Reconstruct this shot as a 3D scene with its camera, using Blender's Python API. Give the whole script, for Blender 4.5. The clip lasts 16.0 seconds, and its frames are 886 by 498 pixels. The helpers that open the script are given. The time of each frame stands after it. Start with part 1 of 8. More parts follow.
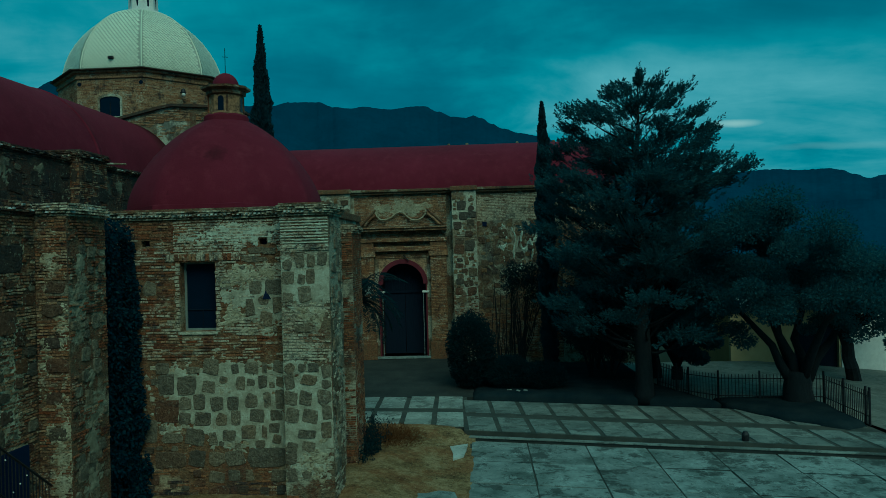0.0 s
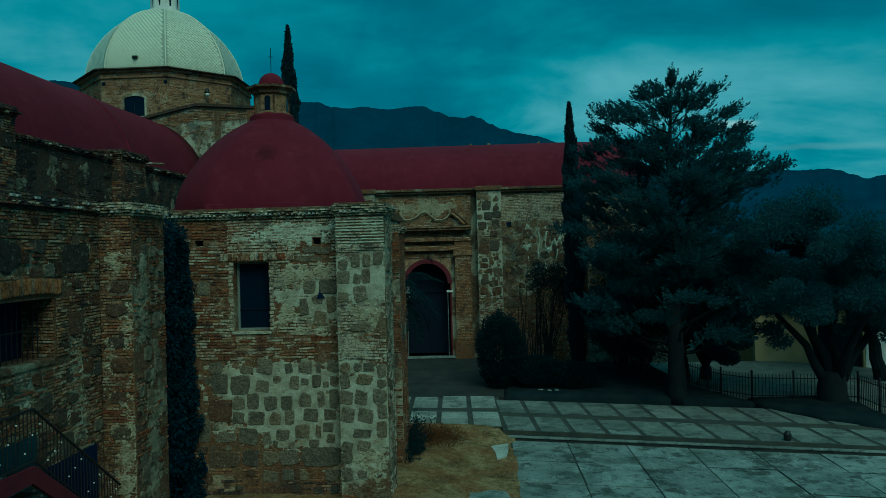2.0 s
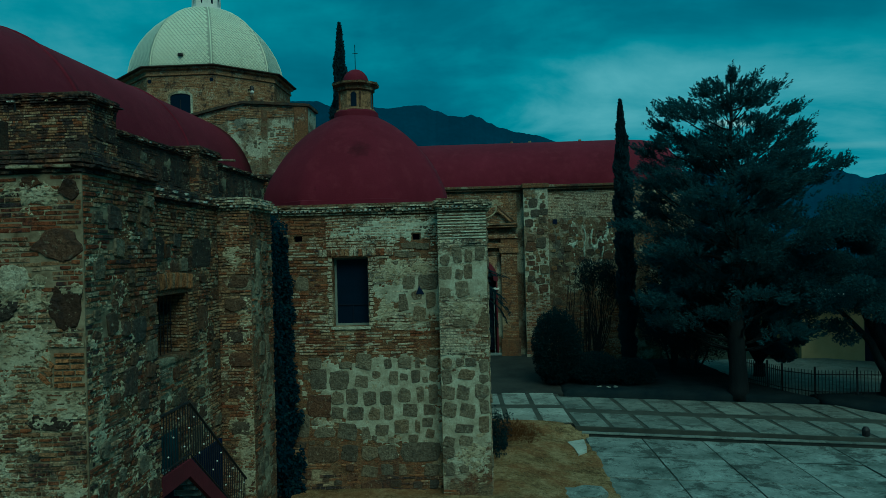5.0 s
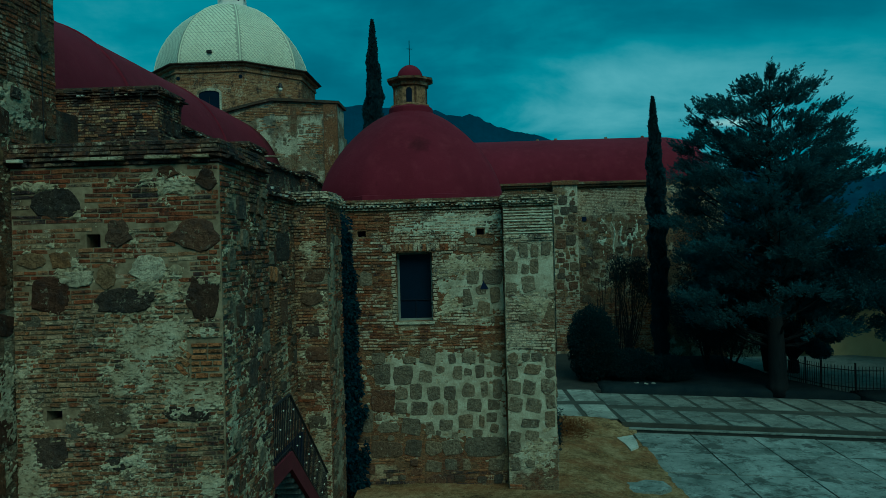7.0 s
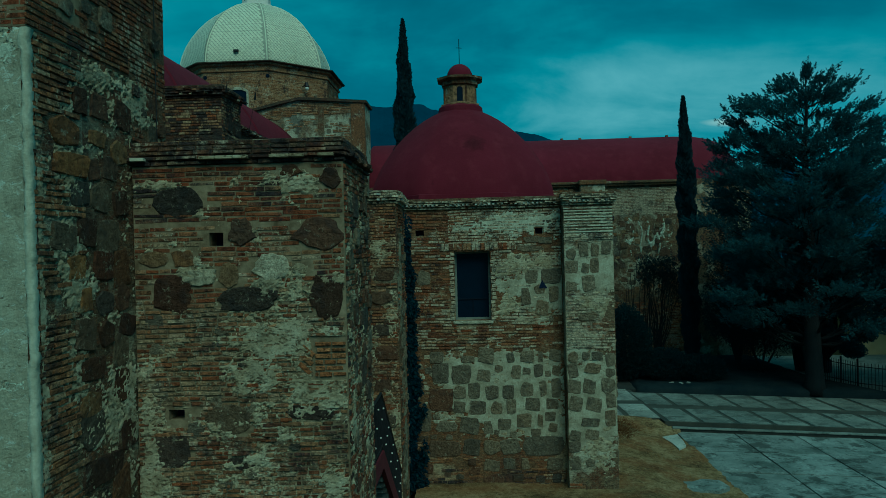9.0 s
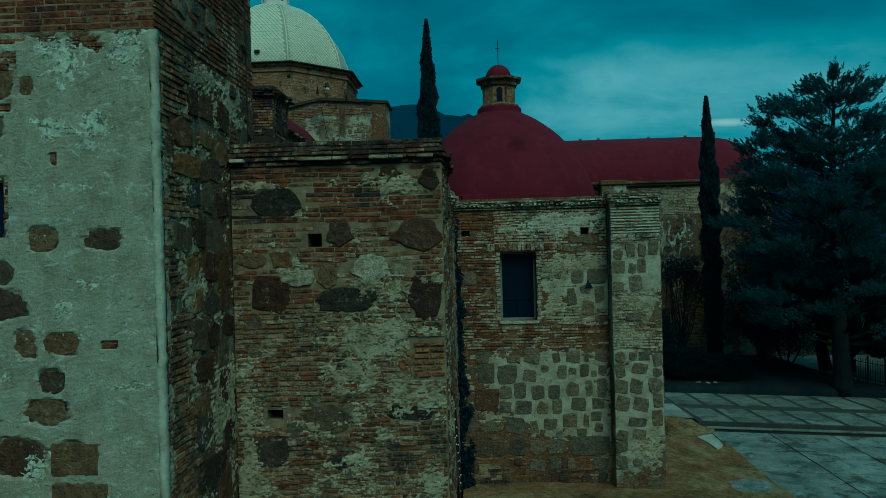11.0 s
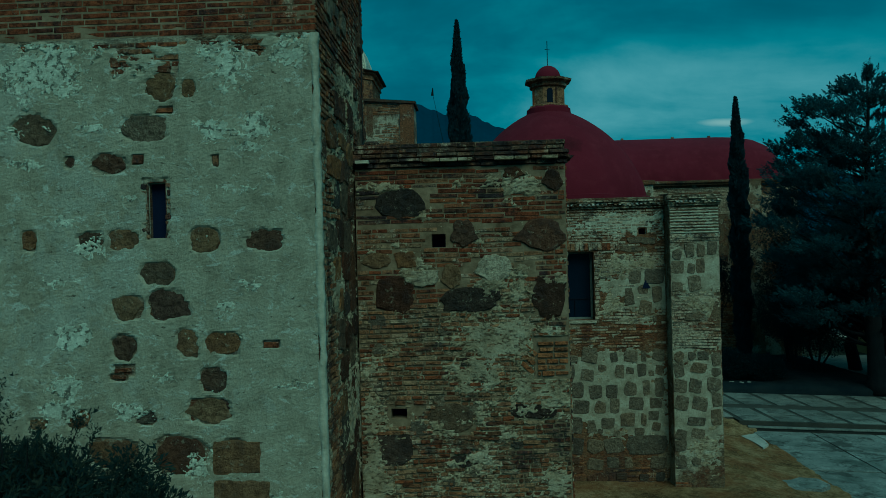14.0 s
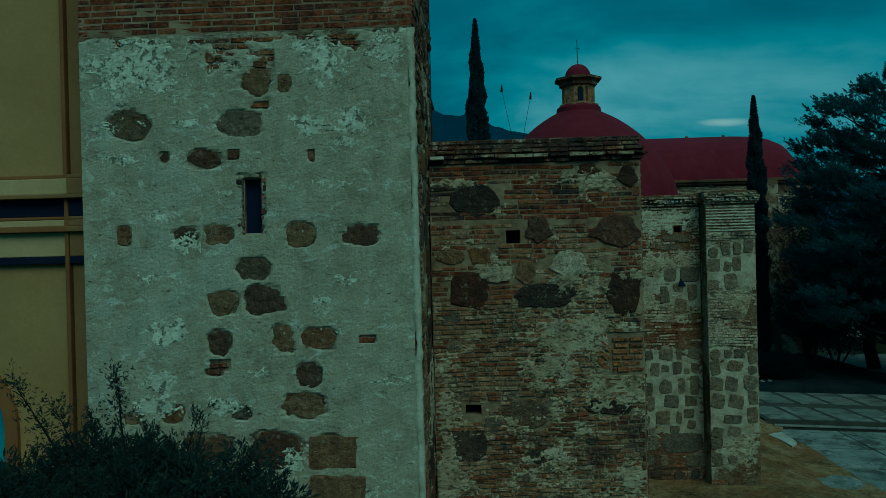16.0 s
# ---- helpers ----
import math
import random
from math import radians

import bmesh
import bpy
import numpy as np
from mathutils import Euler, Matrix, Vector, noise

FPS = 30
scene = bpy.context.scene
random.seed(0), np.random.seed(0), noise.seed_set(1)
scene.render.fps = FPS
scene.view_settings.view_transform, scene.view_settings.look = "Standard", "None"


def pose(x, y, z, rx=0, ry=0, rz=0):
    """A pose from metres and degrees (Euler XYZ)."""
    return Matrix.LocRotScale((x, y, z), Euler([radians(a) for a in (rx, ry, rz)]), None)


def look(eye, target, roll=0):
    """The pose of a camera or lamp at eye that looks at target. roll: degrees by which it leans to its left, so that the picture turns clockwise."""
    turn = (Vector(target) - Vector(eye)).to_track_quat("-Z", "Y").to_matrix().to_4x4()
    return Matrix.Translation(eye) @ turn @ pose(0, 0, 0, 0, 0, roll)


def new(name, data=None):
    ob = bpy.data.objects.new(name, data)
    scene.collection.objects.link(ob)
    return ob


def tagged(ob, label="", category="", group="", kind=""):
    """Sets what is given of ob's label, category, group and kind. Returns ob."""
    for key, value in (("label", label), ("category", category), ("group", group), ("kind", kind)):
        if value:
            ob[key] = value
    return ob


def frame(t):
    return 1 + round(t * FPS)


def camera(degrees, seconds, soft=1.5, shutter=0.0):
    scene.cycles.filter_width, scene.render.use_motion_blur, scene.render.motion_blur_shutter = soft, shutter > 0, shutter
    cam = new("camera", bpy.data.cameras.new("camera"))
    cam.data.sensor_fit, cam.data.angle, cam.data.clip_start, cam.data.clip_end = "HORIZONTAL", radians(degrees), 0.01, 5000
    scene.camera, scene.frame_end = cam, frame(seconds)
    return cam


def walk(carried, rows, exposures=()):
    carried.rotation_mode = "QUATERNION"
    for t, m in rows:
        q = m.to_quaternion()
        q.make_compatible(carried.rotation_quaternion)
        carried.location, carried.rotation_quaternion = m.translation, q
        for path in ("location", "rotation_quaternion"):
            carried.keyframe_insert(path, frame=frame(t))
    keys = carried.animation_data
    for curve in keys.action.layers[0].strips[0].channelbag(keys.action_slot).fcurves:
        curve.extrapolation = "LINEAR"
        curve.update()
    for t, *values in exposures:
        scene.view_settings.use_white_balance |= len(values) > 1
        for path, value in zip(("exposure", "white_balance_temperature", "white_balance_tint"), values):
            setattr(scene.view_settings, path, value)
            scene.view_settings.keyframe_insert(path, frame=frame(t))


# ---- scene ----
cam = camera(61.9, 16.0, soft=0.8)
METRES, EYE, TILT, LEAN, TURN = 10.0, 5.65, 0.0, 0.0, 3.0
ROWS = [
    (0.0, 0.0, 0.0, 0.0, 0.0, 0.03, 1.5),
    (0.5, -0.024, -0.0015, 0.0008, -0.03, 0.02, 1.47),
    (1.0, -0.06, -0.0029, 0.0016, -0.07, 0.03, 1.45),
    (1.5, -0.0882, -0.0034, 0.0023, -0.11, 0.03, 1.45),
    (2.0, -0.1299, -0.0034, 0.0028, -0.14, 0.03, 1.45),
    (2.5, -0.161, -0.0031, 0.0033, -0.16, 0.01, 1.43),
    (3.0, -0.2053, -0.003, 0.0034, -0.2, -0.01, 1.41),
    (3.5, -0.2377, -0.0038, 0.0041, -0.22, -0.02, 1.42),
    (4.0, -0.2841, -0.0054, 0.0039, -0.23, -0.02, 1.43),
    (6.5, -0.479, -0.0076, -0.0059, -0.37, -0.08, 1.43),
    (7.0, -0.5218, -0.0072, -0.0061, -0.42, -0.09, 1.43),
    (7.5, -0.5507, -0.0072, -0.0058, -0.43, -0.1, 1.43),
    (8.0, -0.5917, -0.0059, -0.0057, -0.47, -0.1, 1.42),
    (8.5, -0.6209, -0.005, -0.0054, -0.48, -0.1, 1.43),
    (9.0, -0.661, -0.0049, -0.0039, -0.48, -0.12, 1.43),
    (11.5, -0.7979, -0.0097, 0.0004, -0.6, -0.11, 1.5),
    (12.0, -0.8251, -0.0112, 0.0015, -0.62, -0.11, 1.51),
    (12.5, -0.8437, -0.0122, 0.0021, -0.63, -0.1, 1.5),
    (13.0, -0.8694, -0.0132, 0.0031, -0.64, -0.11, 1.48),
    (13.5, -0.8877, -0.0141, 0.0034, -0.63, -0.11, 1.48),
    (14.0, -0.9131, -0.015, 0.0036, -0.67, -0.12, 1.46),
    (14.5, -0.9309, -0.0156, 0.0032, -0.68, -0.12, 1.46),
    (15.0, -0.9563, -0.0155, 0.0027, -0.7, -0.12, 1.47),
    (15.5, -0.974, -0.0154, 0.002, -0.71, -0.13, 1.47),
    (16.0, -0.9991, -0.0144, 0.0015, -0.74, -0.13, 1.46),
]
walk(cam, [(t, pose(0, 0, EYE, TILT, LEAN, TURN) @ pose(METRES * x, METRES * y, METRES * z, 90 + pitch, roll, yaw)) for t, x, y, z, yaw, pitch, roll in ROWS],
     exposures=[(0.0, 0.0, 4600, -18), (9.0, 0.0, 4600, -18), (12.0, -0.14, 4600, -18), (14.5, -0.32, 4600, -18), (16.0, -0.36, 4600, -18)])

# ---- sky and sun ----
SUN_EL, SUN_AZ = radians(45), radians(157)     # azimuth clockwise from +y


def build_world():
    world = bpy.data.worlds.new("dusk_sky")
    world.use_nodes = True
    scene.world = world
    nt = world.node_tree
    nt.nodes.clear()
    N, L = nt.nodes.new, nt.links.new

    def math_node(op, a, b=None):
        m = N("ShaderNodeMath")
        m.operation = op
        for k, v in ((0, a), (1, b)):
            if v is None:
                continue
            if isinstance(v, (int, float)):
                m.inputs[k].default_value = v
            else:
                L(v, m.inputs[k])
        return m.outputs[0]

    def ramp(fac, stops):
        r = N("ShaderNodeValToRGB")
        while len(r.color_ramp.elements) < len(stops):
            r.color_ramp.elements.new(0.5)
        for e, (p, c) in zip(r.color_ramp.elements, stops):
            e.position, e.color = p, (*c, 1)
        L(fac, r.inputs[0])
        return r.outputs[0]

    def smooth(v, lo, hi):
        r = N("ShaderNodeMapRange")
        r.interpolation_type = "SMOOTHSTEP"
        r.inputs["From Min"].default_value, r.inputs["From Max"].default_value = lo, hi
        L(v, r.inputs["Value"])
        return r.outputs[0]

    def mix_value(fac, a, b):
        return math_node("ADD", math_node("MULTIPLY", math_node("SUBTRACT", 1.0, fac), a), math_node("MULTIPLY", fac, b))

    def clouds(vec, scale, detail, rough, warp=0.0):
        n = N("ShaderNodeTexNoise")
        n.inputs["Scale"].default_value = scale
        n.inputs["Detail"].default_value = detail
        n.inputs["Roughness"].default_value = rough
        n.inputs["Distortion"].default_value = warp
        L(vec, n.inputs["Vector"])
        return n.outputs[0]

    tc = N("ShaderNodeTexCoord")
    sep = N("ShaderNodeSeparateXYZ")
    L(tc.outputs["Generated"], sep.inputs[0])
    x, y, z = sep.outputs
    low = math_node("ADD", math_node("MAXIMUM", z, 0.0), 0.16)
    comb = N("ShaderNodeCombineXYZ")
    L(math_node("DIVIDE", x, low), comb.inputs[0])
    L(math_node("DIVIDE", y, low), comb.inputs[1])
    comb.inputs[2].default_value = 3.7
    mapn = N("ShaderNodeMapping")
    mapn.inputs["Rotation"].default_value = (0, 0, radians(-24))
    mapn.inputs["Scale"].default_value = (1.0, 1.35, 1.0)
    L(comb.outputs[0], mapn.inputs[0])
    big = clouds(mapn.outputs[0], 0.85, 7, 0.56, 0.6)
    fine = clouds(mapn.outputs[0], 2.4, 8, 0.55, 0.3)
    puff = clouds(tc.outputs["Generated"], 9.0, 6, 0.55, 0.4)
    cloud = math_node("ADD", math_node("MULTIPLY", big, 0.55), math_node("ADD", math_node("MULTIPLY", fine, 0.25), math_node("MULTIPLY", puff, 0.20)))
    # to the north: one heavy cloud bank with a slanting lower edge, and thinner, brighter cover below it to the east
    front = math_node("MAXIMUM", y, 0.05)
    across = math_node("ADD", math_node("DIVIDE", x, front), math_node("MULTIPLY", math_node("SUBTRACT", big, 0.5), 0.30))
    up = math_node("ADD", math_node("DIVIDE", z, front), math_node("MULTIPLY", math_node("SUBTRACT", math_node("ADD", math_node("MULTIPLY", puff, 0.6), math_node("MULTIPLY", fine, 0.4)), 0.5), 0.16))
    edge = math_node("ADD", math_node("SUBTRACT", 0.195, up), math_node("SUBTRACT", math_node("MULTIPLY", across, 0.36), math_node("MULTIPLY", math_node("MULTIPLY", across, across), 0.30)))
    thin_cover = math_node("MULTIPLY", smooth(edge, -0.03, 0.055), smooth(across, -0.10, 0.12))
    west = math_node("MULTIPLY", smooth(across, -0.10, -0.62), 0.17)
    north = math_node("ADD", math_node("ADD", 0.41, west), math_node("ADD", math_node("MULTIPLY", thin_cover, 0.165), math_node("MULTIPLY", math_node("SUBTRACT", cloud, 0.5), 0.75)))
    # elsewhere an even overcast, lighter overhead
    rest = math_node("ADD", cloud, math_node("SUBTRACT", math_node("MULTIPLY", smooth(z, 0.25, 0.9), 0.16), 0.06))
    facing = math_node("MULTIPLY", smooth(y, 0.25, 0.6), smooth(z, 0.62, 0.36))
    col = ramp(mix_value(facing, rest, north), [(0.31, (0.004, 0.078, 0.100)), (0.43, (0.010, 0.135, 0.158)),
                       (0.54, (0.062, 0.235, 0.240)), (0.70, (0.190, 0.375, 0.350)), (0.85, (0.30, 0.46, 0.42))])
    # thin lit cloud banks low in the east
    across, up = math_node("DIVIDE", x, front), math_node("DIVIDE", z, front)
    for at, over, wide, tall, much in ((0.340, 0.1580, 0.040, 0.0065, 0.75), (0.470, 0.1230, 0.11, 0.006, 0.14)):
        u = math_node("DIVIDE", math_node("SUBTRACT", across, at), wide)
        w = math_node("ADD", math_node("DIVIDE", math_node("SUBTRACT", up, over), tall), math_node("MULTIPLY", math_node("SUBTRACT", puff, 0.5), 2.0))
        d = math_node("ADD", math_node("MULTIPLY", u, u), math_node("MULTIPLY", w, w))
        f = math_node("MULTIPLY", math_node("POWER", math_node("MAXIMUM", math_node("SUBTRACT", 1.0, d), 0.0), 1.3), much)
        bank = N("ShaderNodeMixRGB")
        L(f, bank.inputs[0])
        L(col, bank.inputs[1])
        bank.inputs[2].default_value = (0.42, 0.50, 0.40, 1)
        col = bank.outputs[0]
    sky = N("ShaderNodeTexSky")
    sky.sky_type, sky.sun_disc = "NISHITA", False
    sky.sun_elevation, sky.sun_rotation = SUN_EL, SUN_AZ
    thin = N("ShaderNodeMixRGB")
    thin.blend_type = "ADD"
    thin.inputs[0].default_value = 0.002
    L(col, thin.inputs[1])
    L(sky.outputs[0], thin.inputs[2])
    bg = N("ShaderNodeBackground")
    bg.inputs["Strength"].default_value = 1.0
    L(thin.outputs[0], bg.inputs[0])
    out = N("ShaderNodeOutputWorld")
    L(bg.outputs[0], out.inputs[0])


build_world()
sun_data = bpy.data.lights.new("sun", "SUN")
sun_data.energy, sun_data.angle, sun_data.color = 1.42, radians(40), (1.0, 0.93, 0.58)
sun = new("sun", sun_data)
sun_way = Vector((math.sin(SUN_AZ) * math.cos(SUN_EL), math.cos(SUN_AZ) * math.cos(SUN_EL), math.sin(SUN_EL)))
sun.matrix_world = look(sun_way * 60, (0, 0, 0))

# ---- materials ----
class Mat:
    """A small builder for node materials in object space, metres."""

    def __init__(self, name, rough=0.9, metal=0.0, spec=0.3):
        self.m = bpy.data.materials.new(name)
        self.m.use_nodes = True
        self.nt = self.m.node_tree
        self.p = self.nt.nodes["Principled BSDF"]
        self.p.inputs["Roughness"].default_value = rough
        self.p.inputs["Metallic"].default_value = metal
        self.p.inputs["Specular IOR Level"].default_value = spec
        geo = self.nt.nodes.new("ShaderNodeNewGeometry")
        self.pos, self.island = geo.outputs["Position"], geo.outputs["Random Per Island"]

    def node(self, kind, **kw):
        n = self.nt.nodes.new(kind)
        for k, v in kw.items():
            n.inputs[k.replace("_", " ")].default_value = v
        return n

    def link(self, a, b):
        self.nt.links.new(a, b)

    def scaled(self, sx=1, sy=1, sz=1):
        n = self.node("ShaderNodeMapping")
        n.inputs["Scale"].default_value = (sx, sy, sz)
        self.link(self.pos, n.inputs[0])
        return n.outputs[0]

    def noise(self, scale, detail=5, rough=0.6, vec=None, distortion=0.0):
        n = self.node("ShaderNodeTexNoise", Scale=scale, Detail=detail, Roughness=rough, Distortion=distortion)
        self.link(vec or self.pos, n.inputs["Vector"])
        return n.outputs[0]

    def voronoi(self, scale, feature="F1", vec=None):
        n = self.node("ShaderNodeTexVoronoi", Scale=scale)
        n.feature = feature
        self.link(vec or self.pos, n.inputs["Vector"])
        return n.outputs[0]

    def math(self, op, a, b=0.0):
        n = self.nt.nodes.new("ShaderNodeMath")
        n.operation = op
        for k, v in ((0, a), (1, b)):
            if isinstance(v, (int, float)):
                n.inputs[k].default_value = v
            else:
                self.link(v, n.inputs[k])
        return n.outputs[0]

    def step(self, fac, lo, hi):
        n = self.node("ShaderNodeMapRange")
        n.inputs["From Min"].default_value, n.inputs["From Max"].default_value = lo, hi
        self.link(fac, n.inputs["Value"])
        return n.outputs[0]

    def ramp(self, fac, *stops):
        r = self.nt.nodes.new("ShaderNodeValToRGB")
        while len(r.color_ramp.elements) < len(stops):
            r.color_ramp.elements.new(0.5)
        for e, (p, c) in zip(r.color_ramp.elements, stops):
            e.position, e.color = p, (*c, 1)
        self.link(fac, r.inputs[0])
        return r.outputs[0]

    def mix(self, fac, a, b, mode="MIX"):
        n = self.nt.nodes.new("ShaderNodeMixRGB")
        n.blend_type = mode
        for k, v in ((0, fac), (1, a), (2, b)):
            if isinstance(v, (int, float)):
                n.inputs[k].default_value = v
            elif isinstance(v, tuple):
                n.inputs[k].default_value = (*v, 1)
            else:
                self.link(v, n.inputs[k])
        return n.outputs[0]

    def random(self):
        """One number per piece, whether it is an object of its own or an island of a joined mesh."""
        info = self.nt.nodes.new("ShaderNodeObjectInfo")
        return self.math("FRACT", self.math("ADD", info.outputs["Random"], self.island))

    def done(self, colour, height=None, strength=0.5, distance=0.02, rough=None):
        if isinstance(colour, tuple):
            self.p.inputs["Base Color"].default_value = (*colour, 1)
        else:
            self.link(colour, self.p.inputs["Base Color"])
        if rough is not None:
            self.link(rough, self.p.inputs["Roughness"])
        if height is not None:
            b = self.node("ShaderNodeBump", Strength=strength, Distance=distance)
            self.link(height, b.inputs["Height"])
            self.link(b.outputs[0], self.p.inputs["Normal"])
        return self.m


def mat_rubble(name, pale, tan, dark, red, pale_at=0.5):
    """Lime mortar over thin courses of brick ends and chips, with bare pale patches and damp dark ones."""
    m = Mat(name, 0.95, spec=0.15)
    flat = m.scaled(1, 1, 3.2)
    chips = m.voronoi(9.0, vec=flat)
    joint = m.voronoi(9.0, "DISTANCE_TO_EDGE", vec=flat)
    big = m.noise(0.75, 6, 0.62)
    mid = m.noise(3.3, 8, 0.7)
    grain = m.noise(38, 6, 0.75)
    body = m.ramp(mid, (0.30, dark), (0.46, tan), (0.56, red), (0.66, tan))
    body = m.mix(m.step(chips, 0.05, 0.55), body, m.mix(0.5, body, dark), "MIX")
    body = m.mix(m.math("MULTIPLY", m.step(joint, 0.07, 0.0), 0.45), body, tuple(c * 0.8 for c in pale))
    patch = m.step(m.math("ADD", big, m.math("MULTIPLY", m.math("SUBTRACT", mid, 0.5), 0.35)), pale_at, pale_at + 0.07)
    col = m.mix(patch, body, m.mix(m.noise(7, 6, 0.7), tuple(c * 0.72 for c in pale), pale))
    damp = m.step(m.noise(0.55, 5, 0.65, m.scaled(1.3, 1.3, 0.55)), 0.56, 0.66)
    col = m.mix(m.math("MULTIPLY", damp, 0.65), col, (0.018, 0.027, 0.038))
    col = m.mix(0.4, col, m.ramp(grain, (0.34, (0.2, 0.2, 0.2)), (0.66, (1.15, 1.15, 1.15))), "MULTIPLY")
    col = m.mix(0.65, col, m.ramp(m.noise(12, 6, 0.75, flat), (0.36, (0.14, 0.14, 0.15)), (0.50, (1.0, 1.0, 1.0)), (0.64, (1.5, 1.5, 1.45))), "MULTIPLY")
    h = m.math("ADD", m.math("MULTIPLY", m.step(joint, 0.0, 0.12), 0.15), m.math("ADD", grain, m.math("MULTIPLY", mid, 1.5)))
    return m.done(col, h, 0.9, 0.03)


def mat_plaster():
    m = Mat("weathered_lime_plaster", 0.92, spec=0.2)
    big, mid, grain = m.noise(0.8, 5, 0.6), m.noise(4.5, 8, 0.72), m.noise(45, 5, 0.7)
    col = m.ramp(mid, (0.3, (0.215, 0.214, 0.154)), (0.5, (0.338, 0.344, 0.256)), (0.7, (0.430, 0.446, 0.344)))
    lime = m.step(m.math("ADD", m.math("MULTIPLY", big, 0.6), m.math("MULTIPLY", m.noise(3.4, 9, 0.78), 0.7)), 0.70, 0.745)
    col = m.mix(m.math("MULTIPLY", lime, 0.35), col, (0.42, 0.48, 0.43))
    flakes = m.step(m.noise(6.0, 9, 0.80, m.scaled(1, 1, 1.8), 0.7), 0.555, 0.60)
    col = m.mix(m.math("MULTIPLY", flakes, 0.55), col, (0.64, 0.74, 0.68))
    pits = m.step(m.noise(15, 5, 0.70, m.scaled(1, 1, 2.2)), 0.365, 0.31)
    col = m.mix(m.math("MULTIPLY", pits, 0.8), col, (0.10, 0.085, 0.06))
    streak = m.step(m.noise(1.6, 5, 0.6, m.scaled(2.5, 2.5, 0.35)), 0.55, 0.8)
    col = m.mix(m.math("MULTIPLY", streak, 0.35), col, (0.20, 0.20, 0.15))
    col = m.mix(0.2, col, m.ramp(grain, (0.3, (0.4, 0.4, 0.4)), (0.7, (1, 1, 1))), "MULTIPLY")
    return m.done(col, m.math("ADD", m.math("MULTIPLY", mid, 1.6), m.math("SUBTRACT", grain, pits)), 0.7, 0.02)


def mat_lime():
    """Remains of a lime render, chalky, stained and pitted."""
    m = Mat("flaking_lime_render", 0.95, spec=0.15)
    mid, grain = m.noise(3.5, 8, 0.72), m.noise(34, 6, 0.75)
    col = m.ramp(mid, (0.30, (0.24, 0.195, 0.12)), (0.46, (0.39, 0.345, 0.225)), (0.60, (0.50, 0.470, 0.335)), (0.75, (0.62, 0.61, 0.47)))
    pits = m.step(m.noise(13, 6, 0.74, m.scaled(1, 1, 2.2)), 0.46, 0.38)
    col = m.mix(m.math("MULTIPLY", pits, 0.8), col, (0.13, 0.085, 0.05))
    stain = m.step(m.noise(1.1, 6, 0.65, m.scaled(1.6, 1.6, 0.6)), 0.52, 0.70)
    col = m.mix(m.math("MULTIPLY", stain, 0.55), col, (0.16, 0.15, 0.10))
    col = m.mix(0.35, col, m.ramp(grain, (0.3, (0.3, 0.3, 0.3)), (0.7, (1, 1, 1))), "MULTIPLY")
    return m.done(col, m.math("ADD", m.math("SUBTRACT", m.math("MULTIPLY", mid, 1.5), pits), grain), 0.8, 0.025)


def mat_paving(name, a, b, dark):
    """Worn concrete with broad damp stains and scuffed pale streaks."""
    m = Mat(name, 0.85, spec=0.25)
    col = m.ramp(m.noise(0.9, 7, 0.7), (0.35, a), (0.62, b))
    col = m.mix(0.5, col, m.ramp(m.random(), (0.0, (0.34, 0.34, 0.34)), (1.0, (1, 1, 1))), "MULTIPLY")
    stain = m.step(m.noise(1.1, 9, 0.74, m.scaled(1, 1.2, 1)), 0.535, 0.575)
    col = m.mix(m.math("MULTIPLY", stain, 0.75), col, dark)
    spots = m.step(m.noise(3.2, 10, 0.84), 0.535, 0.59)
    col = m.mix(m.math("MULTIPLY", spots, 0.7), col, dark)
    pale = m.step(m.noise(2.1, 9, 0.8, m.scaled(1.4, 0.8, 1)), 0.55, 0.62)
    col = m.mix(m.math("MULTIPLY", pale, 0.35), col, tuple(min(0.6, c * 1.5) for c in b))
    g = m.noise(40, 5, 0.7)
    col = m.mix(0.3, col, m.ramp(g, (0.3, (0.45, 0.45, 0.45)), (0.7, (1, 1, 1))), "MULTIPLY")
    return m.done(col, g, 0.4, 0.01)


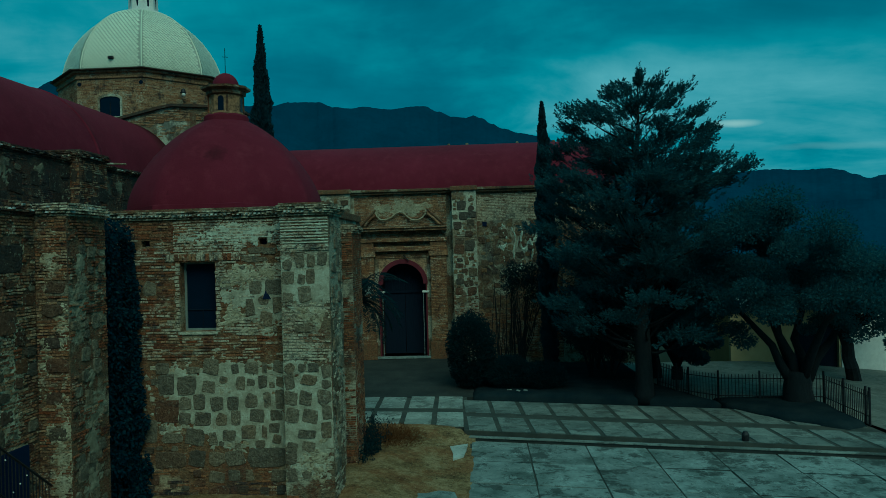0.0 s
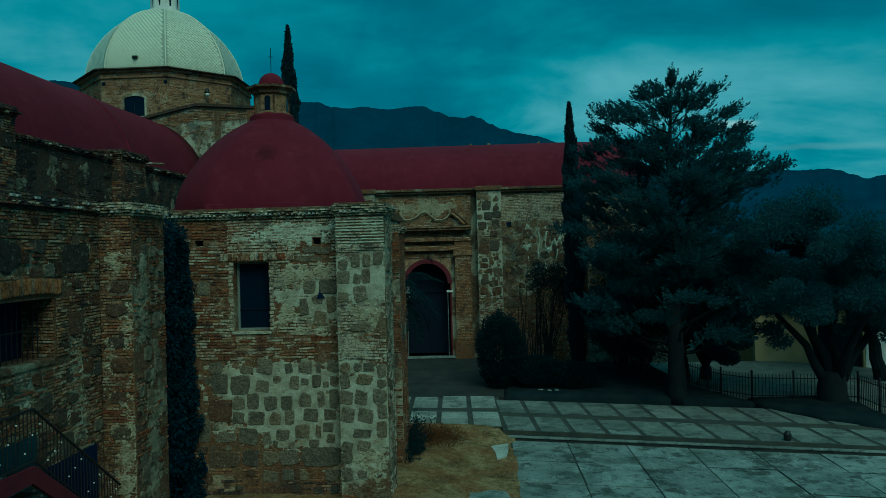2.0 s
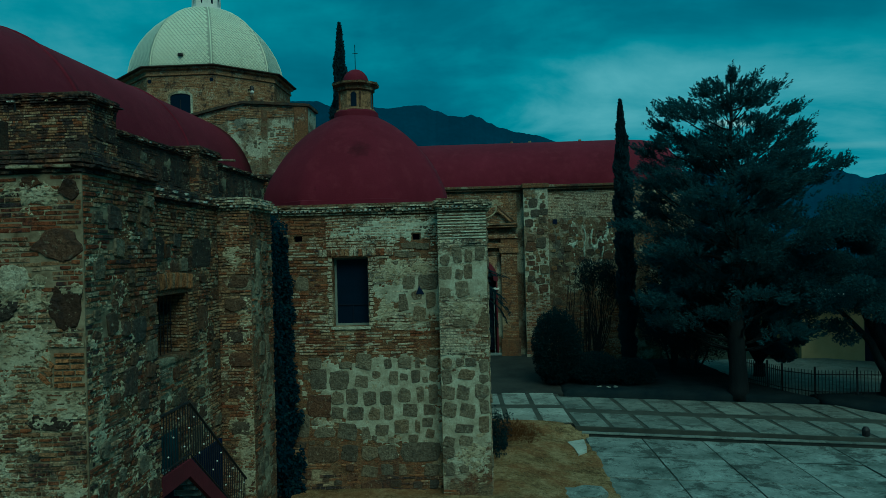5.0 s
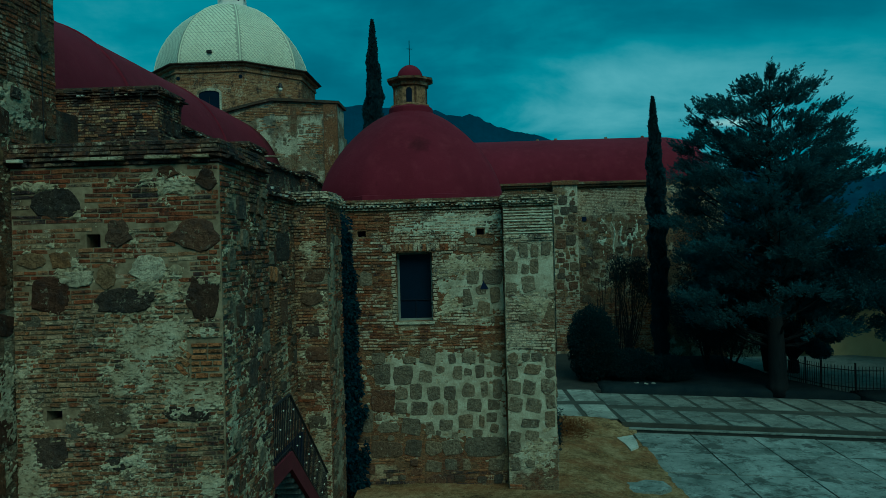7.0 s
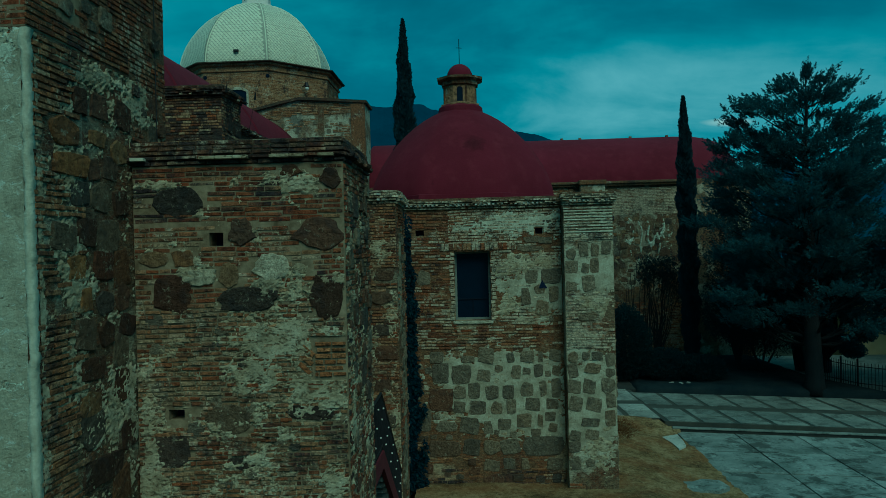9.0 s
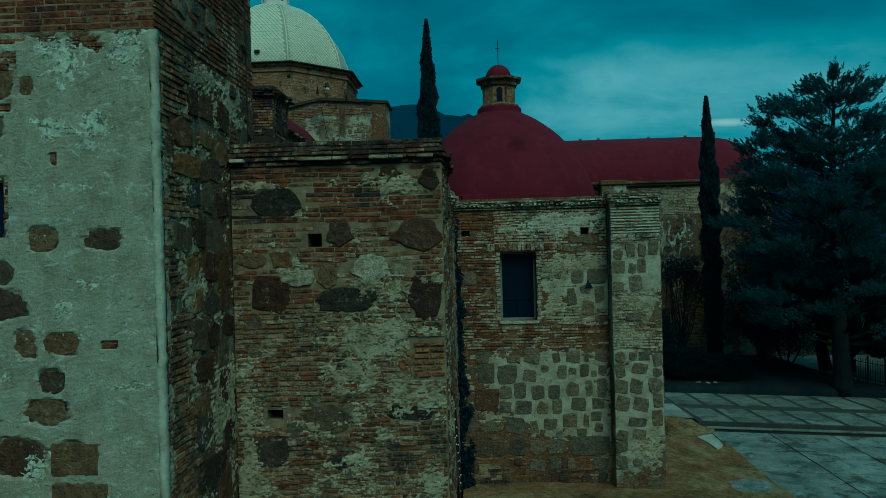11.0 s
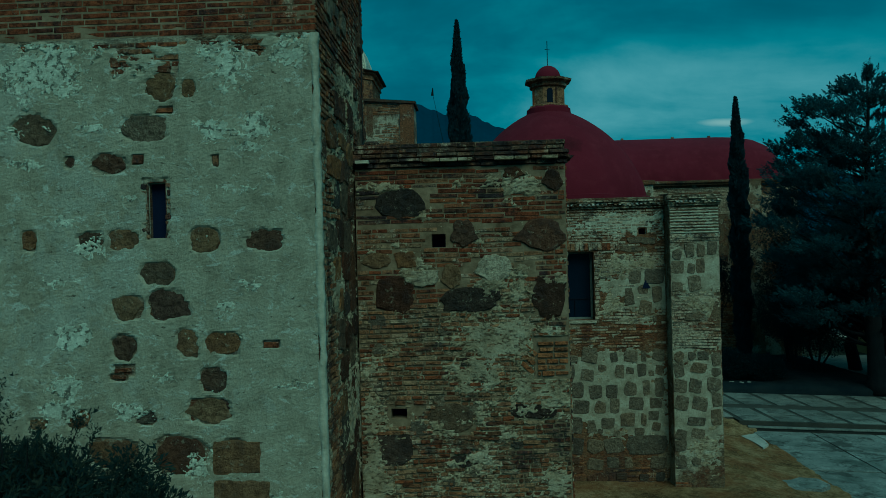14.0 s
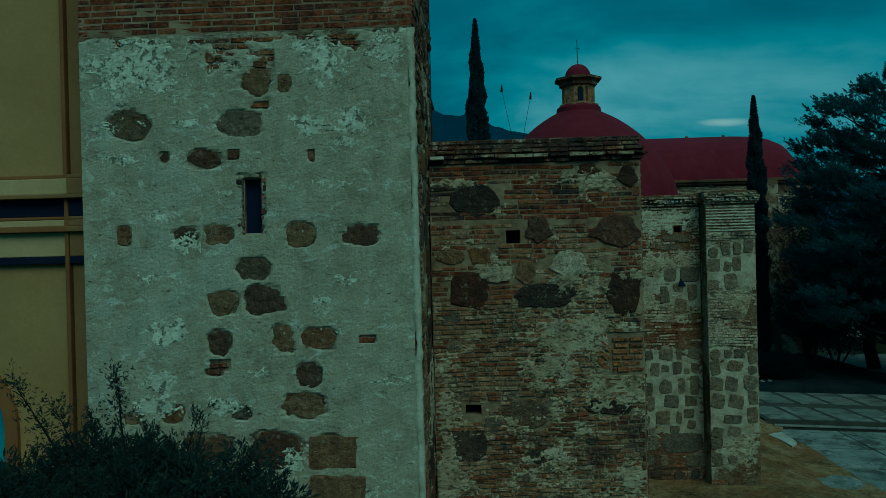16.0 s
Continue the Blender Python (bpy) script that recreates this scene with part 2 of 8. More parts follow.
def mat_brick(name, tones, limed=0.0, sooty=0.0):
    m = Mat(name, 0.93, spec=0.15)
    r = m.random()
    col = m.ramp(r, *[(i / (len(tones) - 1), c) for i, c in enumerate(tones)])
    lime = m.step(m.math("ADD", m.math("ADD", m.math("MULTIPLY", m.noise(1.7, 6, 0.7), 0.55), m.math("MULTIPLY", m.noise(11, 7, 0.75), 0.45)), limed), 0.535, 0.60)
    col = m.mix(m.math("MULTIPLY", lime, 0.85), col, m.mix(m.noise(2.3, 6, 0.7), (0.35, 0.29, 0.19), (0.60, 0.58, 0.45)))
    soot = m.step(m.math("ADD", m.noise(1.9, 9, 0.78), sooty), 0.52, 0.62)
    col = m.mix(m.math("MULTIPLY", soot, 0.82), col, (0.018, 0.025, 0.034))
    drip = m.step(m.noise(7.0, 6, 0.75, m.scaled(1, 1, 1.6)), 0.44, 0.36)
    col = m.mix(m.math("MULTIPLY", drip, 0.6), col, (0.055, 0.038, 0.026))
    g, wear = m.noise(50, 5, 0.7), m.noise(15, 5, 0.75)
    col = m.mix(0.4, col, m.ramp(g, (0.34, (0.3, 0.3, 0.3)), (0.66, (1.15, 1.15, 1.15))), "MULTIPLY")
    col = m.mix(0.75, col, m.ramp(wear, (0.36, (0.16, 0.15, 0.15)), (0.50, (1.05, 1.05, 1.05)), (0.62, (1.55, 1.50, 1.45))), "MULTIPLY")
    return m.done(col, m.math("ADD", g, m.math("MULTIPLY", wear, 1.4)), 1.0, 0.022)


def mat_stone(name, tones):
    m = Mat(name, 0.9, spec=0.2)
    r = m.random()
    col = m.ramp(r, *[(i / (len(tones) - 1), c) for i, c in enumerate(tones)])
    blot = m.step(m.noise(5.5, 8, 0.75), 0.52, 0.60)
    col = m.mix(m.math("MULTIPLY", blot, 0.45), col, (0.020, 0.025, 0.032))
    sp = m.noise(22, 7, 0.75)
    col = m.mix(0.75, col, m.ramp(sp, (0.36, (0.16, 0.13, 0.11)), (0.60, (1, 1, 1))), "MULTIPLY")
    lich = m.step(m.noise(8, 8, 0.78), 0.57, 0.64)
    col = m.mix(m.math("MULTIPLY", lich, 0.6), col, (0.36, 0.35, 0.26))
    return m.done(col, m.math("ADD", sp, m.math("MULTIPLY", m.noise(6, 4), 1.5)), 1.0, 0.045)


def mat_simple(name, a, b, scale=3.0, rough=0.85, bump=0.3, metal=0.0, stretch=(1, 1, 1), fine=30, spec=0.3, dist=0.01):
    """Two tones in broad patches, fine grain over them."""
    m = Mat(name, rough, metal, spec)
    v = m.scaled(*stretch)
    col = m.ramp(m.noise(scale, 6, 0.65, v), (0.32, a), (0.68, b))
    g = m.noise(fine, 5, 0.7, v)
    col = m.mix(0.3, col, m.ramp(g, (0.3, (0.45, 0.45, 0.45)), (0.7, (1, 1, 1))), "MULTIPLY")
    return m.done(col, g, bump, dist)


def mat_roof(spot_at=None):
    m = Mat("faded_red_roof_coating", 0.88, spec=0.12)
    big, mid = m.noise(0.5, 5, 0.6), m.noise(2.6, 7, 0.7)
    col = m.ramp(big, (0.3, (0.080, 0.008, 0.019)), (0.7, (0.112, 0.012, 0.028)))
    col = m.mix(m.math("MULTIPLY", m.step(mid, 0.50, 0.78), 0.55), col, (0.145, 0.024, 0.040))
    streak = m.step(m.noise(1.2, 6, 0.6, m.scaled(2.2, 2.2, 0.4)), 0.55, 0.8)
    col = m.mix(m.math("MULTIPLY", streak, 0.35), col, (0.065, 0.005, 0.012))
    spot = m.step(m.noise(0.9, 4, 0.6), 0.72, 0.76)
    if spot_at:                                             # a dark damp stain of its own
        d = m.node("ShaderNodeVectorMath")
        d.operation = "DISTANCE"
        m.link(m.pos, d.inputs[0])
        d.inputs[1].default_value = spot_at
        spot = m.math("MAXIMUM", spot, m.step(m.math("ADD", d.outputs["Value"], m.math("MULTIPLY", m.noise(6, 6, 0.7), 0.5)), 0.62, 0.40))
    col = m.mix(m.math("MULTIPLY", spot, 0.7), col, (0.03, 0.004, 0.008))
    return m.done(col, m.math("ADD", m.noise(25, 5, 0.7), m.math("MULTIPLY", mid, 2)), 0.35, 0.02)


def mat_leaf(name, tones):
    m = Mat(name, 0.9, spec=0.0)
    col = m.ramp(m.random(), *[(i / (len(tones) - 1), c) for i, c in enumerate(tones)])
    through_leaf = m.node("ShaderNodeBsdfTranslucent")
    m.link(col, through_leaf.inputs["Color"])
    both = m.node("ShaderNodeMixShader")
    both.inputs[0].default_value = 0.55
    m.link(m.p.outputs[0], both.inputs[1])
    m.link(through_leaf.outputs[0], both.inputs[2])
    out = [n for n in m.nt.nodes if n.type == "OUTPUT_MATERIAL"][0]
    m.link(both.outputs[0], out.inputs["Surface"])
    return m.done(col)


def mat_whitewash():
    m = Mat("flaking_whitewash", 0.95, spec=0.15)
    col = m.ramp(m.noise(9, 8, 0.75), (0.32, (0.31, 0.34, 0.27)), (0.50, (0.50, 0.56, 0.46)), (0.66, (0.70, 0.78, 0.66)))
    pits = m.step(m.noise(21, 4, 0.6), 0.44, 0.38)
    col = m.mix(m.math("MULTIPLY", pits, 0.8), col, (0.10, 0.10, 0.075))
    return m.done(col, m.math("SUBTRACT", m.noise(30, 6, 0.75), m.math("MULTIPLY", pits, 1.5)), 0.8, 0.02)


def mat_mortar():
    """Smooth pale lime mortar between stones, rubbed and faintly stained."""
    m = Mat("smooth_pale_mortar", 0.95, spec=0.15)
    mid = m.noise(3.0, 7, 0.7)
    col = m.ramp(mid, (0.32, (0.21, 0.195, 0.135)), (0.48, (0.335, 0.325, 0.24)), (0.66, (0.48, 0.49, 0.385)))
    col = m.mix(m.math("MULTIPLY", m.step(m.noise(9, 6, 0.75), 0.42, 0.34), 0.6), col, (0.16, 0.125, 0.08))
    grain = m.noise(30, 5, 0.7)
    col = m.mix(0.35, col, m.ramp(grain, (0.3, (0.4, 0.4, 0.4)), (0.7, (1.1, 1.1, 1.1))), "MULTIPLY")
    return m.done(col, m.math("ADD", grain, m.math("MULTIPLY", mid, 1.5)), 0.7, 0.015)


WHITEWASH = mat_whitewash()
RUBBLE = mat_rubble("lime_rubble_masonry", (0.45, 0.43, 0.32), (0.26, 0.20, 0.12), (0.045, 0.032, 0.022), (0.15, 0.055, 0.025), 0.50)
RUBBLE_PALE = mat_rubble("pale_lime_mortar", (0.58, 0.57, 0.44), (0.34, 0.28, 0.18), (0.075, 0.058, 0.042), (0.19, 0.10, 0.055), 0.46)
LIME = mat_lime()
LIME_DULL = mat_simple("stained_dull_render", (0.115, 0.103, 0.070), (0.29, 0.27, 0.19), 4.0, 0.95, 0.9, fine=22, spec=0.1, dist=0.03)
LIME_PALE = mat_simple("chalky_lime_bead", (0.32, 0.33, 0.25), (0.60, 0.63, 0.51), 5.0, 0.95, 0.8, fine=25, spec=0.1, dist=0.02)
RUBBLE_DARK = mat_rubble("damp_rubble_masonry", (0.36, 0.33, 0.23), (0.22, 0.145, 0.075), (0.040, 0.033, 0.030), (0.21, 0.082, 0.036), 0.55)
RUBBLE_SOOT = mat_rubble("soot_stained_masonry", (0.20, 0.19, 0.145), (0.110, 0.080, 0.050), (0.022, 0.026, 0.032), (0.12, 0.050, 0.026), 0.60)
MORTAR = mat_mortar()
RUBBLE_RED = mat_rubble("red_brown_weathered_masonry", (0.40, 0.33, 0.21), (0.27, 0.155, 0.075), (0.050, 0.034, 0.024), (0.22, 0.085, 0.036), 0.57)
PLASTER = mat_plaster()
BRICK = mat_brick("old_red_brick", [(0.20, 0.068, 0.028), (0.25, 0.105, 0.046), (0.14, 0.064, 0.034), (0.23, 0.084, 0.036), (0.10, 0.050, 0.029), (0.28, 0.165, 0.085), (0.18, 0.095, 0.048)], 0.0)
BRICK_LIMED = mat_brick("limewashed_brick", [(0.19, 0.080, 0.038), (0.29, 0.20, 0.12), (0.14, 0.075, 0.042), (0.42, 0.39, 0.29), (0.18, 0.075, 0.038), (0.34, 0.30, 0.21)], 0.110)
BRICK_RUBBLE = mat_brick("tan_rubble_courses", [(0.28, 0.18, 0.095), (0.37, 0.29, 0.18), (0.18, 0.095, 0.048), (0.32, 0.22, 0.125), (0.25, 0.11, 0.05), (0.40, 0.34, 0.23)], 0.0)
BRICK_SOOTY = mat_brick("soot_stained_brick", [(0.16, 0.065, 0.034), (0.22, 0.125, 0.070), (0.10, 0.068, 0.048), (0.14, 0.062, 0.036), (0.26, 0.20, 0.13)], 0.0, 0.085)
BRICK_TAN = mat_brick("weathered_tan_brick", [(0.24, 0.118, 0.052), (0.32, 0.195, 0.102), (0.18, 0.095, 0.050), (0.28, 0.135, 0.060), (0.38, 0.29, 0.18)], 0.0)
STONE = mat_stone("grey_brown_fieldstone", [(0.20, 0.175, 0.125), (0.26, 0.225, 0.155), (0.155, 0.140, 0.105), (0.26, 0.205, 0.13)])
STONE_DARK = mat_stone("dark_basalt_stone", [(0.10, 0.082, 0.058), (0.15, 0.080, 0.046), (0.085, 0.080, 0.068), (0.19, 0.145, 0.090), (0.105, 0.066, 0.045)])
STONE_OCHRE = mat_stone("ochre_sandstone", [(0.30, 0.145, 0.050), (0.24, 0.15, 0.070), (0.34, 0.18, 0.065), (0.22, 0.11, 0.045)])
STONE_TAN = mat_stone("dull_tan_sandstone", [(0.22, 0.150, 0.075), (0.27, 0.195, 0.110), (0.24, 0.135, 0.060), (0.20, 0.140, 0.080)])
STONE_RUST = mat_stone("rust_brown_sandstone", [(0.115, 0.054, 0.026), (0.070, 0.040, 0.025), (0.16, 0.080, 0.036), (0.062, 0.038, 0.026), (0.105, 0.046, 0.024)])
STONE_BLACK = mat_stone("blackened_basalt", [(0.040, 0.038, 0.034), (0.060, 0.050, 0.040), (0.048, 0.034, 0.027)])
STONE_PALE = mat_stone("pale_lime_streaked_stone", [(0.46, 0.42, 0.28), (0.60, 0.57, 0.42), (0.40, 0.34, 0.21)])
ROOF = mat_roof()
ROOF_STAINED = mat_roof((-6.55, 17.95, 8.30))
YELLOW = mat_simple("ochre_yellow_paint", (0.275, 0.190, 0.070), (0.34, 0.240, 0.095), 1.2, 0.8, 0.15)
TRIM_ORANGE = mat_simple("burnt_orange_paint", (0.17, 0.080, 0.025), (0.23, 0.11, 0.035), 2.0, 0.8, 0.15)
# Ochre with shade put into its colour, for recess and ledge underside.
OCHRE_SHADED = mat_simple("shaded_ochre_paint", (0.19, 0.115, 0.042), (0.25, 0.155, 0.060), 2.0, 0.8, 0.15)
CREAM = mat_simple("cream_painted_moulding", (0.38, 0.30, 0.15), (0.45, 0.36, 0.19), 2.0, 0.8, 0.2)
DARK_WOOD = mat_simple("dark_stained_wood", (0.025, 0.016, 0.012), (0.05, 0.030, 0.020), 3.0, 0.7, 0.4, stretch=(6, 6, 0.6))
# Shade in the doorways is put into this near-black blue.
DOOR_WOOD = mat_simple("dark_blue_door_paint", (0.006, 0.011, 0.022), (0.010, 0.017, 0.032), 3.0, 0.8, 0.4, stretch=(6, 6, 0.6), spec=0.05)
IRON = mat_simple("black_painted_iron", (0.012, 0.013, 0.016), (0.03, 0.03, 0.035), 8.0, 0.55, 0.2, 0.4)
RED_PAINT = mat_simple("dark_red_painted_trim", (0.075, 0.007, 0.017), (0.11, 0.011, 0.023), 3.0, 0.7, 0.3)
CONCRETE = mat_paving("worn_concrete_slab", (0.11, 0.142, 0.134), (0.30, 0.355, 0.345), (0.030, 0.037, 0.034))
YARD = mat_paving("dusty_pale_yard", (0.15, 0.165, 0.145), (0.23, 0.245, 0.215), (0.08, 0.085, 0.075))
JOINT_LIME = mat_simple("dusty_lime_joint", (0.10, 0.073, 0.043), (0.31, 0.26, 0.172), 4.0, 0.95, 0.6, fine=20, spec=0.1, dist=0.02)
BRICK_DEEP = mat_brick("deep_red_brick", [(0.17, 0.050, 0.022), (0.22, 0.078, 0.034), (0.13, 0.048, 0.026), (0.20, 0.064, 0.028), (0.24, 0.11, 0.055)], -0.03)
BRICK_FRESH = mat_brick("bright_orange_brick", [(0.30, 0.130, 0.052), (0.34, 0.165, 0.072), (0.27, 0.115, 0.046)], -0.06, -0.06)
SHEET = mat_simple("dark_teal_painted_sheet", (0.010, 0.034, 0.046), (0.022, 0.060, 0.074), 3.0, 0.8, 0.3, spec=0.1)
NAVY = mat_simple("navy_blue_painted_band", (0.006, 0.010, 0.030), (0.010, 0.016, 0.042), 3.0, 0.8, 0.1, spec=0.1)
RUST = mat_leaf("rusty_dry_foliage", [(0.085, 0.038, 0.018), (0.15, 0.066, 0.026), (0.21, 0.105, 0.042)])
# Shade of the trees is put into the earth's near-black colour.
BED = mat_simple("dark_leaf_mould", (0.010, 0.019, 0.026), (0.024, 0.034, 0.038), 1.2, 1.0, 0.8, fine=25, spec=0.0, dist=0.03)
TILE_PALE = mat_paving("pale_concrete_tile", (0.36, 0.39, 0.36), (0.50, 0.54, 0.49), (0.2, 0.21, 0.19))
TILE_TERRACE = mat_paving("square_terrace_tile", (0.24, 0.275, 0.255), (0.38, 0.42, 0.385), (0.10, 0.11, 0.10))
# Base tones are lowered to carry tree shade on the east terrace.
TILE_WORN = mat_paving("worn_terrace_tile", (0.118, 0.143, 0.135), (0.228, 0.262, 0.242), (0.055, 0.064, 0.060))
JOINT = mat_simple("dark_stone_paving_strip", (0.030, 0.037, 0.034), (0.066, 0.070, 0.060), 2.0, 0.9, 0.4)
# Near-black stone; at the terrace step it also stands for shade.
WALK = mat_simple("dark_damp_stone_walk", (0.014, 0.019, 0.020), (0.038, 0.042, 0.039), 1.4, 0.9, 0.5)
def mat_soil():
    """Dry earth littered with straw, crumbs and small stones."""
    m = Mat("dry_straw_earth", 1.0, spec=0.05)
    big, mid, crumb = m.noise(0.9, 6, 0.65), m.noise(6.0, 8, 0.75), m.voronoi(14.0)
    col = m.ramp(m.math("ADD", m.math("MULTIPLY", big, 0.5), m.math("MULTIPLY", mid, 0.5)), (0.38, (0.060, 0.040, 0.020)), (0.49, (0.20, 0.142, 0.068)), (0.58, (0.33, 0.25, 0.135)))
    col = m.mix(m.math("MULTIPLY", m.step(crumb, 0.16, 0.05), 0.55), col, (0.34, 0.27, 0.16))
    col = m.mix(m.math("MULTIPLY", m.step(m.noise(11, 7, 0.85), 0.47, 0.38), 0.8), col, (0.030, 0.022, 0.014))
    rust = m.step(m.noise(0.8, 6, 0.7, m.scaled(1.0, 1.3, 1.0)), 0.46, 0.60)
    col = m.mix(m.math("MULTIPLY", rust, 0.55), col, m.mix(mid, (0.11, 0.045, 0.018), (0.30, 0.150, 0.062)))
    litter = m.step(m.noise(24, 4, 0.7), 0.60, 0.66)
    col = m.mix(m.math("MULTIPLY", litter, 0.6), col, (0.40, 0.34, 0.22))
    return m.done(col, m.math("ADD", mid, m.noise(40, 5, 0.75)), 1.0, 0.04)


SOIL = mat_soil()
GROUND = mat_simple("dark_valley_earth", (0.018, 0.028, 0.022), (0.05, 0.055, 0.036), 0.012, 1.0, 0.2, fine=0.4, spec=0.05)
# Distance haze is put into the slopes' blue base colour.
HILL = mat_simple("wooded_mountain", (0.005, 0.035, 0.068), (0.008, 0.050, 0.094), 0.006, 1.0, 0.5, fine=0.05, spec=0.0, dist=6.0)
GLASS_DARK = mat_simple("dark_window_glass", (0.003, 0.009, 0.022), (0.004, 0.012, 0.030), 2.0, 0.35, 0.1, spec=0.12)
# Shade inside openings is put into this near-black navy colour.
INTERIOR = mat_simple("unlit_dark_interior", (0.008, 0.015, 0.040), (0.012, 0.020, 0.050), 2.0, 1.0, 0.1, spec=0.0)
WHITE_PAINT = mat_simple("white_paint", (0.62, 0.62, 0.58), (0.75, 0.75, 0.70), 3.0, 0.7, 0.2)
LEAF = mat_leaf("dark_foliage", [(0.030, 0.080, 0.105), (0.042, 0.096, 0.116), (0.056, 0.110, 0.120)])
LEAF_SHRUB = mat_leaf("shrub_foliage", [(0.010, 0.030, 0.042), (0.016, 0.038, 0.048), (0.026, 0.052, 0.054)])
# The gap's deep shade is put into these navy leaf tones.
LEAF_CREEPER = mat_leaf("creeper_foliage", [(0.008, 0.034, 0.060), (0.012, 0.042, 0.068), (0.026, 0.062, 0.074)])
LEAF_CYPRESS = mat_leaf("cypress_foliage", [(0.024, 0.052, 0.070), (0.032, 0.064, 0.080)])
LEAF_JUNIPER = mat_leaf("juniper_foliage", [(0.022, 0.046, 0.052), (0.036, 0.062, 0.058), (0.062, 0.080, 0.060)])
LEAF_DRY = mat_leaf("dry_grass", [(0.20, 0.11, 0.04), (0.30, 0.18, 0.07), (0.24, 0.15, 0.06)])
# Darker than bark is: the backlit look is put into the colour.
BARK = mat_simple("dark_bark", (0.006, 0.010, 0.014), (0.015, 0.020, 0.023), 4.0, 1.0, 0.9, stretch=(3, 3, 0.6), dist=0.03)


def mat_dome_tile():
    m = Mat("white_glazed_dome_tile", 0.45, spec=0.45)
    col = m.ramp(m.random(), (0.0, (0.60, 0.61, 0.46)), (0.5, (0.74, 0.75, 0.58)), (1.0, (0.67, 0.70, 0.55)))
    dirt = m.step(m.noise(0.8, 6, 0.7, m.scaled(1, 1, 0.5)), 0.5, 0.75)
    col = m.mix(m.math("MULTIPLY", dirt, 0.3), col, (0.34, 0.36, 0.27))
    return m.done(col, m.noise(20, 4), 0.2, 0.01)


DOME_TILE = mat_dome_tile()
DOME_JOINT = mat_simple("grey_dome_mortar", (0.34, 0.36, 0.29), (0.44, 0.46, 0.38), 2.0)

# ---- building helpers ----
X, Y, Z = Vector((1, 0, 0)), Vector((0, 1, 0)), Vector((0, 0, 1))


def thing(name, base, label, category, group="", kind=""):
    e = new(name)
    e.location = base
    e.empty_display_size = 0.2
    return tagged(e, label, category, group, kind)


def as_mesh(bm, name):
    if isinstance(bm, bpy.types.Mesh):
        return bm
    me = bpy.data.meshes.new(name)
    bm.normal_update()
    bm.to_mesh(me)
    bm.free()
    return me


def part(name, bm, material, parent, label="", kind="", smooth=False):
    me = as_mesh(bm, name)
    if not me.materials:
        me.materials.append(material)
    if smooth:
        me.polygons.foreach_set("use_smooth", [True] * len(me.polygons))
    ob = new(name, me)
    if parent is not None:
        ob.parent = parent
        if parent.data is None:
            ob.location = -parent.location
    return tagged(ob, label, "", "", kind)


def single(name, bm, material, label, category, group="", kind="", smooth=False):
    """A top-level thing that is one mesh."""
    ob = part(name, bm, material, None, label, kind, smooth)
    return tagged(ob, label, category, group, kind)


def box(bm, x0, x1, y0, y1, z0, z1, bevel=0.0):
    g = bmesh.ops.create_cube(bm, size=1.0)
    bmesh.ops.scale(bm, vec=(x1 - x0, y1 - y0, z1 - z0), verts=g["verts"])
    bmesh.ops.translate(bm, vec=((x0 + x1) / 2, (y0 + y1) / 2, (z0 + z1) / 2), verts=g["verts"])
    if bevel:
        edges = list({e for v in g["verts"] for e in v.link_edges})
        bmesh.ops.bevel(bm, geom=edges, offset=bevel, segments=2, affect="EDGES", profile=0.6)
    return bm


def boxes(*specs, bevel=0.0):
    bm = bmesh.new()
    for s in specs:
        box(bm, *s, bevel=bevel)
    return bm


def tube(bm, a, b, ra, rb=None, n=8):
    """A tapered round bar from a to b."""
    a, b, rb = Vector(a), Vector(b), ra if rb is None else rb
    d = (b - a).normalized()
    s = d.orthogonal().normalized()
    t = d.cross(s)
    rings = [[bm.verts.new(p + (s * math.cos(k * math.tau / n) + t * math.sin(k * math.tau / n)) * r) for k in range(n)] for p, r in ((a, ra), (b, rb))]
    for k in range(n):
        bm.faces.new((rings[0][k], rings[0][(k + 1) % n], rings[1][(k + 1) % n], rings[1][k]))
    bm.faces.new(rings[0][::-1])
    bm.faces.new(rings[1])
    return bm


def lathe(bm, cx, cy, profile, n=32, turn=0.0, top=True):
    """A turned form: profile rows are radius and height."""
    rings = []
    for r, z in profile:
        rings.append([bm.verts.new((cx + r * math.sin(turn + k * math.tau / n), cy - r * math.cos(turn + k * math.tau / n), z)) for k in range(n)])
    for a, b in zip(rings, rings[1:]):
        for k in range(n):
            bm.faces.new((a[k], a[(k + 1) % n], b[(k + 1) % n], b[k]))
    if top:
        bm.faces.new(rings[-1])
    return bm


class Face:
    """A wall face: origin at u = 0 and height 0; along is the way of u, out the outward normal."""

    def __init__(self, o, along, out):
        self.o, self.u, self.n = Vector(o), Vector(along), Vector(out)

    def at(self, u, v, d=0.0):
        return self.o + self.u * u + Z * v + self.n * d

    def matrix(self, u, v, w, h, d, lean=0.0, base=0.0):
        a, up = self.u, Z
        if self.u.cross(self.n).dot(Z) < 0:
            a = -a
        c, s = math.cos(lean), math.sin(lean)
        a2, z2 = a * c + up * s, up * c - a * s
        m = Matrix((a2 * w, self.n * d, z2 * h)).transposed().to_4x4()
        m.translation = self.at(u, v, base)
        return m


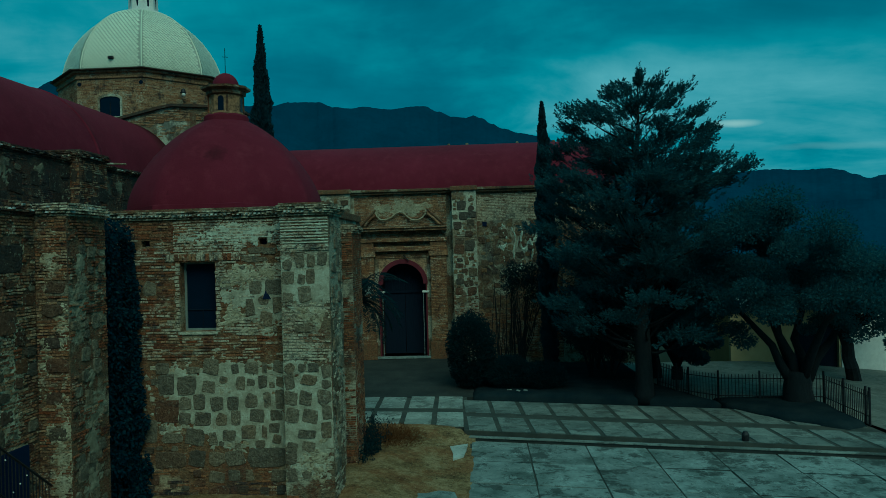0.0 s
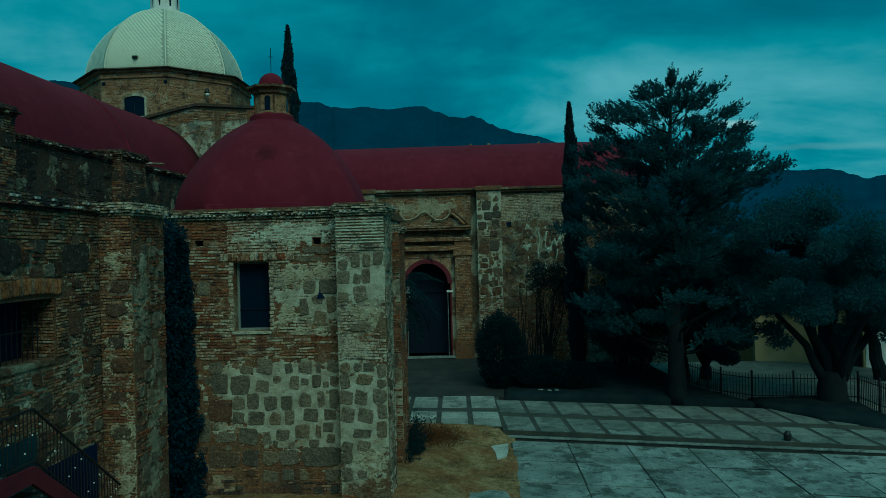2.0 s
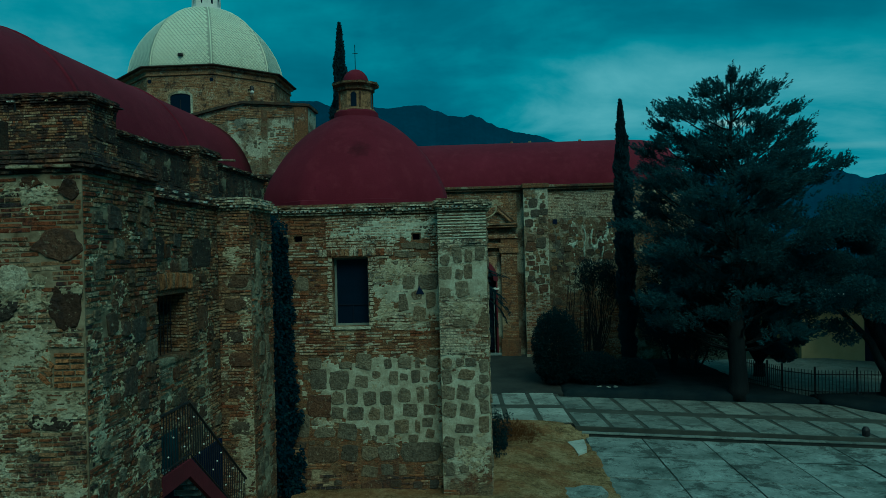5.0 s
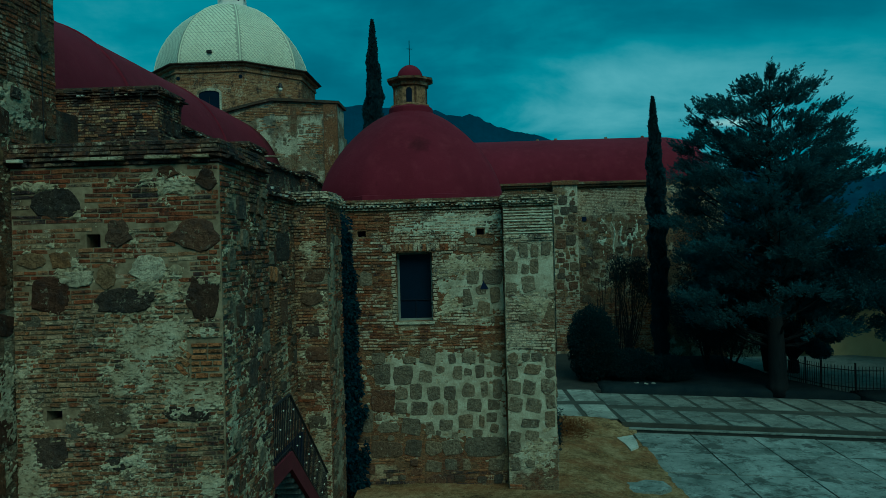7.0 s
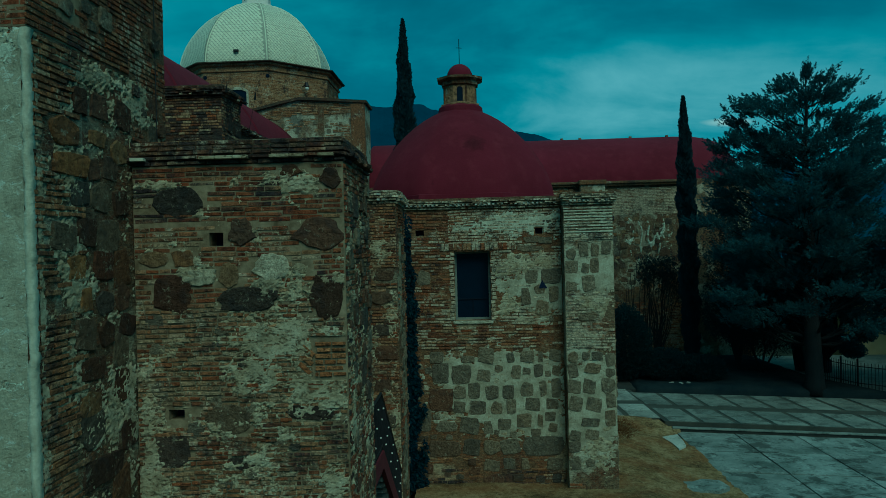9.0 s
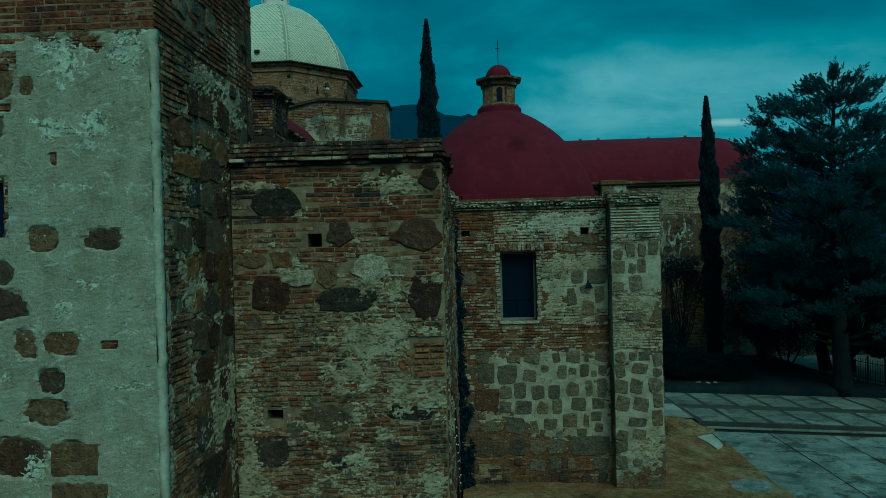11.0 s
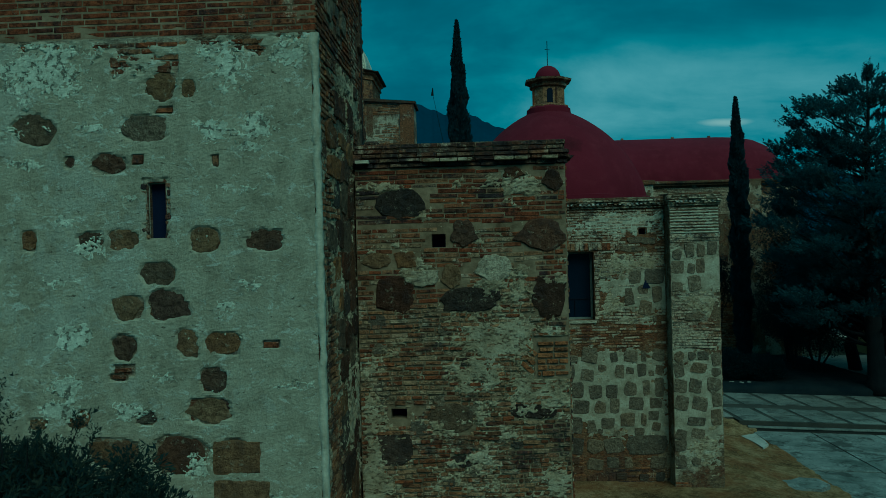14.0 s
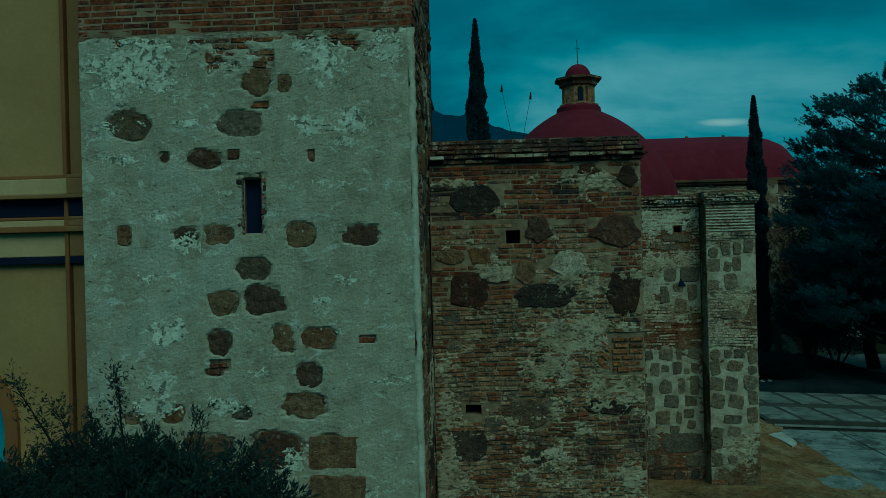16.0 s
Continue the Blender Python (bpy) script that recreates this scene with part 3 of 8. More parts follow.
def pierced(bm, face, u0, u1, v0, v1, thick, holes=()):
    """A wall slab with openings right through it; its outer face lies on the given face."""
    us = sorted({u0, u1, *[h[k] for h in holes for k in (0, 2)]})
    vs = sorted({v0, v1, *[h[k] for h in holes for k in (1, 3)]})
    us, vs = [a for a in us if u0 <= a <= u1], [a for a in vs if v0 <= a <= v1]

    def solid(i, j):
        if not (0 <= i < len(us) - 1 and 0 <= j < len(vs) - 1):
            return False
        cu, cv = (us[i] + us[i + 1]) / 2, (vs[j] + vs[j + 1]) / 2
        return not any(h[0] < cu < h[2] and h[1] < cv < h[3] for h in holes)

    made = {}

    def vert(i, j, d):
        if (i, j, d) not in made:
            made[i, j, d] = bm.verts.new(face.at(us[i], vs[j], -d))
        return made[i, j, d]

    for i in range(len(us) - 1):
        for j in range(len(vs) - 1):
            if not solid(i, j):
                continue
            c = [(i, j), (i + 1, j), (i + 1, j + 1), (i, j + 1)]
            bm.faces.new([vert(*p, 0) for p in c])
            bm.faces.new([vert(*p, thick) for p in c[::-1]])
            for (di, dj), (a, b) in (((0, -1), (0, 1)), ((1, 0), (1, 2)), ((0, 1), (2, 3)), ((-1, 0), (3, 0))):
                if not solid(i + di, j + dj):
                    bm.faces.new([vert(*c[a], thick), vert(*c[b], thick), vert(*c[b], 0), vert(*c[a], 0)])
    bmesh.ops.recalc_face_normals(bm, faces=bm.faces)
    return bm


# ---- single bricks and stones ----
rng = random.Random(7)


def unit_brick():
    """A hand-made brick, 1 wide, 1 high, 1 proud, with worn corners."""
    j = lambda s: rng.uniform(-s, s)
    back = [(-0.5, 0, -0.5), (0.5, 0, -0.5), (0.5, 0, 0.5), (-0.5, 0, 0.5)]
    mid = [(x * (1 + j(0.02)), 0.72, z * (1 + j(0.07))) for x, _, z in back]
    front = [(x * (0.95 + j(0.03)), 1 + j(0.18), z * (0.80 + j(0.10))) for x, _, z in back]
    faces = [(8, 9, 10, 11)] + [(a + r, (a + 1) % 4 + r, (a + 1) % 4 + r + 4, a + r + 4) for r in (0, 4) for a in range(4)]
    return back + mid + front, faces


def unit_stone(round_one=False):
    """An irregular field stone, 1 wide, 1 high, bulging 1 out of its bed: a worn polygon of five to eight sides."""
    n = 20
    m = rng.choice((4, 5, 5, 6, 7)) if round_one else rng.choice((4, 4, 4, 4, 4, 4, 5, 5, 6))
    start = math.pi / 4 + rng.uniform(-0.12, 0.12) if m == 4 else rng.uniform(0, math.tau)
    corner = []
    for k in range(m):
        a = start + (k + rng.uniform(-0.10, 0.10) * (1 if m == 4 else 2.2)) * math.tau / m
        c, s = math.cos(a), math.sin(a)
        r = (abs(c) ** 5 + abs(s) ** 5) ** (-1 / 5) * 0.5 * rng.uniform(0.90, 1.04)
        corner.append((c * r, s * r))
    xs, zs = [p[0] for p in corner], [p[1] for p in corner]
    corner = [((x - min(xs)) / (max(xs) - min(xs)) - 0.5, (z - min(zs)) / (max(zs) - min(zs)) - 0.5) for x, z in corner]
    rad = []
    for k in range(n):
        q = k * m / n
        i, f = int(q) % m, q - int(q)
        (xa, za), (xb, zb) = corner[i], corner[(i + 1) % m]
        soft = 1.0 - 0.05 * max(0.0, 1 - min(f, 1 - f) * 4) + rng.uniform(-0.065, 0.04) * (2.0 if round_one else 1.0)
        bow = 1.0 + 0.03 * math.sin(math.pi * f)
        rad.append(((xa + (xb - xa) * f) * soft * bow, (za + (zb - za) * f) * soft * bow))
    vs = [(x, 0, z) for x, z in rad] + [(x * 0.975, 0.6, z * 0.975) for x, z in rad]
    vs += [(x * 0.91 + rng.uniform(-0.02, 0.02), 1 + rng.uniform(-0.25, 0.15), z * 0.91 + rng.uniform(-0.02, 0.02)) for x, z in rad]
    vs.append((rng.uniform(-0.15, 0.15), 1.0 + rng.uniform(-0.2, 0.15), rng.uniform(-0.15, 0.15)))
    faces = [(a + r, (a + 1) % n + r, (a + 1) % n + r + n, a + r + n) for r in (0, n) for a in range(n)]
    return vs, faces + [(2 * n + a, 2 * n + (a + 1) % n, 3 * n) for a in range(n)]


UNITS = {"brick": [unit_brick() for _ in range(8)], "stone": [unit_stone() for _ in range(22)] + [unit_stone(True) for _ in range(14)]}
UNIT_ARRAYS = {k: [np.array(v) for v, _ in us] for k, us in UNITS.items()}
unit_meshes = {}
stock = {}          # (wall, kind, material) -> pieces


def piece(wall, kind, material, matrix, rough=False):
    k = rng.randrange(22, 36) if rough else rng.randrange(22 if kind == "stone" else len(UNITS[kind]))
    stock.setdefault((wall.name, kind, material.name), []).append((matrix, k))


def unit_mesh(kind, k, material):
    key = (kind, k, material.name)
    if key not in unit_meshes:
        me = bpy.data.meshes.new(kind)
        me.from_pydata(*[UNITS[kind][k][0], [], UNITS[kind][k][1]])
        me.materials.append(material)
        unit_meshes[key] = me
    return unit_meshes[key]


def lay_stock(single_limit):
    """Links the pieces: up to a limit per wall as objects, the rest of each wall joined."""
    used = {}
    for (wall_name, kind, mat_name), items in stock.items():
        wall, material = bpy.data.objects[wall_name], bpy.data.materials[mat_name]
        room = max(0, single_limit.get(wall_name, 0) - used.get((wall_name, kind), 0)) if kind == "brick" else 300
        singles, rest = items[:room], items[room:]
        used[wall_name, kind] = used.get((wall_name, kind), 0) + len(singles)
        for m, k in singles:
            ob = new(kind, unit_mesh(kind, k, material))
            ob.parent = wall
            ob.matrix_basis = m
        if rest:
            vs, fs, n = [], [], 0
            for m, k in rest:
                a = UNIT_ARRAYS[kind][k]
                mm = np.array(m)
                vs.append(a @ mm[:3, :3].T + mm[:3, 3])
                fs += [tuple(i + n for i in f) for f in UNITS[kind][k][1]]
                n += len(a)
            me = bpy.data.meshes.new("brickwork")
            me.from_pydata(np.concatenate(vs).tolist(), [], fs)
            me.materials.append(material)
            ob = new(kind + "work", me)
            ob.parent = wall
            tagged(ob, kind="stuff")


def stones(wall, face, rows, material, proud=0.045, base=-0.004, grow=1.12, rough=False):
    """Stones at given places on a face: rows are u, height, width, tall."""
    for u, v, w, h in rows:
        piece(wall, "stone", material, face.matrix(u, v, w * grow, h * grow, proud * 0.7 * rng.uniform(0.7, 1.4), rng.uniform(-0.06, 0.06), base), rough)


def hit_box(u, v, w, h, avoid):
    return any(abs(u - a[0]) < (w + a[2]) / 2 and abs(v - a[1]) < (h + a[3]) / 2 for a in avoid)


def scatter_stones(wall, face, u0, u1, v0, v1, count, size, material, avoid, proud=0.05):
    """Random stones that keep clear of what is there; returns their places, added to avoid."""
    tries = 0
    while count > 0 and tries < 4000:
        tries += 1
        w = rng.uniform(*size)
        h = w * rng.uniform(0.6, 1.1)
        u, v = rng.uniform(u0 + w / 2, u1 - w / 2), rng.uniform(v0 + h / 2, v1 - h / 2)
        if hit_box(u, v, w * 0.95, h * 0.95, avoid):
            continue
        stones(wall, face, [(u, v, w, h)], material, proud)
        avoid.append((u, v, w, h))
        count -= 1


def courses(wall, face, u0, u1, v0, v1, material, avoid=(), keep=None, course=0.06, length=0.22, joint=0.014, proud=0.022, wave=0.008, base=-0.004, ragged=0.15):
    """Courses of brick over a stretch of wall. keep(u, v) from 0 to 1: how likely a brick still stands clear of the mortar."""
    v = v0 + course / 2
    while v + course * 0.4 < v1:
        u = u0 - rng.uniform(0, length)
        while u < u1:
            w = length * rng.uniform(1 - ragged * 2.2, 1 + ragged)
            a, b = max(u, u0), min(u + w, u1)
            c = (a + b) / 2
            if b - a > 0.04 and not hit_box(c, v, (b - a) * 0.9, course * 0.8, avoid):
                if keep is None or rng.random() < keep(c, v):
                    dv = wave * noise.noise(Vector((c * 1.3, v * 0.7, 4.2)))
                    one = rng.choice(material) if isinstance(material, tuple) else material
                    piece(wall, "brick", one, face.matrix(c, v + dv, b - a - joint, (course - joint) * rng.uniform(0.72, 1.12),
                                                               proud * rng.uniform(0.55, 1.45), rng.uniform(-0.02, 0.02) * ragged * 6, base))
            u += w
        v += course


def patchy(freq, at, width, seed):
    """A keep() for courses: patches by noise."""
    def keep(u, v):
        n = noise.noise(Vector((u * freq, v * freq * 1.3, seed))) * 0.7 + noise.noise(Vector((u * freq * 3.1, v * freq * 5, seed + 9))) * 0.3
        return min(1.0, max(0.0, (n - at) / width + 0.5))
    return keep


def lime_skin(wall, face, u0, u1, v0, v1, cover, material, step=0.03, proud=0.03, seed=1.0, openings=(), crumble=0.0):
    """What is left of a lime render: one thin crust that stands clear of the wall in ragged patches and lies buried elsewhere.
    cover(u, v): about 1 where the crust stands, about 0 where it is gone."""
    nu, nv = int((u1 - u0) / step), int((v1 - v0) / step)
    verts, faces, depth = [], [], []
    for j in range(nv + 1):
        for i in range(nu + 1):
            u, v = u0 + (u1 - u0) * i / nu, v0 + (v1 - v0) * j / nv
            n = noise.noise(Vector((u * 2.3, v * 2.9, seed))) * 0.36 + noise.noise(Vector((u * 6, v * 9, seed + 5))) * 0.36 + noise.noise(Vector((u * 16, v * 24, seed + 9))) * 0.26
            if crumble:
                n += crumble * (noise.noise(Vector((u * 34, v * 46, seed + 2))) + 0.7 * noise.noise(Vector((u * 70, v * 80, seed + 4))))
            d = max(-0.03, min(proud, (cover(u, v) - 0.5 + n) * 0.10))
            if d > 0:
                d += 0.004 * noise.noise(Vector((u * 30, v * 30, seed)))
            if any(h[0] - 0.02 < u < h[2] + 0.02 and h[1] - 0.02 < v < h[3] + 0.02 for h in openings):
                d = -0.03
            depth.append(d)
            verts.append(face.at(u, v, d))
    for j in range(nv):
        for i in range(nu):
            q = (j * (nu + 1) + i, j * (nu + 1) + i + 1, (j + 1) * (nu + 1) + i + 1, (j + 1) * (nu + 1) + i)
            if max(depth[k] for k in q) > -0.012 and not any(h[0] < (verts[q[0]] - face.o).dot(face.u) < h[2] - step / 2 and h[1] < verts[q[0]].z - face.o.z < h[3] - step / 2 for h in openings):
                faces.append(q)
    me = bpy.data.meshes.new("lime_crust")
    me.from_pydata(verts, [], faces)
    return tagged(part("lime_crust", me, material, wall, "flaking pale lime render"), kind="stuff")


def bumps(*spots, floor=0.22):
    """A cover() for lime_skin: soft spots of u, v, half width, half height and strength, over a low floor."""
    def cover(u, v):
        return floor + (1 - floor) * max(s * math.exp(-(((u - a) / w) ** 2 + ((v - b) / h) ** 2)) for a, b, w, h, s in spots)
    return cover


def sash(parent, face, u0, v0, u1, v1, bar, depth, material, cols=1, rows=1, name="window_frame"):
    """A frame with glazing bars, set back in its opening."""
    bm = bmesh.new()

    def bar_box(a, b, c, d):
        p, q = face.at(a, c, -depth - bar), face.at(b, d, -depth)
        box(bm, min(p.x, q.x), max(p.x, q.x), min(p.y, q.y), max(p.y, q.y), min(p.z, q.z), max(p.z, q.z))
    bar_box(u0, u0 + bar, v0, v1)
    bar_box(u1 - bar, u1, v0, v1)
    bar_box(u0 + bar, u1 - bar, v0, v0 + bar)
    bar_box(u0 + bar, u1 - bar, v1 - bar, v1)
    for k in range(1, cols):
        c = u0 + (u1 - u0) * k / cols
        bar_box(c - bar / 3, c + bar / 3, v0 + bar, v1 - bar)
    for k in range(1, rows):
        c = v0 + (v1 - v0) * k / rows
        bar_box(u0 + bar, u1 - bar, c - bar / 3, c + bar / 3)
    return part(name, bm, material, parent)


# ---- plants ----
def leaf_mesh(name, centres, dirs, sizes, material, flat=0.0, thin=0.45, seed=1):
    """Many small leaf blades: one folded quad each at the given places."""
    g = np.random.default_rng(seed)
    n = len(centres)
    c = np.asarray(centres, float)
    d = np.asarray(dirs, float) + g.normal(0, 0.45, (n, 3))
    d /= np.linalg.norm(d, axis=1, keepdims=True) + 1e-9
    r = g.normal(0, 1, (n, 3))
    r[:, 2] *= 1 - flat
    s = np.cross(d, r)
    s /= np.linalg.norm(s, axis=1, keepdims=True) + 1e-9
    z = np.asarray(sizes, float)[:, None]
    v = np.stack([c - d * z * 0.5, c + s * z * thin * 0.5, c + d * z * 0.5, c - s * z * thin * 0.5], 1).reshape(-1, 3)
    me = bpy.data.meshes.new(name)
    me.vertices.add(n * 4)
    me.vertices.foreach_set("co", v.ravel())
    me.loops.add(n * 4)
    me.loops.foreach_set("vertex_index", np.arange(n * 4))
    me.polygons.add(n)
    me.polygons.foreach_set("loop_start", np.arange(n) * 4)
    me.update(calc_edges=True)
    me.materials.append(material)
    return me


def limb(bm, points, r0, r1, n=7):
    """One unbroken tapered tube along points."""
    pts = [Vector(p) for p in points]
    rings, side = [], None
    for k, p in enumerate(pts):
        d = (pts[min(k + 1, len(pts) - 1)] - pts[max(k - 1, 0)]).normalized()
        side = d.orthogonal().normalized() if side is None else (side - d * side.dot(d)).normalized()
        up = d.cross(side)
        r = r0 + (r1 - r0) * k / (len(pts) - 1)
        rings.append([bm.verts.new(p + (side * math.cos(q * math.tau / n) + up * math.sin(q * math.tau / n)) * r) for q in range(n)])
    for a, b in zip(rings, rings[1:]):
        for q in range(n):
            bm.faces.new((a[q], a[(q + 1) % n], b[(q + 1) % n], b[q]))
    bm.faces.new(rings[0][::-1])
    bm.faces.new(rings[-1])


def bend(a, b, lift, g, wob=0.15, n=5):
    """A bent way from a to b."""
    a, b = np.array(a, float), np.array(b, float)
    out = []
    for k in range(n + 1):
        t = k / n
        p = a + (b - a) * t
        p[2] += lift * math.sin(math.pi * t)
        if 0 < k < n:
            p += g.normal(0, wob, 3) * np.linalg.norm(b - a) * 0.12
        out.append(Vector(p))
    return out


def blob_leaves(g, centre, radii, count, hollow=0.35):
    d = g.normal(0, 1, (count, 3))
    d /= np.linalg.norm(d, axis=1, keepdims=True)
    r = hollow + (1 - hollow) * g.random(count) ** 0.6
    return np.asarray(centre) + d * r[:, None] * np.asarray(radii), d

# ---- bell tower beside the facade ----
TOP = 11.5


def build_tower():
    t = thing("bell_tower", (-11.97, 7.3, 0), "square bell tower of grey weathered plaster below red brick", "tower")
    front, side = Face((0, 5.86, 0), X, -Y), Face((-10.46, 0, 0), Y, X)
    slit = (-12.0, 5.82, -11.84, 6.33)
    bm = bmesh.new()
    pierced(bm, front, -13.46, -10.46, -1.5, 7.63, 0.9, [slit])
    wall = part("front_wall", bm, RUBBLE, t, "rubble wall under grey lime plaster")
    # Near-black back stands for the shade deep in the slit.
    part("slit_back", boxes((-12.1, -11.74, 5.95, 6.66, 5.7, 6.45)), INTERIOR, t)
    side_wall = part("side_wall", boxes((-11.3, -10.46, 6.76, 8.75, -1.5, TOP)), RUBBLE_DARK, t, "dark rubble side with ochre stones")
    part("end_return", boxes((-11.3, -10.463, 5.863, 6.76, -1.5, 7.63)), RUBBLE_DARK, t)
    upper = part("upper_wall", boxes((-13.46, -10.46, 5.86, 6.76, 7.63, TOP)), JOINT_LIME, t, "upper stage of red brick")
    part("far_wall", boxes((-13.46, -12.8, 6.76, 8.75, -1.5, TOP), (-12.8, -11.3, 8.0, 8.75, -1.5, TOP)), RUBBLE_DARK, t)
    dark = [(-13.01, 6.84, 0.39, 0.33), (-12.35, 6.51, 0.34, 0.19), (-12.70, 6.53, 0.10, 0.10), (-12.52, 5.81, 0.27, 0.20), (-12.24, 4.85, 0.23, 0.23),
            (-11.82, 5.24, 0.42, 0.27), (-11.92, 5.52, 0.32, 0.22), (-11.44, 4.56, 0.24, 0.23), (-10.96, 5.80, 0.41, 0.21), (-12.06, 4.24, 0.20, 0.14)]
    ochre = [(-11.86, 7.18, 0.31, 0.29), (-11.61, 7.15, 0.13, 0.19), (-12.23, 5.82, 0.29, 0.21), (-11.49, 5.81, 0.27, 0.23), (-12.21, 5.22, 0.30, 0.23),
             (-11.67, 4.89, 0.22, 0.26), (-11.36, 4.88, 0.36, 0.21), (-11.50, 4.28, 0.43, 0.25), (-12.68, 4.22, 0.21, 0.17), (-13.06, 4.19, 0.18, 0.12)]
    low = [(-11.25, 3.87, 0.43, 0.30), (-11.21, 3.54, 0.51, 0.25), (-11.78, 3.88, 0.50, 0.36), (-13.09, 5.84, 0.15, 0.20), (-12.38, 3.92, 0.5, 0.26), (-13.0, 3.5, 0.4, 0.3)]
    stones(wall, front, dark, STONE_DARK, 0.020, grow=1.06, rough=True)
    stones(wall, front, ochre + low[3:], STONE_TAN, 0.020, grow=1.04, rough=True)
    stones(wall, front, low[2:3], STONE_DARK, 0.020, grow=1.0, rough=True)
    for u, v, w, h in low[:2]:
        piece(wall, "brick", STONE_TAN, front.matrix(u, v, w, h, 0.030, 0.02, -0.004))
    for k in range(16):                                     # broken brick round the slit
        u, v = (-12.045 if k % 2 else -11.795) + rng.uniform(-0.012, 0.012), 5.84 + (k // 2) * 0.065 + rng.uniform(-0.015, 0.015)
        piece(wall, "brick", (BRICK_SOOTY, BRICK_RUBBLE, BRICK_LIMED)[k % 3], front.matrix(u, v, rng.uniform(0.04, 0.10), rng.uniform(0.03, 0.055), 0.020, rng.uniform(-0.2, 0.2), -0.004))
    stones(wall, front, [(-12.02, 6.81, 0.44, 0.25)], STONE, 0.020, grow=1.06, rough=True)
    for u, v, w, h in [(-12.24, 7.43, 0.17, 0.05), (-12.07, 7.43, 0.12, 0.04), (-11.87, 7.34, 0.22, 0.06), (-11.83, 6.97, 0.15, 0.04), (-12.08, 6.54, 0.09, 0.08),
                       (-12.17, 7.51, 0.08, 0.04), (-11.38, 6.51, 0.04, 0.09), (-12.25, 4.66, 0.17, 0.035), (-12.3, 4.60, 0.12, 0.03), (-10.92, 4.86, 0.13, 0.05)]:
        piece(wall, "brick", BRICK, front.matrix(u, v, w, h, 0.02, rng.uniform(-0.1, 0.1), -0.004))
    courses(wall, front, -13.46, -10.46, 7.30, 7.62, BRICK, dark + ochre, None, 0.058, 0.235, proud=0.012)
    shapes = dark + ochre + low + [(-12.02, 6.81, 0.44, 0.25)]

    def cover(u, v):
        c = 1.15
        for a, b, w, h in shapes:
            q = (abs(u - a) / (w * 0.53)) ** 3 + (abs(v - b) / (h * 0.53)) ** 3
            if q < 3:
                c = min(c, 0.15 + 0.62 * q)
        if -12.04 < u < -11.80 and 5.78 < v < 6.37:
            c = min(c, -0.4 if -12.005 < u < -11.835 and 5.815 < v < 6.335 else 0.55)
        if v > 7.36:
            c = min(c, 1.15 - (v - 7.36) * 2.6 - 0.55 * max(0, 1 - abs(u + 12.05) / 0.45))
        if -12.3 < u < -11.7 and 7.25 < v < 7.5:
            c = min(c, 0.5)
        for a, b, w, h in ((-12.25, 4.66, 0.2, 0.1), (-12.3, 4.60, 0.16, 0.07), (-10.92, 4.86, 0.14, 0.06), (-12.08, 6.54, 0.11, 0.1), (-11.38, 6.51, 0.06, 0.11), (-11.83, 6.97, 0.17, 0.06)):
            if abs(u - a) < w / 2 and abs(v - b) < h / 2:
                c = min(c, 0.3)
        return c
    crust = lime_skin(wall, front, -13.455, -10.495, 2.6, 7.62, cover, PLASTER, 0.021, 0.020, 2.0)
    tagged(crust, "grey lime plaster broken open over the stones")
    white = ((-12.9, 7.35, 0.50, 0.24, 1.0), (-12.6, 7.1, 0.2, 0.10, 0.5), (-11.29, 7.37, 0.28, 0.22, 0.75), (-11.25, 7.15, 0.3, 0.12, 0.6), (-11.0, 6.81, 0.18, 0.11, 0.85), (-11.36, 6.80, 0.18, 0.10, 0.75),
             (-11.1, 6.62, 0.16, 0.07, 0.6), (-13.09, 6.53, 0.22, 0.06, 0.8), (-12.54, 6.83, 0.28, 0.04, 0.75), (-10.73, 7.41, 0.17, 0.12, 0.75), (-13.28, 6.78, 0.13, 0.09, 0.8), (-12.71, 4.95, 0.17, 0.10, 0.95),
             (-12.78, 4.53, 0.16, 0.10, 0.9), (-12.87, 4.31, 0.28, 0.09, 0.85), (-12.3, 4.29, 0.24, 0.08, 0.8), (-11.32, 5.20, 0.14, 0.08, 0.8), (-11.87, 4.59, 0.18, 0.07, 0.75), (-11.61, 3.77, 0.11, 0.17, 0.85),
             (-12.08, 4.99, 0.12, 0.06, 0.75), (-12.8, 5.45, 0.2, 0.06, 0.8), (-12.5, 5.75, 0.2, 0.08, 0.7), (-11.1, 5.4, 0.12, 0.06, 0.7), (-12.2, 6.2, 0.12, 0.05, 0.7), (-12.75, 6.0, 0.12, 0.08, 0.75),
             (-11.2, 6.25, 0.2, 0.05, 0.65), (-10.9, 3.5, 0.16, 0.06, 0.75), (-10.8, 4.5, 0.2, 0.05, 0.65))
    wash = lime_skin(wall, Face((0, 5.846, 0), X, -Y), -13.44, -10.53, 3.2, 7.60, bumps(*[(a, b, w * 1.25, h * 1.25, s * 0.98) for a, b, w, h, s in white], floor=-0.02), WHITEWASH, 0.0145, 0.009, 6.0, [slit], crumble=0.42)
    tagged(wash, "white lime wash flaking off the plaster", kind="stuff")
    # pale worn bead of plaster at the corner
    bm = bmesh.new()
    rings, v = [], 1.0
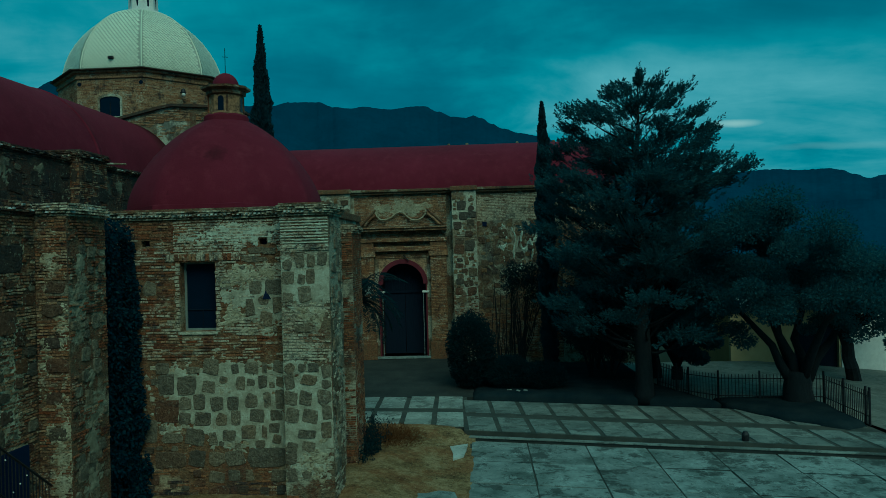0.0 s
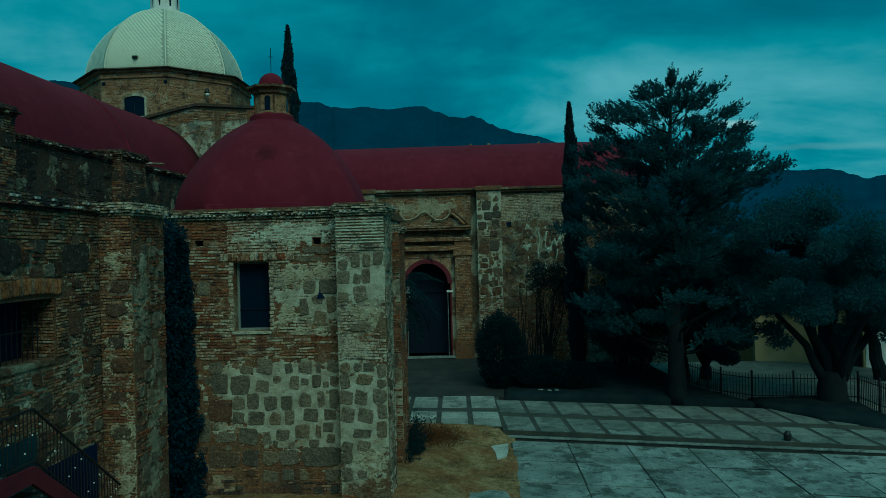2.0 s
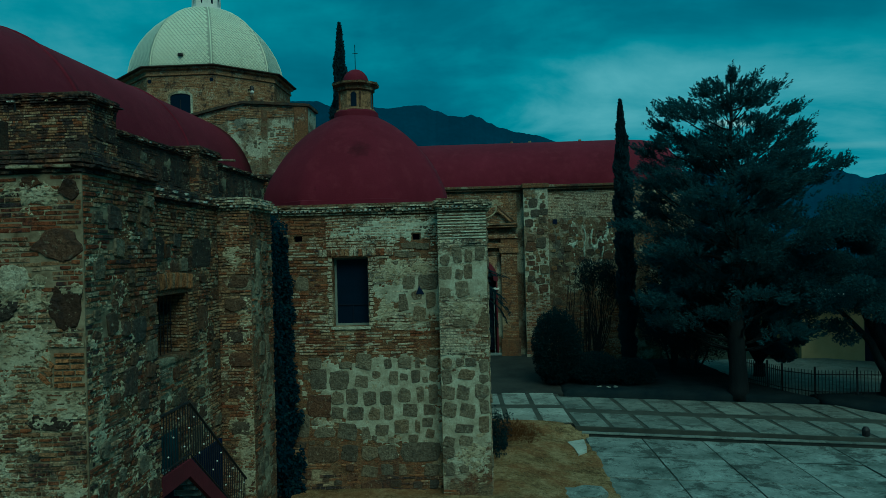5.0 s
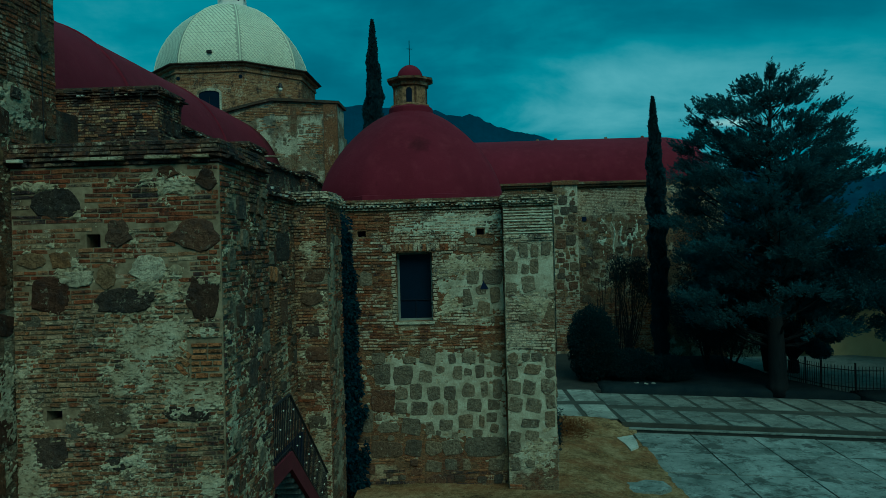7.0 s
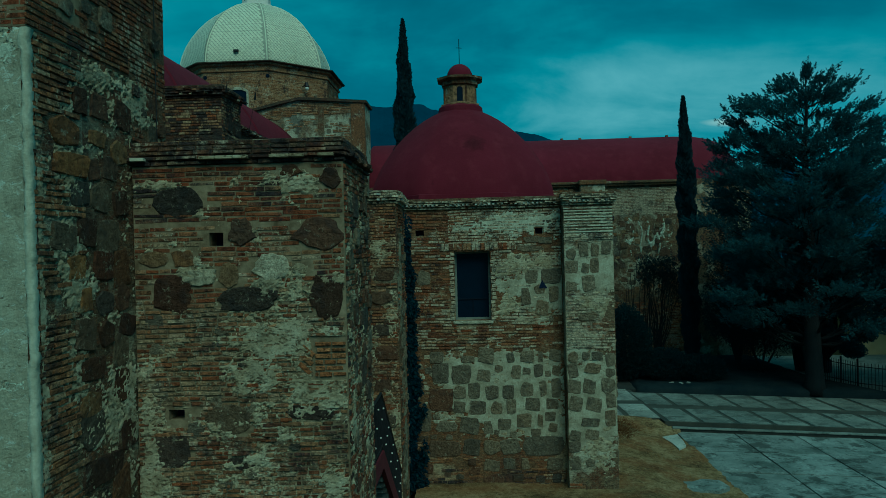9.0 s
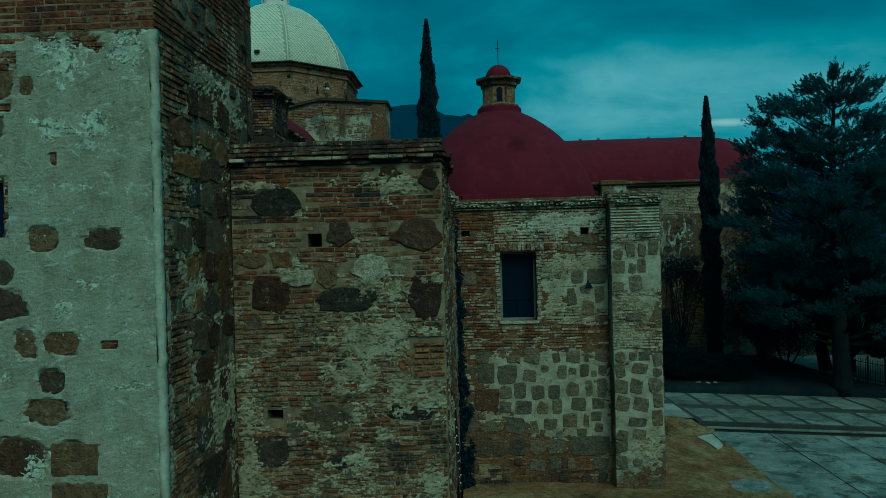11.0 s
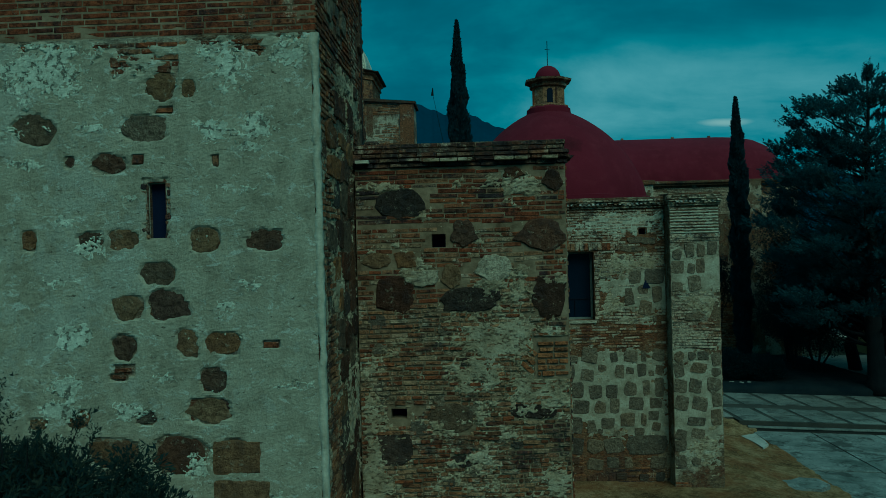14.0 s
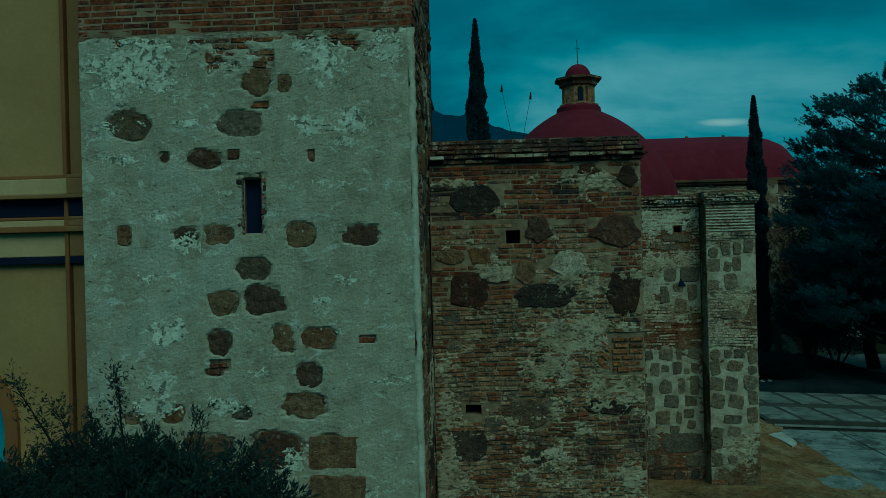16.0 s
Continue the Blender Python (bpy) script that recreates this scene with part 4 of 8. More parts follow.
    while v < 7.62:
        w = 0.046 + 0.030 * noise.noise(Vector((0, 0, v * 3.0))) + 0.026 * noise.noise(Vector((3, 0, v * 14)))
        e = 0.020 * noise.noise(Vector((7, 0, v * 9))) + 0.012 * noise.noise(Vector((7, 3, v * 23)))
        rings.append([bm.verts.new(p) for p in ((-10.46 - w, 5.866, v), (-10.46 - w * 0.8, 5.838 + e, v), (-10.45 + e, 5.835, v), (-10.437 + e, 5.87, v), (-10.44, 5.93 + 2 * e, v), (-10.466, 5.95, v))])
        v += 0.045
    for p, q in zip(rings, rings[1:]):
        for k in range(5):
            bm.faces.new((p[k], p[k + 1], q[k + 1], q[k]))
    part("corner_bead", bm, LIME_PALE, t, "pale lime bead along the corner", smooth=True)
    courses(upper, front, -13.47, -10.45, 7.635, 9.4, BRICK_DEEP, (), None, 0.0575, 0.235, 0.012, 0.007, 0.008, ragged=0.14)
    rust = [(6.7, 7.14, 0.25, 0.25), (7.59, 7.15, 0.39, 0.32), (7.5, 6.18, 0.32, 0.28), (6.78, 5.84, 0.34, 0.28), (7.1, 5.51, 0.35, 0.29), (7.5, 5.47, 0.36, 0.37), (7.12, 4.81, 0.29, 0.26),
            (7.6, 4.85, 0.4, 0.25), (6.85, 4.47, 0.44, 0.22), (7.43, 4.22, 0.35, 0.36), (7.6, 3.66, 0.33, 0.3), (7.02, 3.43, 0.8, 0.29), (7.37, 3.14, 0.37, 0.36)]
    warm = [(6.42, 6.81, 0.48, 0.27), (7.03, 6.81, 0.32, 0.16), (7.48, 6.73, 0.34, 0.25), (6.53, 6.49, 0.6, 0.22), (6.59, 5.5, 0.3, 0.22), (6.73, 5.18, 0.21, 0.22), (6.78, 4.14, 0.37, 0.25)]
    dull = [(6.95, 6.49, 0.23, 0.23), (7.3, 6.53, 0.31, 0.24), (7.1, 7.15, 0.35, 0.24), (6.67, 6.22, 0.36, 0.23), (7.09, 6.22, 0.41, 0.33), (6.38, 5.8, 0.43, 0.27), (7.21, 5.81, 0.47, 0.33),
            (7.11, 5.13, 0.35, 0.24), (7.48, 5.17, 0.31, 0.31), (6.71, 4.83, 0.37, 0.33), (7.43, 4.59, 0.32, 0.36), (6.82, 3.88, 0.44, 0.39)]
    stones(side_wall, side, rust, STONE_RUST, 0.035)
    stones(side_wall, side, warm, STONE_OCHRE, 0.035)
    stones(side_wall, side, dull, STONE_DARK, 0.035)
    avoid = rust + warm + dull
    scatter_stones(side_wall, side, 6.2, 7.7, 1.4, 3.1, 14, (0.22, 0.5), STONE_RUST, avoid)
    scatter_stones(side_wall, side, 7.8, 8.7, 6.9, 9.6, 9, (0.14, 0.34), STONE_DARK, avoid)
    scatter_stones(side_wall, side, 6.3, 7.7, 7.9, 9.4, 10, (0.14, 0.3), STONE, avoid, 0.03)
    courses(side_wall, side, 5.90, 6.75, 1.0, 7.63, BRICK_TAN, avoid, patchy(1.1, -0.35, 0.4, 11), proud=0.022, base=0.0, ragged=0.3)
    courses(side_wall, side, 7.77, 8.75, 6.9, 9.9, BRICK, avoid, patchy(1.0, -0.25, 0.4, 12), proud=0.010, base=0.0)
    courses(side_wall, side, 5.86, 7.77, 7.64, 9.7, BRICK, avoid, patchy(1.0, -0.40, 0.4, 13), 0.0575, 0.235, proud=0.015, base=0.0)
    lime_skin(side_wall, side, 5.95, 8.70, 1.5, 7.6, bumps((7.62, 3.9, 0.16, 0.7, 0.95), (7.2, 3.9, 0.3, 0.4, 0.75), (6.9, 7.45, 1.0, 0.14, 0.95), (7.9, 7.35, 0.6, 0.3, 0.85), (6.2, 2.2, 0.5, 0.8, 0.6), (5.97, 5.0, 0.10, 3.0, 0.9), (6.5, 5.6, 0.3, 1.6, 0.60), floor=0.27), LIME, 0.026, 0.020, 9.0, crumble=0.35)
    part("lightning_wire", tube(bmesh.new(), (-10.43, 8.42, 6.95), (-10.43, 8.42, TOP), 0.006), IRON, t)
    return t


build_tower()


# ---- yellow facade ----
def build_facade():
    t = thing("church_facade", (-17, 7, 0), "ochre yellow church facade with cream mouldings", "facade")
    f = Face((0, 6.45, 0), X, -Y)
    part("wall", pierced(bmesh.new(), f, -20.5, -13.47, -1.5, 11.0, 0.6, [(-15.9, 1.0, -14.6, 4.3)]), YELLOW, t)
    part("pilaster", boxes((-13.925, -13.885, 6.36, 6.447, -1.5, 11.0), bevel=0.01), TRIM_ORANGE, t, "burnt orange edge strip")
    part("pilaster", boxes((-13.87, -13.475, 6.40, 6.447, -1.5, 11.0), bevel=0.01), OCHRE_SHADED, t, "ochre strip beside the tower, its shade in the colour")
    # The shaded ochre row paints the dark underside of the cream ledge.
    for z0, z1, d, m in ((6.43, 6.465, 0.05, TRIM_ORANGE), (6.275, 6.428, 0.07, CREAM), (6.235, 6.273, 0.11, OCHRE_SHADED), (6.06, 6.233, 0.015, NAVY), (6.03, 6.058, 0.05, TRIM_ORANGE), (5.965, 6.028, 0.045, CREAM),
                         (5.91, 5.963, 0.09, TRIM_ORANGE), (5.672, 5.908, 0.02, CREAM), (5.60, 5.67, 0.03, NAVY)):
        part("moulding", boxes((-20.5, -13.88, 6.45 - d - 0.03, 6.449, z0, z1), bevel=0.008), m, t)
        part("moulding_return", boxes((-13.878, -13.48, 6.40 - d * 0.7 - 0.02, 6.399, z0, z1), bevel=0.008), m if m is NAVY else OCHRE_SHADED, t)
    bm = bmesh.new()
    n = 14
    for k in range(n):
        a, b = math.pi * k / n, math.pi * (k + 1) / n
        pts = [(-15.25 + r * math.cos(q), z) for q in (a, b) for r, z in ((0.65, 4.0 + 0.65 * math.sin(q)), (0.78, 4.0 + 0.78 * math.sin(q)))]
        vs = [bm.verts.new((x, y, z)) for y in (6.40, 6.447) for x, z in pts]
        for q in ((0, 1, 3, 2), (4, 6, 7, 5), (1, 5, 7, 3), (0, 2, 6, 4)):
            bm.faces.new([vs[i] for i in q])
    box(bm, -14.60, -14.47, 6.40, 6.447, 1.0, 4.0)
    box(bm, -16.03, -15.90, 6.40, 6.447, 1.0, 4.0)
    part("arch_trim", bm, TRIM_ORANGE, t)
    part("blue_panel", boxes((-15.9, -14.6, 6.60, 6.64, 1.0, 4.7)), mat_simple("sky_blue_paint", (0.035, 0.26, 0.36), (0.055, 0.33, 0.43)), t, "sky blue panel in the arch")


build_facade()


# ---- buttress block beside the tower ----
def brick_cornice(wall, face, u0, u1, v, material, rows, length=0.22, course=0.055, white=None):
    """Corbelled courses: rows are the projections, from below."""
    for k, d in enumerate(rows):
        for_mat = white if white is not None and k == 1 else material
        courses(wall, face, u0 - d * 0.6, u1 + d * 0.6, v + k * course, v + (k + 1) * course + 0.001, for_mat, (), None, course, length * (2.0 if for_mat is white else 1), 0.010, d, 0.006, ragged=0.08)


def dentils(wall, face, u0, u1, v, d, step=0.11, share=0.5):
    """Ends of pale tiles that show along a cornice, some lost."""
    u = u0
    while u < u1:
        if rng.random() < share:
            piece(wall, "brick", TILE_PALE if rng.random() < 0.6 else BRICK_LIMED, face.matrix(u, v + rng.uniform(-0.006, 0.006), step * rng.uniform(0.4, 0.7), 0.042, d, 0, 0.0))
        u += step * rng.uniform(0.85, 1.25)


def build_buttress():
    t = thing("buttress", (-9.2, 8.7, 0), "massive rubble buttress of brick, stone and flaking lime", "buttress")
    f, s = Face((0, 7.77, 0), X, -Y), Face((-8.05, 0, 0), Y, X)
    holes = [(-9.58, 5.69, -9.42, 5.84), (-10.09, 3.74, -9.91, 3.86)]
    bm = bmesh.new()
    pierced(bm, f, -10.44, -8.05, -1.5, 6.60, 0.7, holes)
    wall = part("front_wall", bm, JOINT_LIME, t)
    flank = part("flank", boxes((-10.3, -8.05, 8.47, 9.62, -1.5, 6.60)), RUBBLE_RED, t)
    part("return", boxes((-8.75, -8.053, 7.773, 8.47, -1.5, 6.597)), RUBBLE_RED, t)
    cap = part("parapet", boxes((-10.43, -8.05, 7.80, 9.62, 6.60, 6.88)), RUBBLE_DARK, t, "sooty brick parapet")
    soot = BRICK_SOOTY
    # Near-black backs put the shade into the holes.
    for h in holes:
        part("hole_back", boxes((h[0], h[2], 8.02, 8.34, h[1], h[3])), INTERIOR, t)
    dark = [(-9.94, 6.20, 0.63, 0.39), (-9.20, 5.84, 0.34, 0.33), (-8.35, 5.79, 0.65, 0.42), (-8.20, 6.41, 0.27, 0.27), (-8.63, 6.51, 0.27, 0.15),
            (-10.02, 5.16, 0.46, 0.45), (-9.15, 5.08, 0.69, 0.33), (-8.28, 5.09, 0.42, 0.50)]
    pale = [(-9.89, 5.56, 0.28, 0.21), (-10.22, 5.55, 0.36, 0.19), (-8.89, 5.43, 0.42, 0.30), (-9.37, 5.35, 0.25, 0.30), (-9.71, 5.34, 0.40, 0.18), (-8.56, 5.42, 0.15, 0.12)]
    low = [(-9.40, 3.74, 0.58, 0.40), (-10.06, 3.40, 0.43, 0.45), (-8.47, 3.81, 0.66, 0.18), (-9.26, 3.25, 0.43, 0.15), (-8.67, 3.43, 0.15, 0.08), (-9.0, 2.7, 0.4, 0.3)]
    stones(wall, f, dark[:1] + dark[6:7] + low[2:4], STONE_BLACK, 0.030, grow=0.98, rough=True)
    stones(wall, f, dark[1:2] + low[:2] + low[4:], STONE_DARK, 0.030, grow=0.98, rough=True)
    stones(wall, f, dark[3:6] + dark[7:], STONE_RUST, 0.030, grow=0.98, rough=True)
    stones(wall, f, dark[2:3], STONE_DARK, 0.030, grow=0.98, rough=True)
    stones(wall, f, pale[1:2], STONE_TAN, 0.034, grow=0.98, rough=True)
    stones(wall, f, pale[:1] + pale[3:4], STONE_TAN, 0.034, grow=0.98, rough=True)
    stones(wall, f, pale[2:3] + pale[4:], STONE_PALE, 0.036, grow=1.06, rough=True)
    gone = [(u, v, w * 0.62, h * 0.66) for u, v, w, h in dark + pale + low] + [((h[0] + h[2]) / 2, (h[1] + h[3]) / 2, 0.2, 0.16) for h in holes]
    courses(wall, f, -8.42, -8.06, 4.20, 4.62, BRICK_FRESH, gone, None, 0.068, 0.19, 0.02, 0.03)
    for k in range(3):
        piece(wall, "brick", BRICK_FRESH, f.matrix(-8.53 + 0.02 * k, 4.30 + k * 0.10, 0.17, 0.05, 0.03, 0.75, -0.004))
    gone.append((-8.22, 4.4, 0.42, 0.46))
    courses(wall, f, -10.44, -8.06, 5.95, 6.60, (BRICK, BRICK_DEEP, BRICK_SOOTY), gone, None, 0.056, 0.36, 0.013, 0.012, 0.03, ragged=0.22)
    courses(wall, f, -10.44, -8.06, 5.05, 5.95, (BRICK, BRICK_DEEP, BRICK_RUBBLE), gone, patchy(1.3, -1.0, 0.3, 22), 0.057, 0.20, 0.014, 0.012, 0.04, ragged=0.25)
    courses(wall, f, -10.44, -8.06, 1.2, 5.05, (BRICK_RUBBLE, BRICK_RUBBLE, BRICK_TAN, BRICK), gone, patchy(1.2, -0.75, 0.4, 23), 0.055, 0.17, 0.017, 0.022, 0.05, ragged=0.35)
    courses(wall, f, -10.44, -8.06, 1.2, 5.05, BRICK, gone, patchy(1.2, 0.32, 0.2, 29), 0.055, 0.18, 0.014, 0.028, 0.035, ragged=0.3)
    scatter_stones(wall, f, -10.4, -8.1, 1.0, 5.0, 40, (0.08, 0.22), STONE, gone, 0.026)
    crust = bumps((-8.85, 4.62, 0.55, 0.30, 1.15), (-8.45, 4.05, 0.40, 0.30, 1.1), (-9.1, 4.25, 0.40, 0.30, 0.9), (-8.6, 5.2, 0.22, 0.2, 0.85), (-10.0, 4.55, 0.3, 0.25, 0.5),
                  (-8.55, 6.38, 0.22, 0.16, 0.8), (-10.3, 3.1, 0.16, 1.2, 0.9), (-8.2, 2.95, 0.2, 0.3, 1.0), (-9.0, 2.9, 0.6, 0.2, 0.45), (-9.75, 5.35, 0.3, 0.1, 0.7), (-9.2, 2.2, 1.2, 0.4, 0.4), (-10.1, 6.38, 0.25, 0.06, 0.75), (-9.72, 6.05, 0.12, 0.08, 0.7), (-8.9, 5.15, 0.4, 0.15, 0.35), (-8.2, 5.3, 0.2, 0.1, 0.5), (-9.0, 3.85, 0.4, 0.12, 0.6), (-9.3, 3.1, 0.9, 0.9, 0.42), floor=0.28)
    lime_skin(wall, f, -10.43, -8.06, 1.6, 6.58, crust, LIME, 0.020, 0.026, 3.0, holes + [(-8.44, 4.18, -8.04, 4.64)], crumble=0.22)
    brick_cornice(cap, f, -10.44, -8.05, 6.60, soot, (0.03, 0.075, 0.05, 0.015, 0.012), white=None)
    u = -10.42
    while u < -8.1:
        w = rng.uniform(0.12, 0.24)
        if rng.random() < 0.5:
            part("drip_tile", boxes((u, min(u + w, -8.0), 7.66, 7.80, 6.655, 6.69), bevel=0.006), LIME_PALE if rng.random() < 0.35 else LIME, t)
        u += w + 0.01
    brick_cornice(cap, s, 7.77, 9.62, 6.60, soot, (0.03, 0.08, 0.05, 0.015, 0.012))
    av = []
    scatter_stones(flank, s, 7.9, 9.55, 1.5, 6.5, 30, (0.14, 0.36), STONE_DARK, av)
    scatter_stones(flank, s, 7.9, 9.55, 1.5, 6.5, 14, (0.14, 0.30), STONE, av)
    courses(flank, s, 7.78, 9.62, 1.0, 6.6, (BRICK, BRICK_RUBBLE, BRICK_DEEP, BRICK_SOOTY), av, patchy(1.2, -0.45, 0.4, 24), proud=0.02, ragged=0.35)
    lime_skin(flank, s, 7.79, 9.60, 1.6, 6.5, bumps((8.0, 3.6, 0.25, 1.4, 0.55), (8.5, 4.6, 0.3, 0.9, 0.45), (9.2, 3.0, 0.4, 1.0, 0.5), (8.4, 2.4, 0.4, 0.8, 0.5), floor=0.24), LIME, 0.024, 0.024, 5.0, crumble=0.45)
    part("roof", boxes((-10.40, -8.12, 8.0, 9.58, 6.70, 6.89)), RUBBLE_DARK, t)
    # two dry flower stalks on the roof behind the parapet
    for x, z, lean in ((-9.56, 7.64, -0.14), (-9.21, 7.54, 0.13)):
        a = thing("agave_stalk", (x - lean, 8.42, 6.88), "dry agave flower stalk rising from the flat roof", "plant", "agave stalks")
        part("stem", tube(bmesh.new(), (x - lean, 8.42, 6.86), (x, 8.42, z - 0.06), 0.0035, 0.002), BARK, a)
        part("seed_head", tube(bmesh.new(), (x - 0.002, 8.42, z - 0.09), (x + 0.004, 8.42, z), 0.017, 0.006), BARK, a)


build_buttress()


# ---- aisle behind the buttress: wall with the barred window, second buttress, flat roof ----
def build_aisle():
    t = thing("side_aisle", (-10, 13, 0), "low aisle of dark rubble masonry with a barred window", "church aisle")
    w = Face((-8.82, 0, 0), Y, X)
    hole = (11.0, 3.95, 12.6, 5.0)
    wall = part("wall", pierced(bmesh.new(), w, 9.62, 17.02, -1.5, 6.60, 0.75, [hole]), RUBBLE_DARK, t)
    part("roof", boxes((-12.2, -9.0, 9.65, 26.0, 6.3, 6.62), (-13.7, -12.2, 8.75, 15.2, 6.3, 6.616)), RUBBLE_DARK, t, "flat roof")
    cap = part("parapet", boxes((-9.2, -8.82, 9.62, 14.15, 6.60, 6.80)), RUBBLE_DARK, t)
    brick_cornice(cap, w, 9.62, 14.15, 6.52, BRICK_SOOTY, (0.04, 0.09, 0.06, 0.02, 0.015))
    dentils(cap, w, 9.7, 14.1, 6.63, 0.10)
    dentils(cap, w, 9.7, 14.1, 6.73, 0.06, 0.16, 0.5)
    part("sill", boxes((-9.25, -8.79, 11.02, 12.55, 3.84, 3.945), bevel=0.03), RUBBLE_DARK, t)
    bars = part("grille", boxes((-9.12, -9.10, 11.0, 12.6, 4.45, 4.475)), IRON, t, "black iron window bars")
    for k in range(11):
        y = 11.08 + k * 0.145
        part("bar", tube(bmesh.new(), (-9.11, y, 3.95), (-9.11, y, 5.0), 0.009, n=6), IRON, bars)
    # Near-black sheet, not a shutter: shade behind the bars put into colour.
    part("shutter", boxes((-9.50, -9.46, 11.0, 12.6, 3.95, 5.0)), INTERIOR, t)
    courses(wall, Face((0, 12.6, 0), X, -Y), -9.42, -8.84, 3.96, 5.0, BRICK_TAN, (), None, 0.058, 0.30, 0.014, 0.03, 0.01, ragged=0.3)
    courses(wall, w, 10.66, 10.98, 3.90, 5.0, BRICK, (), None, 0.06, 0.2, 0.016, 0.035, 0.01, ragged=0.3)
    stones(wall, w, [(11.32, 5.72, 0.62, 0.52), (13.3, 5.68, 0.85, 0.5)], STONE_BLACK, 0.04)
    v0 = 5.02
    for k in range(19):
        y = 10.92 + k * 0.098
        piece(wall, "brick", BRICK_RUBBLE if k % 3 == 1 else BRICK_FRESH, w.matrix(y, v0 + 0.16 + 0.05 * math.cos((k - 9) / 6), 0.064, 0.27, 0.06, (k - 9) * 0.022, -0.004))
    gone = [(11.8, 4.6, 2.4, 1.5), (11.32, 5.72, 0.62, 0.52), (13.3, 5.68, 0.85, 0.5)]
    scatter_stones(wall, w, 9.7, 14.1, 0.5, 6.4, 46, (0.16, 0.45), STONE_DARK, gone)
    scatter_stones(wall, w, 9.7, 14.1, 0.5, 6.4, 20, (0.12, 0.34), STONE, gone)
    scatter_stones(wall, w, 9.7, 14.1, 0.5, 6.4, 20, (0.14, 0.36), STONE_RUST, gone)
    scatter_stones(wall, w, 14.9, 17.0, 0.2, 6.4, 16, (0.2, 0.4), STONE_DARK, gone)
    courses(wall, w, 9.65, 14.1, 0.2, 6.5, (BRICK, BRICK_RUBBLE, BRICK_TAN), gone, patchy(1.0, -0.35, 0.4, 31), proud=0.03, ragged=0.3)
    courses(wall, w, 12.62, 13.0, 3.95, 5.0, BRICK_TAN, (), None, 0.055, 0.2, 0.014, 0.035, 0.01, ragged=0.3)

    lime_skin(wall, w, 9.65, 14.12, 1.0, 6.5, bumps((9.9, 5.0, 0.4, 0.9, 0.6), (10.4, 3.6, 0.5, 0.5, 0.6), (13.3, 3.0, 0.4, 1.2, 0.65), (10.0, 2.6, 0.6, 0.8, 0.7), floor=0.28), LIME, 0.03, 0.026, 7.0, [(10.8, 3.8, 12.8, 5.3)], crumble=0.35)

    b = thing("small_buttress", (-8.5, 14.8, 0), "tall narrow buttress of brick and rubble at the aisle corner", "buttress")
    f, s = Face((0, 14.15, 0), X, -Y), Face((-8.15, 0, 0), Y, X)
    fw = part("front_wall", boxes((-8.815, -8.15, 14.15, 15.6, -1.5, 6.62)), RUBBLE_DARK, b)
    brick_cornice(fw, f, -8.82, -8.15, 6.50, BRICK_LIMED, (0.03, 0.08, 0.11, 0.06, 0.05), length=0.16)
    brick_cornice(fw, s, 14.15, 15.6, 6.50, BRICK_LIMED, (0.03, 0.08, 0.11, 0.06, 0.05), length=0.16)
    for face, q0, q1 in ((f, -8.80, -8.15), (s, 14.2, 15.6)):
        dentils(fw, face, q0, q1, 6.58, 0.125)
        dentils(fw, face, q0, q1, 6.69, 0.08, 0.15, 0.6)
    part("cap", boxes((-8.84, -8.12, 14.13, 15.62, 6.62, 6.76), bevel=0.03), RUBBLE_SOOT, b)
    gone = [(-8.48, 4.63, 0.40, 0.24), (-8.44, 2.2, 0.35, 0.24)]
    stones(fw, f, gone, STONE_DARK, 0.05)
    more = [(-8.42, 5.1, 0.42, 0.24), (-8.40, 3.55, 0.42, 0.24), (-8.5, 4.0, 0.3, 0.2), (-8.5, 2.9, 0.3, 0.25)]
    stones(fw, f, more, STONE_DARK, 0.04)
    gone += more
    courses(fw, f, -8.815, -8.16, 0.2, 6.5, (BRICK, BRICK_RUBBLE, BRICK_TAN), gone, patchy(1.2, -0.3, 0.4, 33), proud=0.022, ragged=0.3)
    lime_skin(fw, f, -8.80, -8.16, 0.3, 6.4, bumps((-8.3, 1.6, 0.3, 1.3, 0.8), (-8.7, 3.6, 0.2, 0.5, 0.6), (-8.5, 5.6, 0.3, 0.3, 0.6), (-8.3, 4.2, 0.2, 0.4, 0.6), floor=0.24), LIME, 0.03, 0.03, 18.0, crumble=0.3)
    av = []
    scatter_stones(fw, s, 14.2, 15.55, 0.3, 6.4, 34, (0.14, 0.34), STONE, av)
    courses(fw, s, 14.16, 15.58, 0.2, 6.5, BRICK, av, patchy(1.2, 0.05, 0.4, 34), proud=0.03, ragged=0.2)

    lime_skin(fw, s, 14.17, 15.58, 0.3, 6.4, bumps((14.9, 2.0, 0.4, 1.6, 0.75), (14.6, 5.0, 0.3, 1.2, 0.6), floor=0.15), LIME_DULL, 0.045, 0.026, 8.0)

    # upper wall of the nave with its piers
    u = thing("nave_wall", (-12.6, 22, 6), "upper nave wall of stained brick with stepped piers", "church nave")
    n = Face((-12.25, 0, 0), Y, X)
    nw = part("wall", boxes((-14.7, -12.25, 15.2, 35.7, 6.3, 8.60), (-14.7, -13.7, 8.76, 15.2, 6.3, 8.60)), RUBBLE_SOOT, u)
    brick_cornice(nw, n, 16.4, 35.6, 8.50, BRICK_SOOTY, (0.03, 0.08, 0.12, 0.06), length=0.24)
    courses(nw, n, 16.4, 30.0, 6.9, 8.5, BRICK_SOOTY, (), patchy(0.8, 0.05, 0.4, 35), proud=0.018, ragged=0.2)
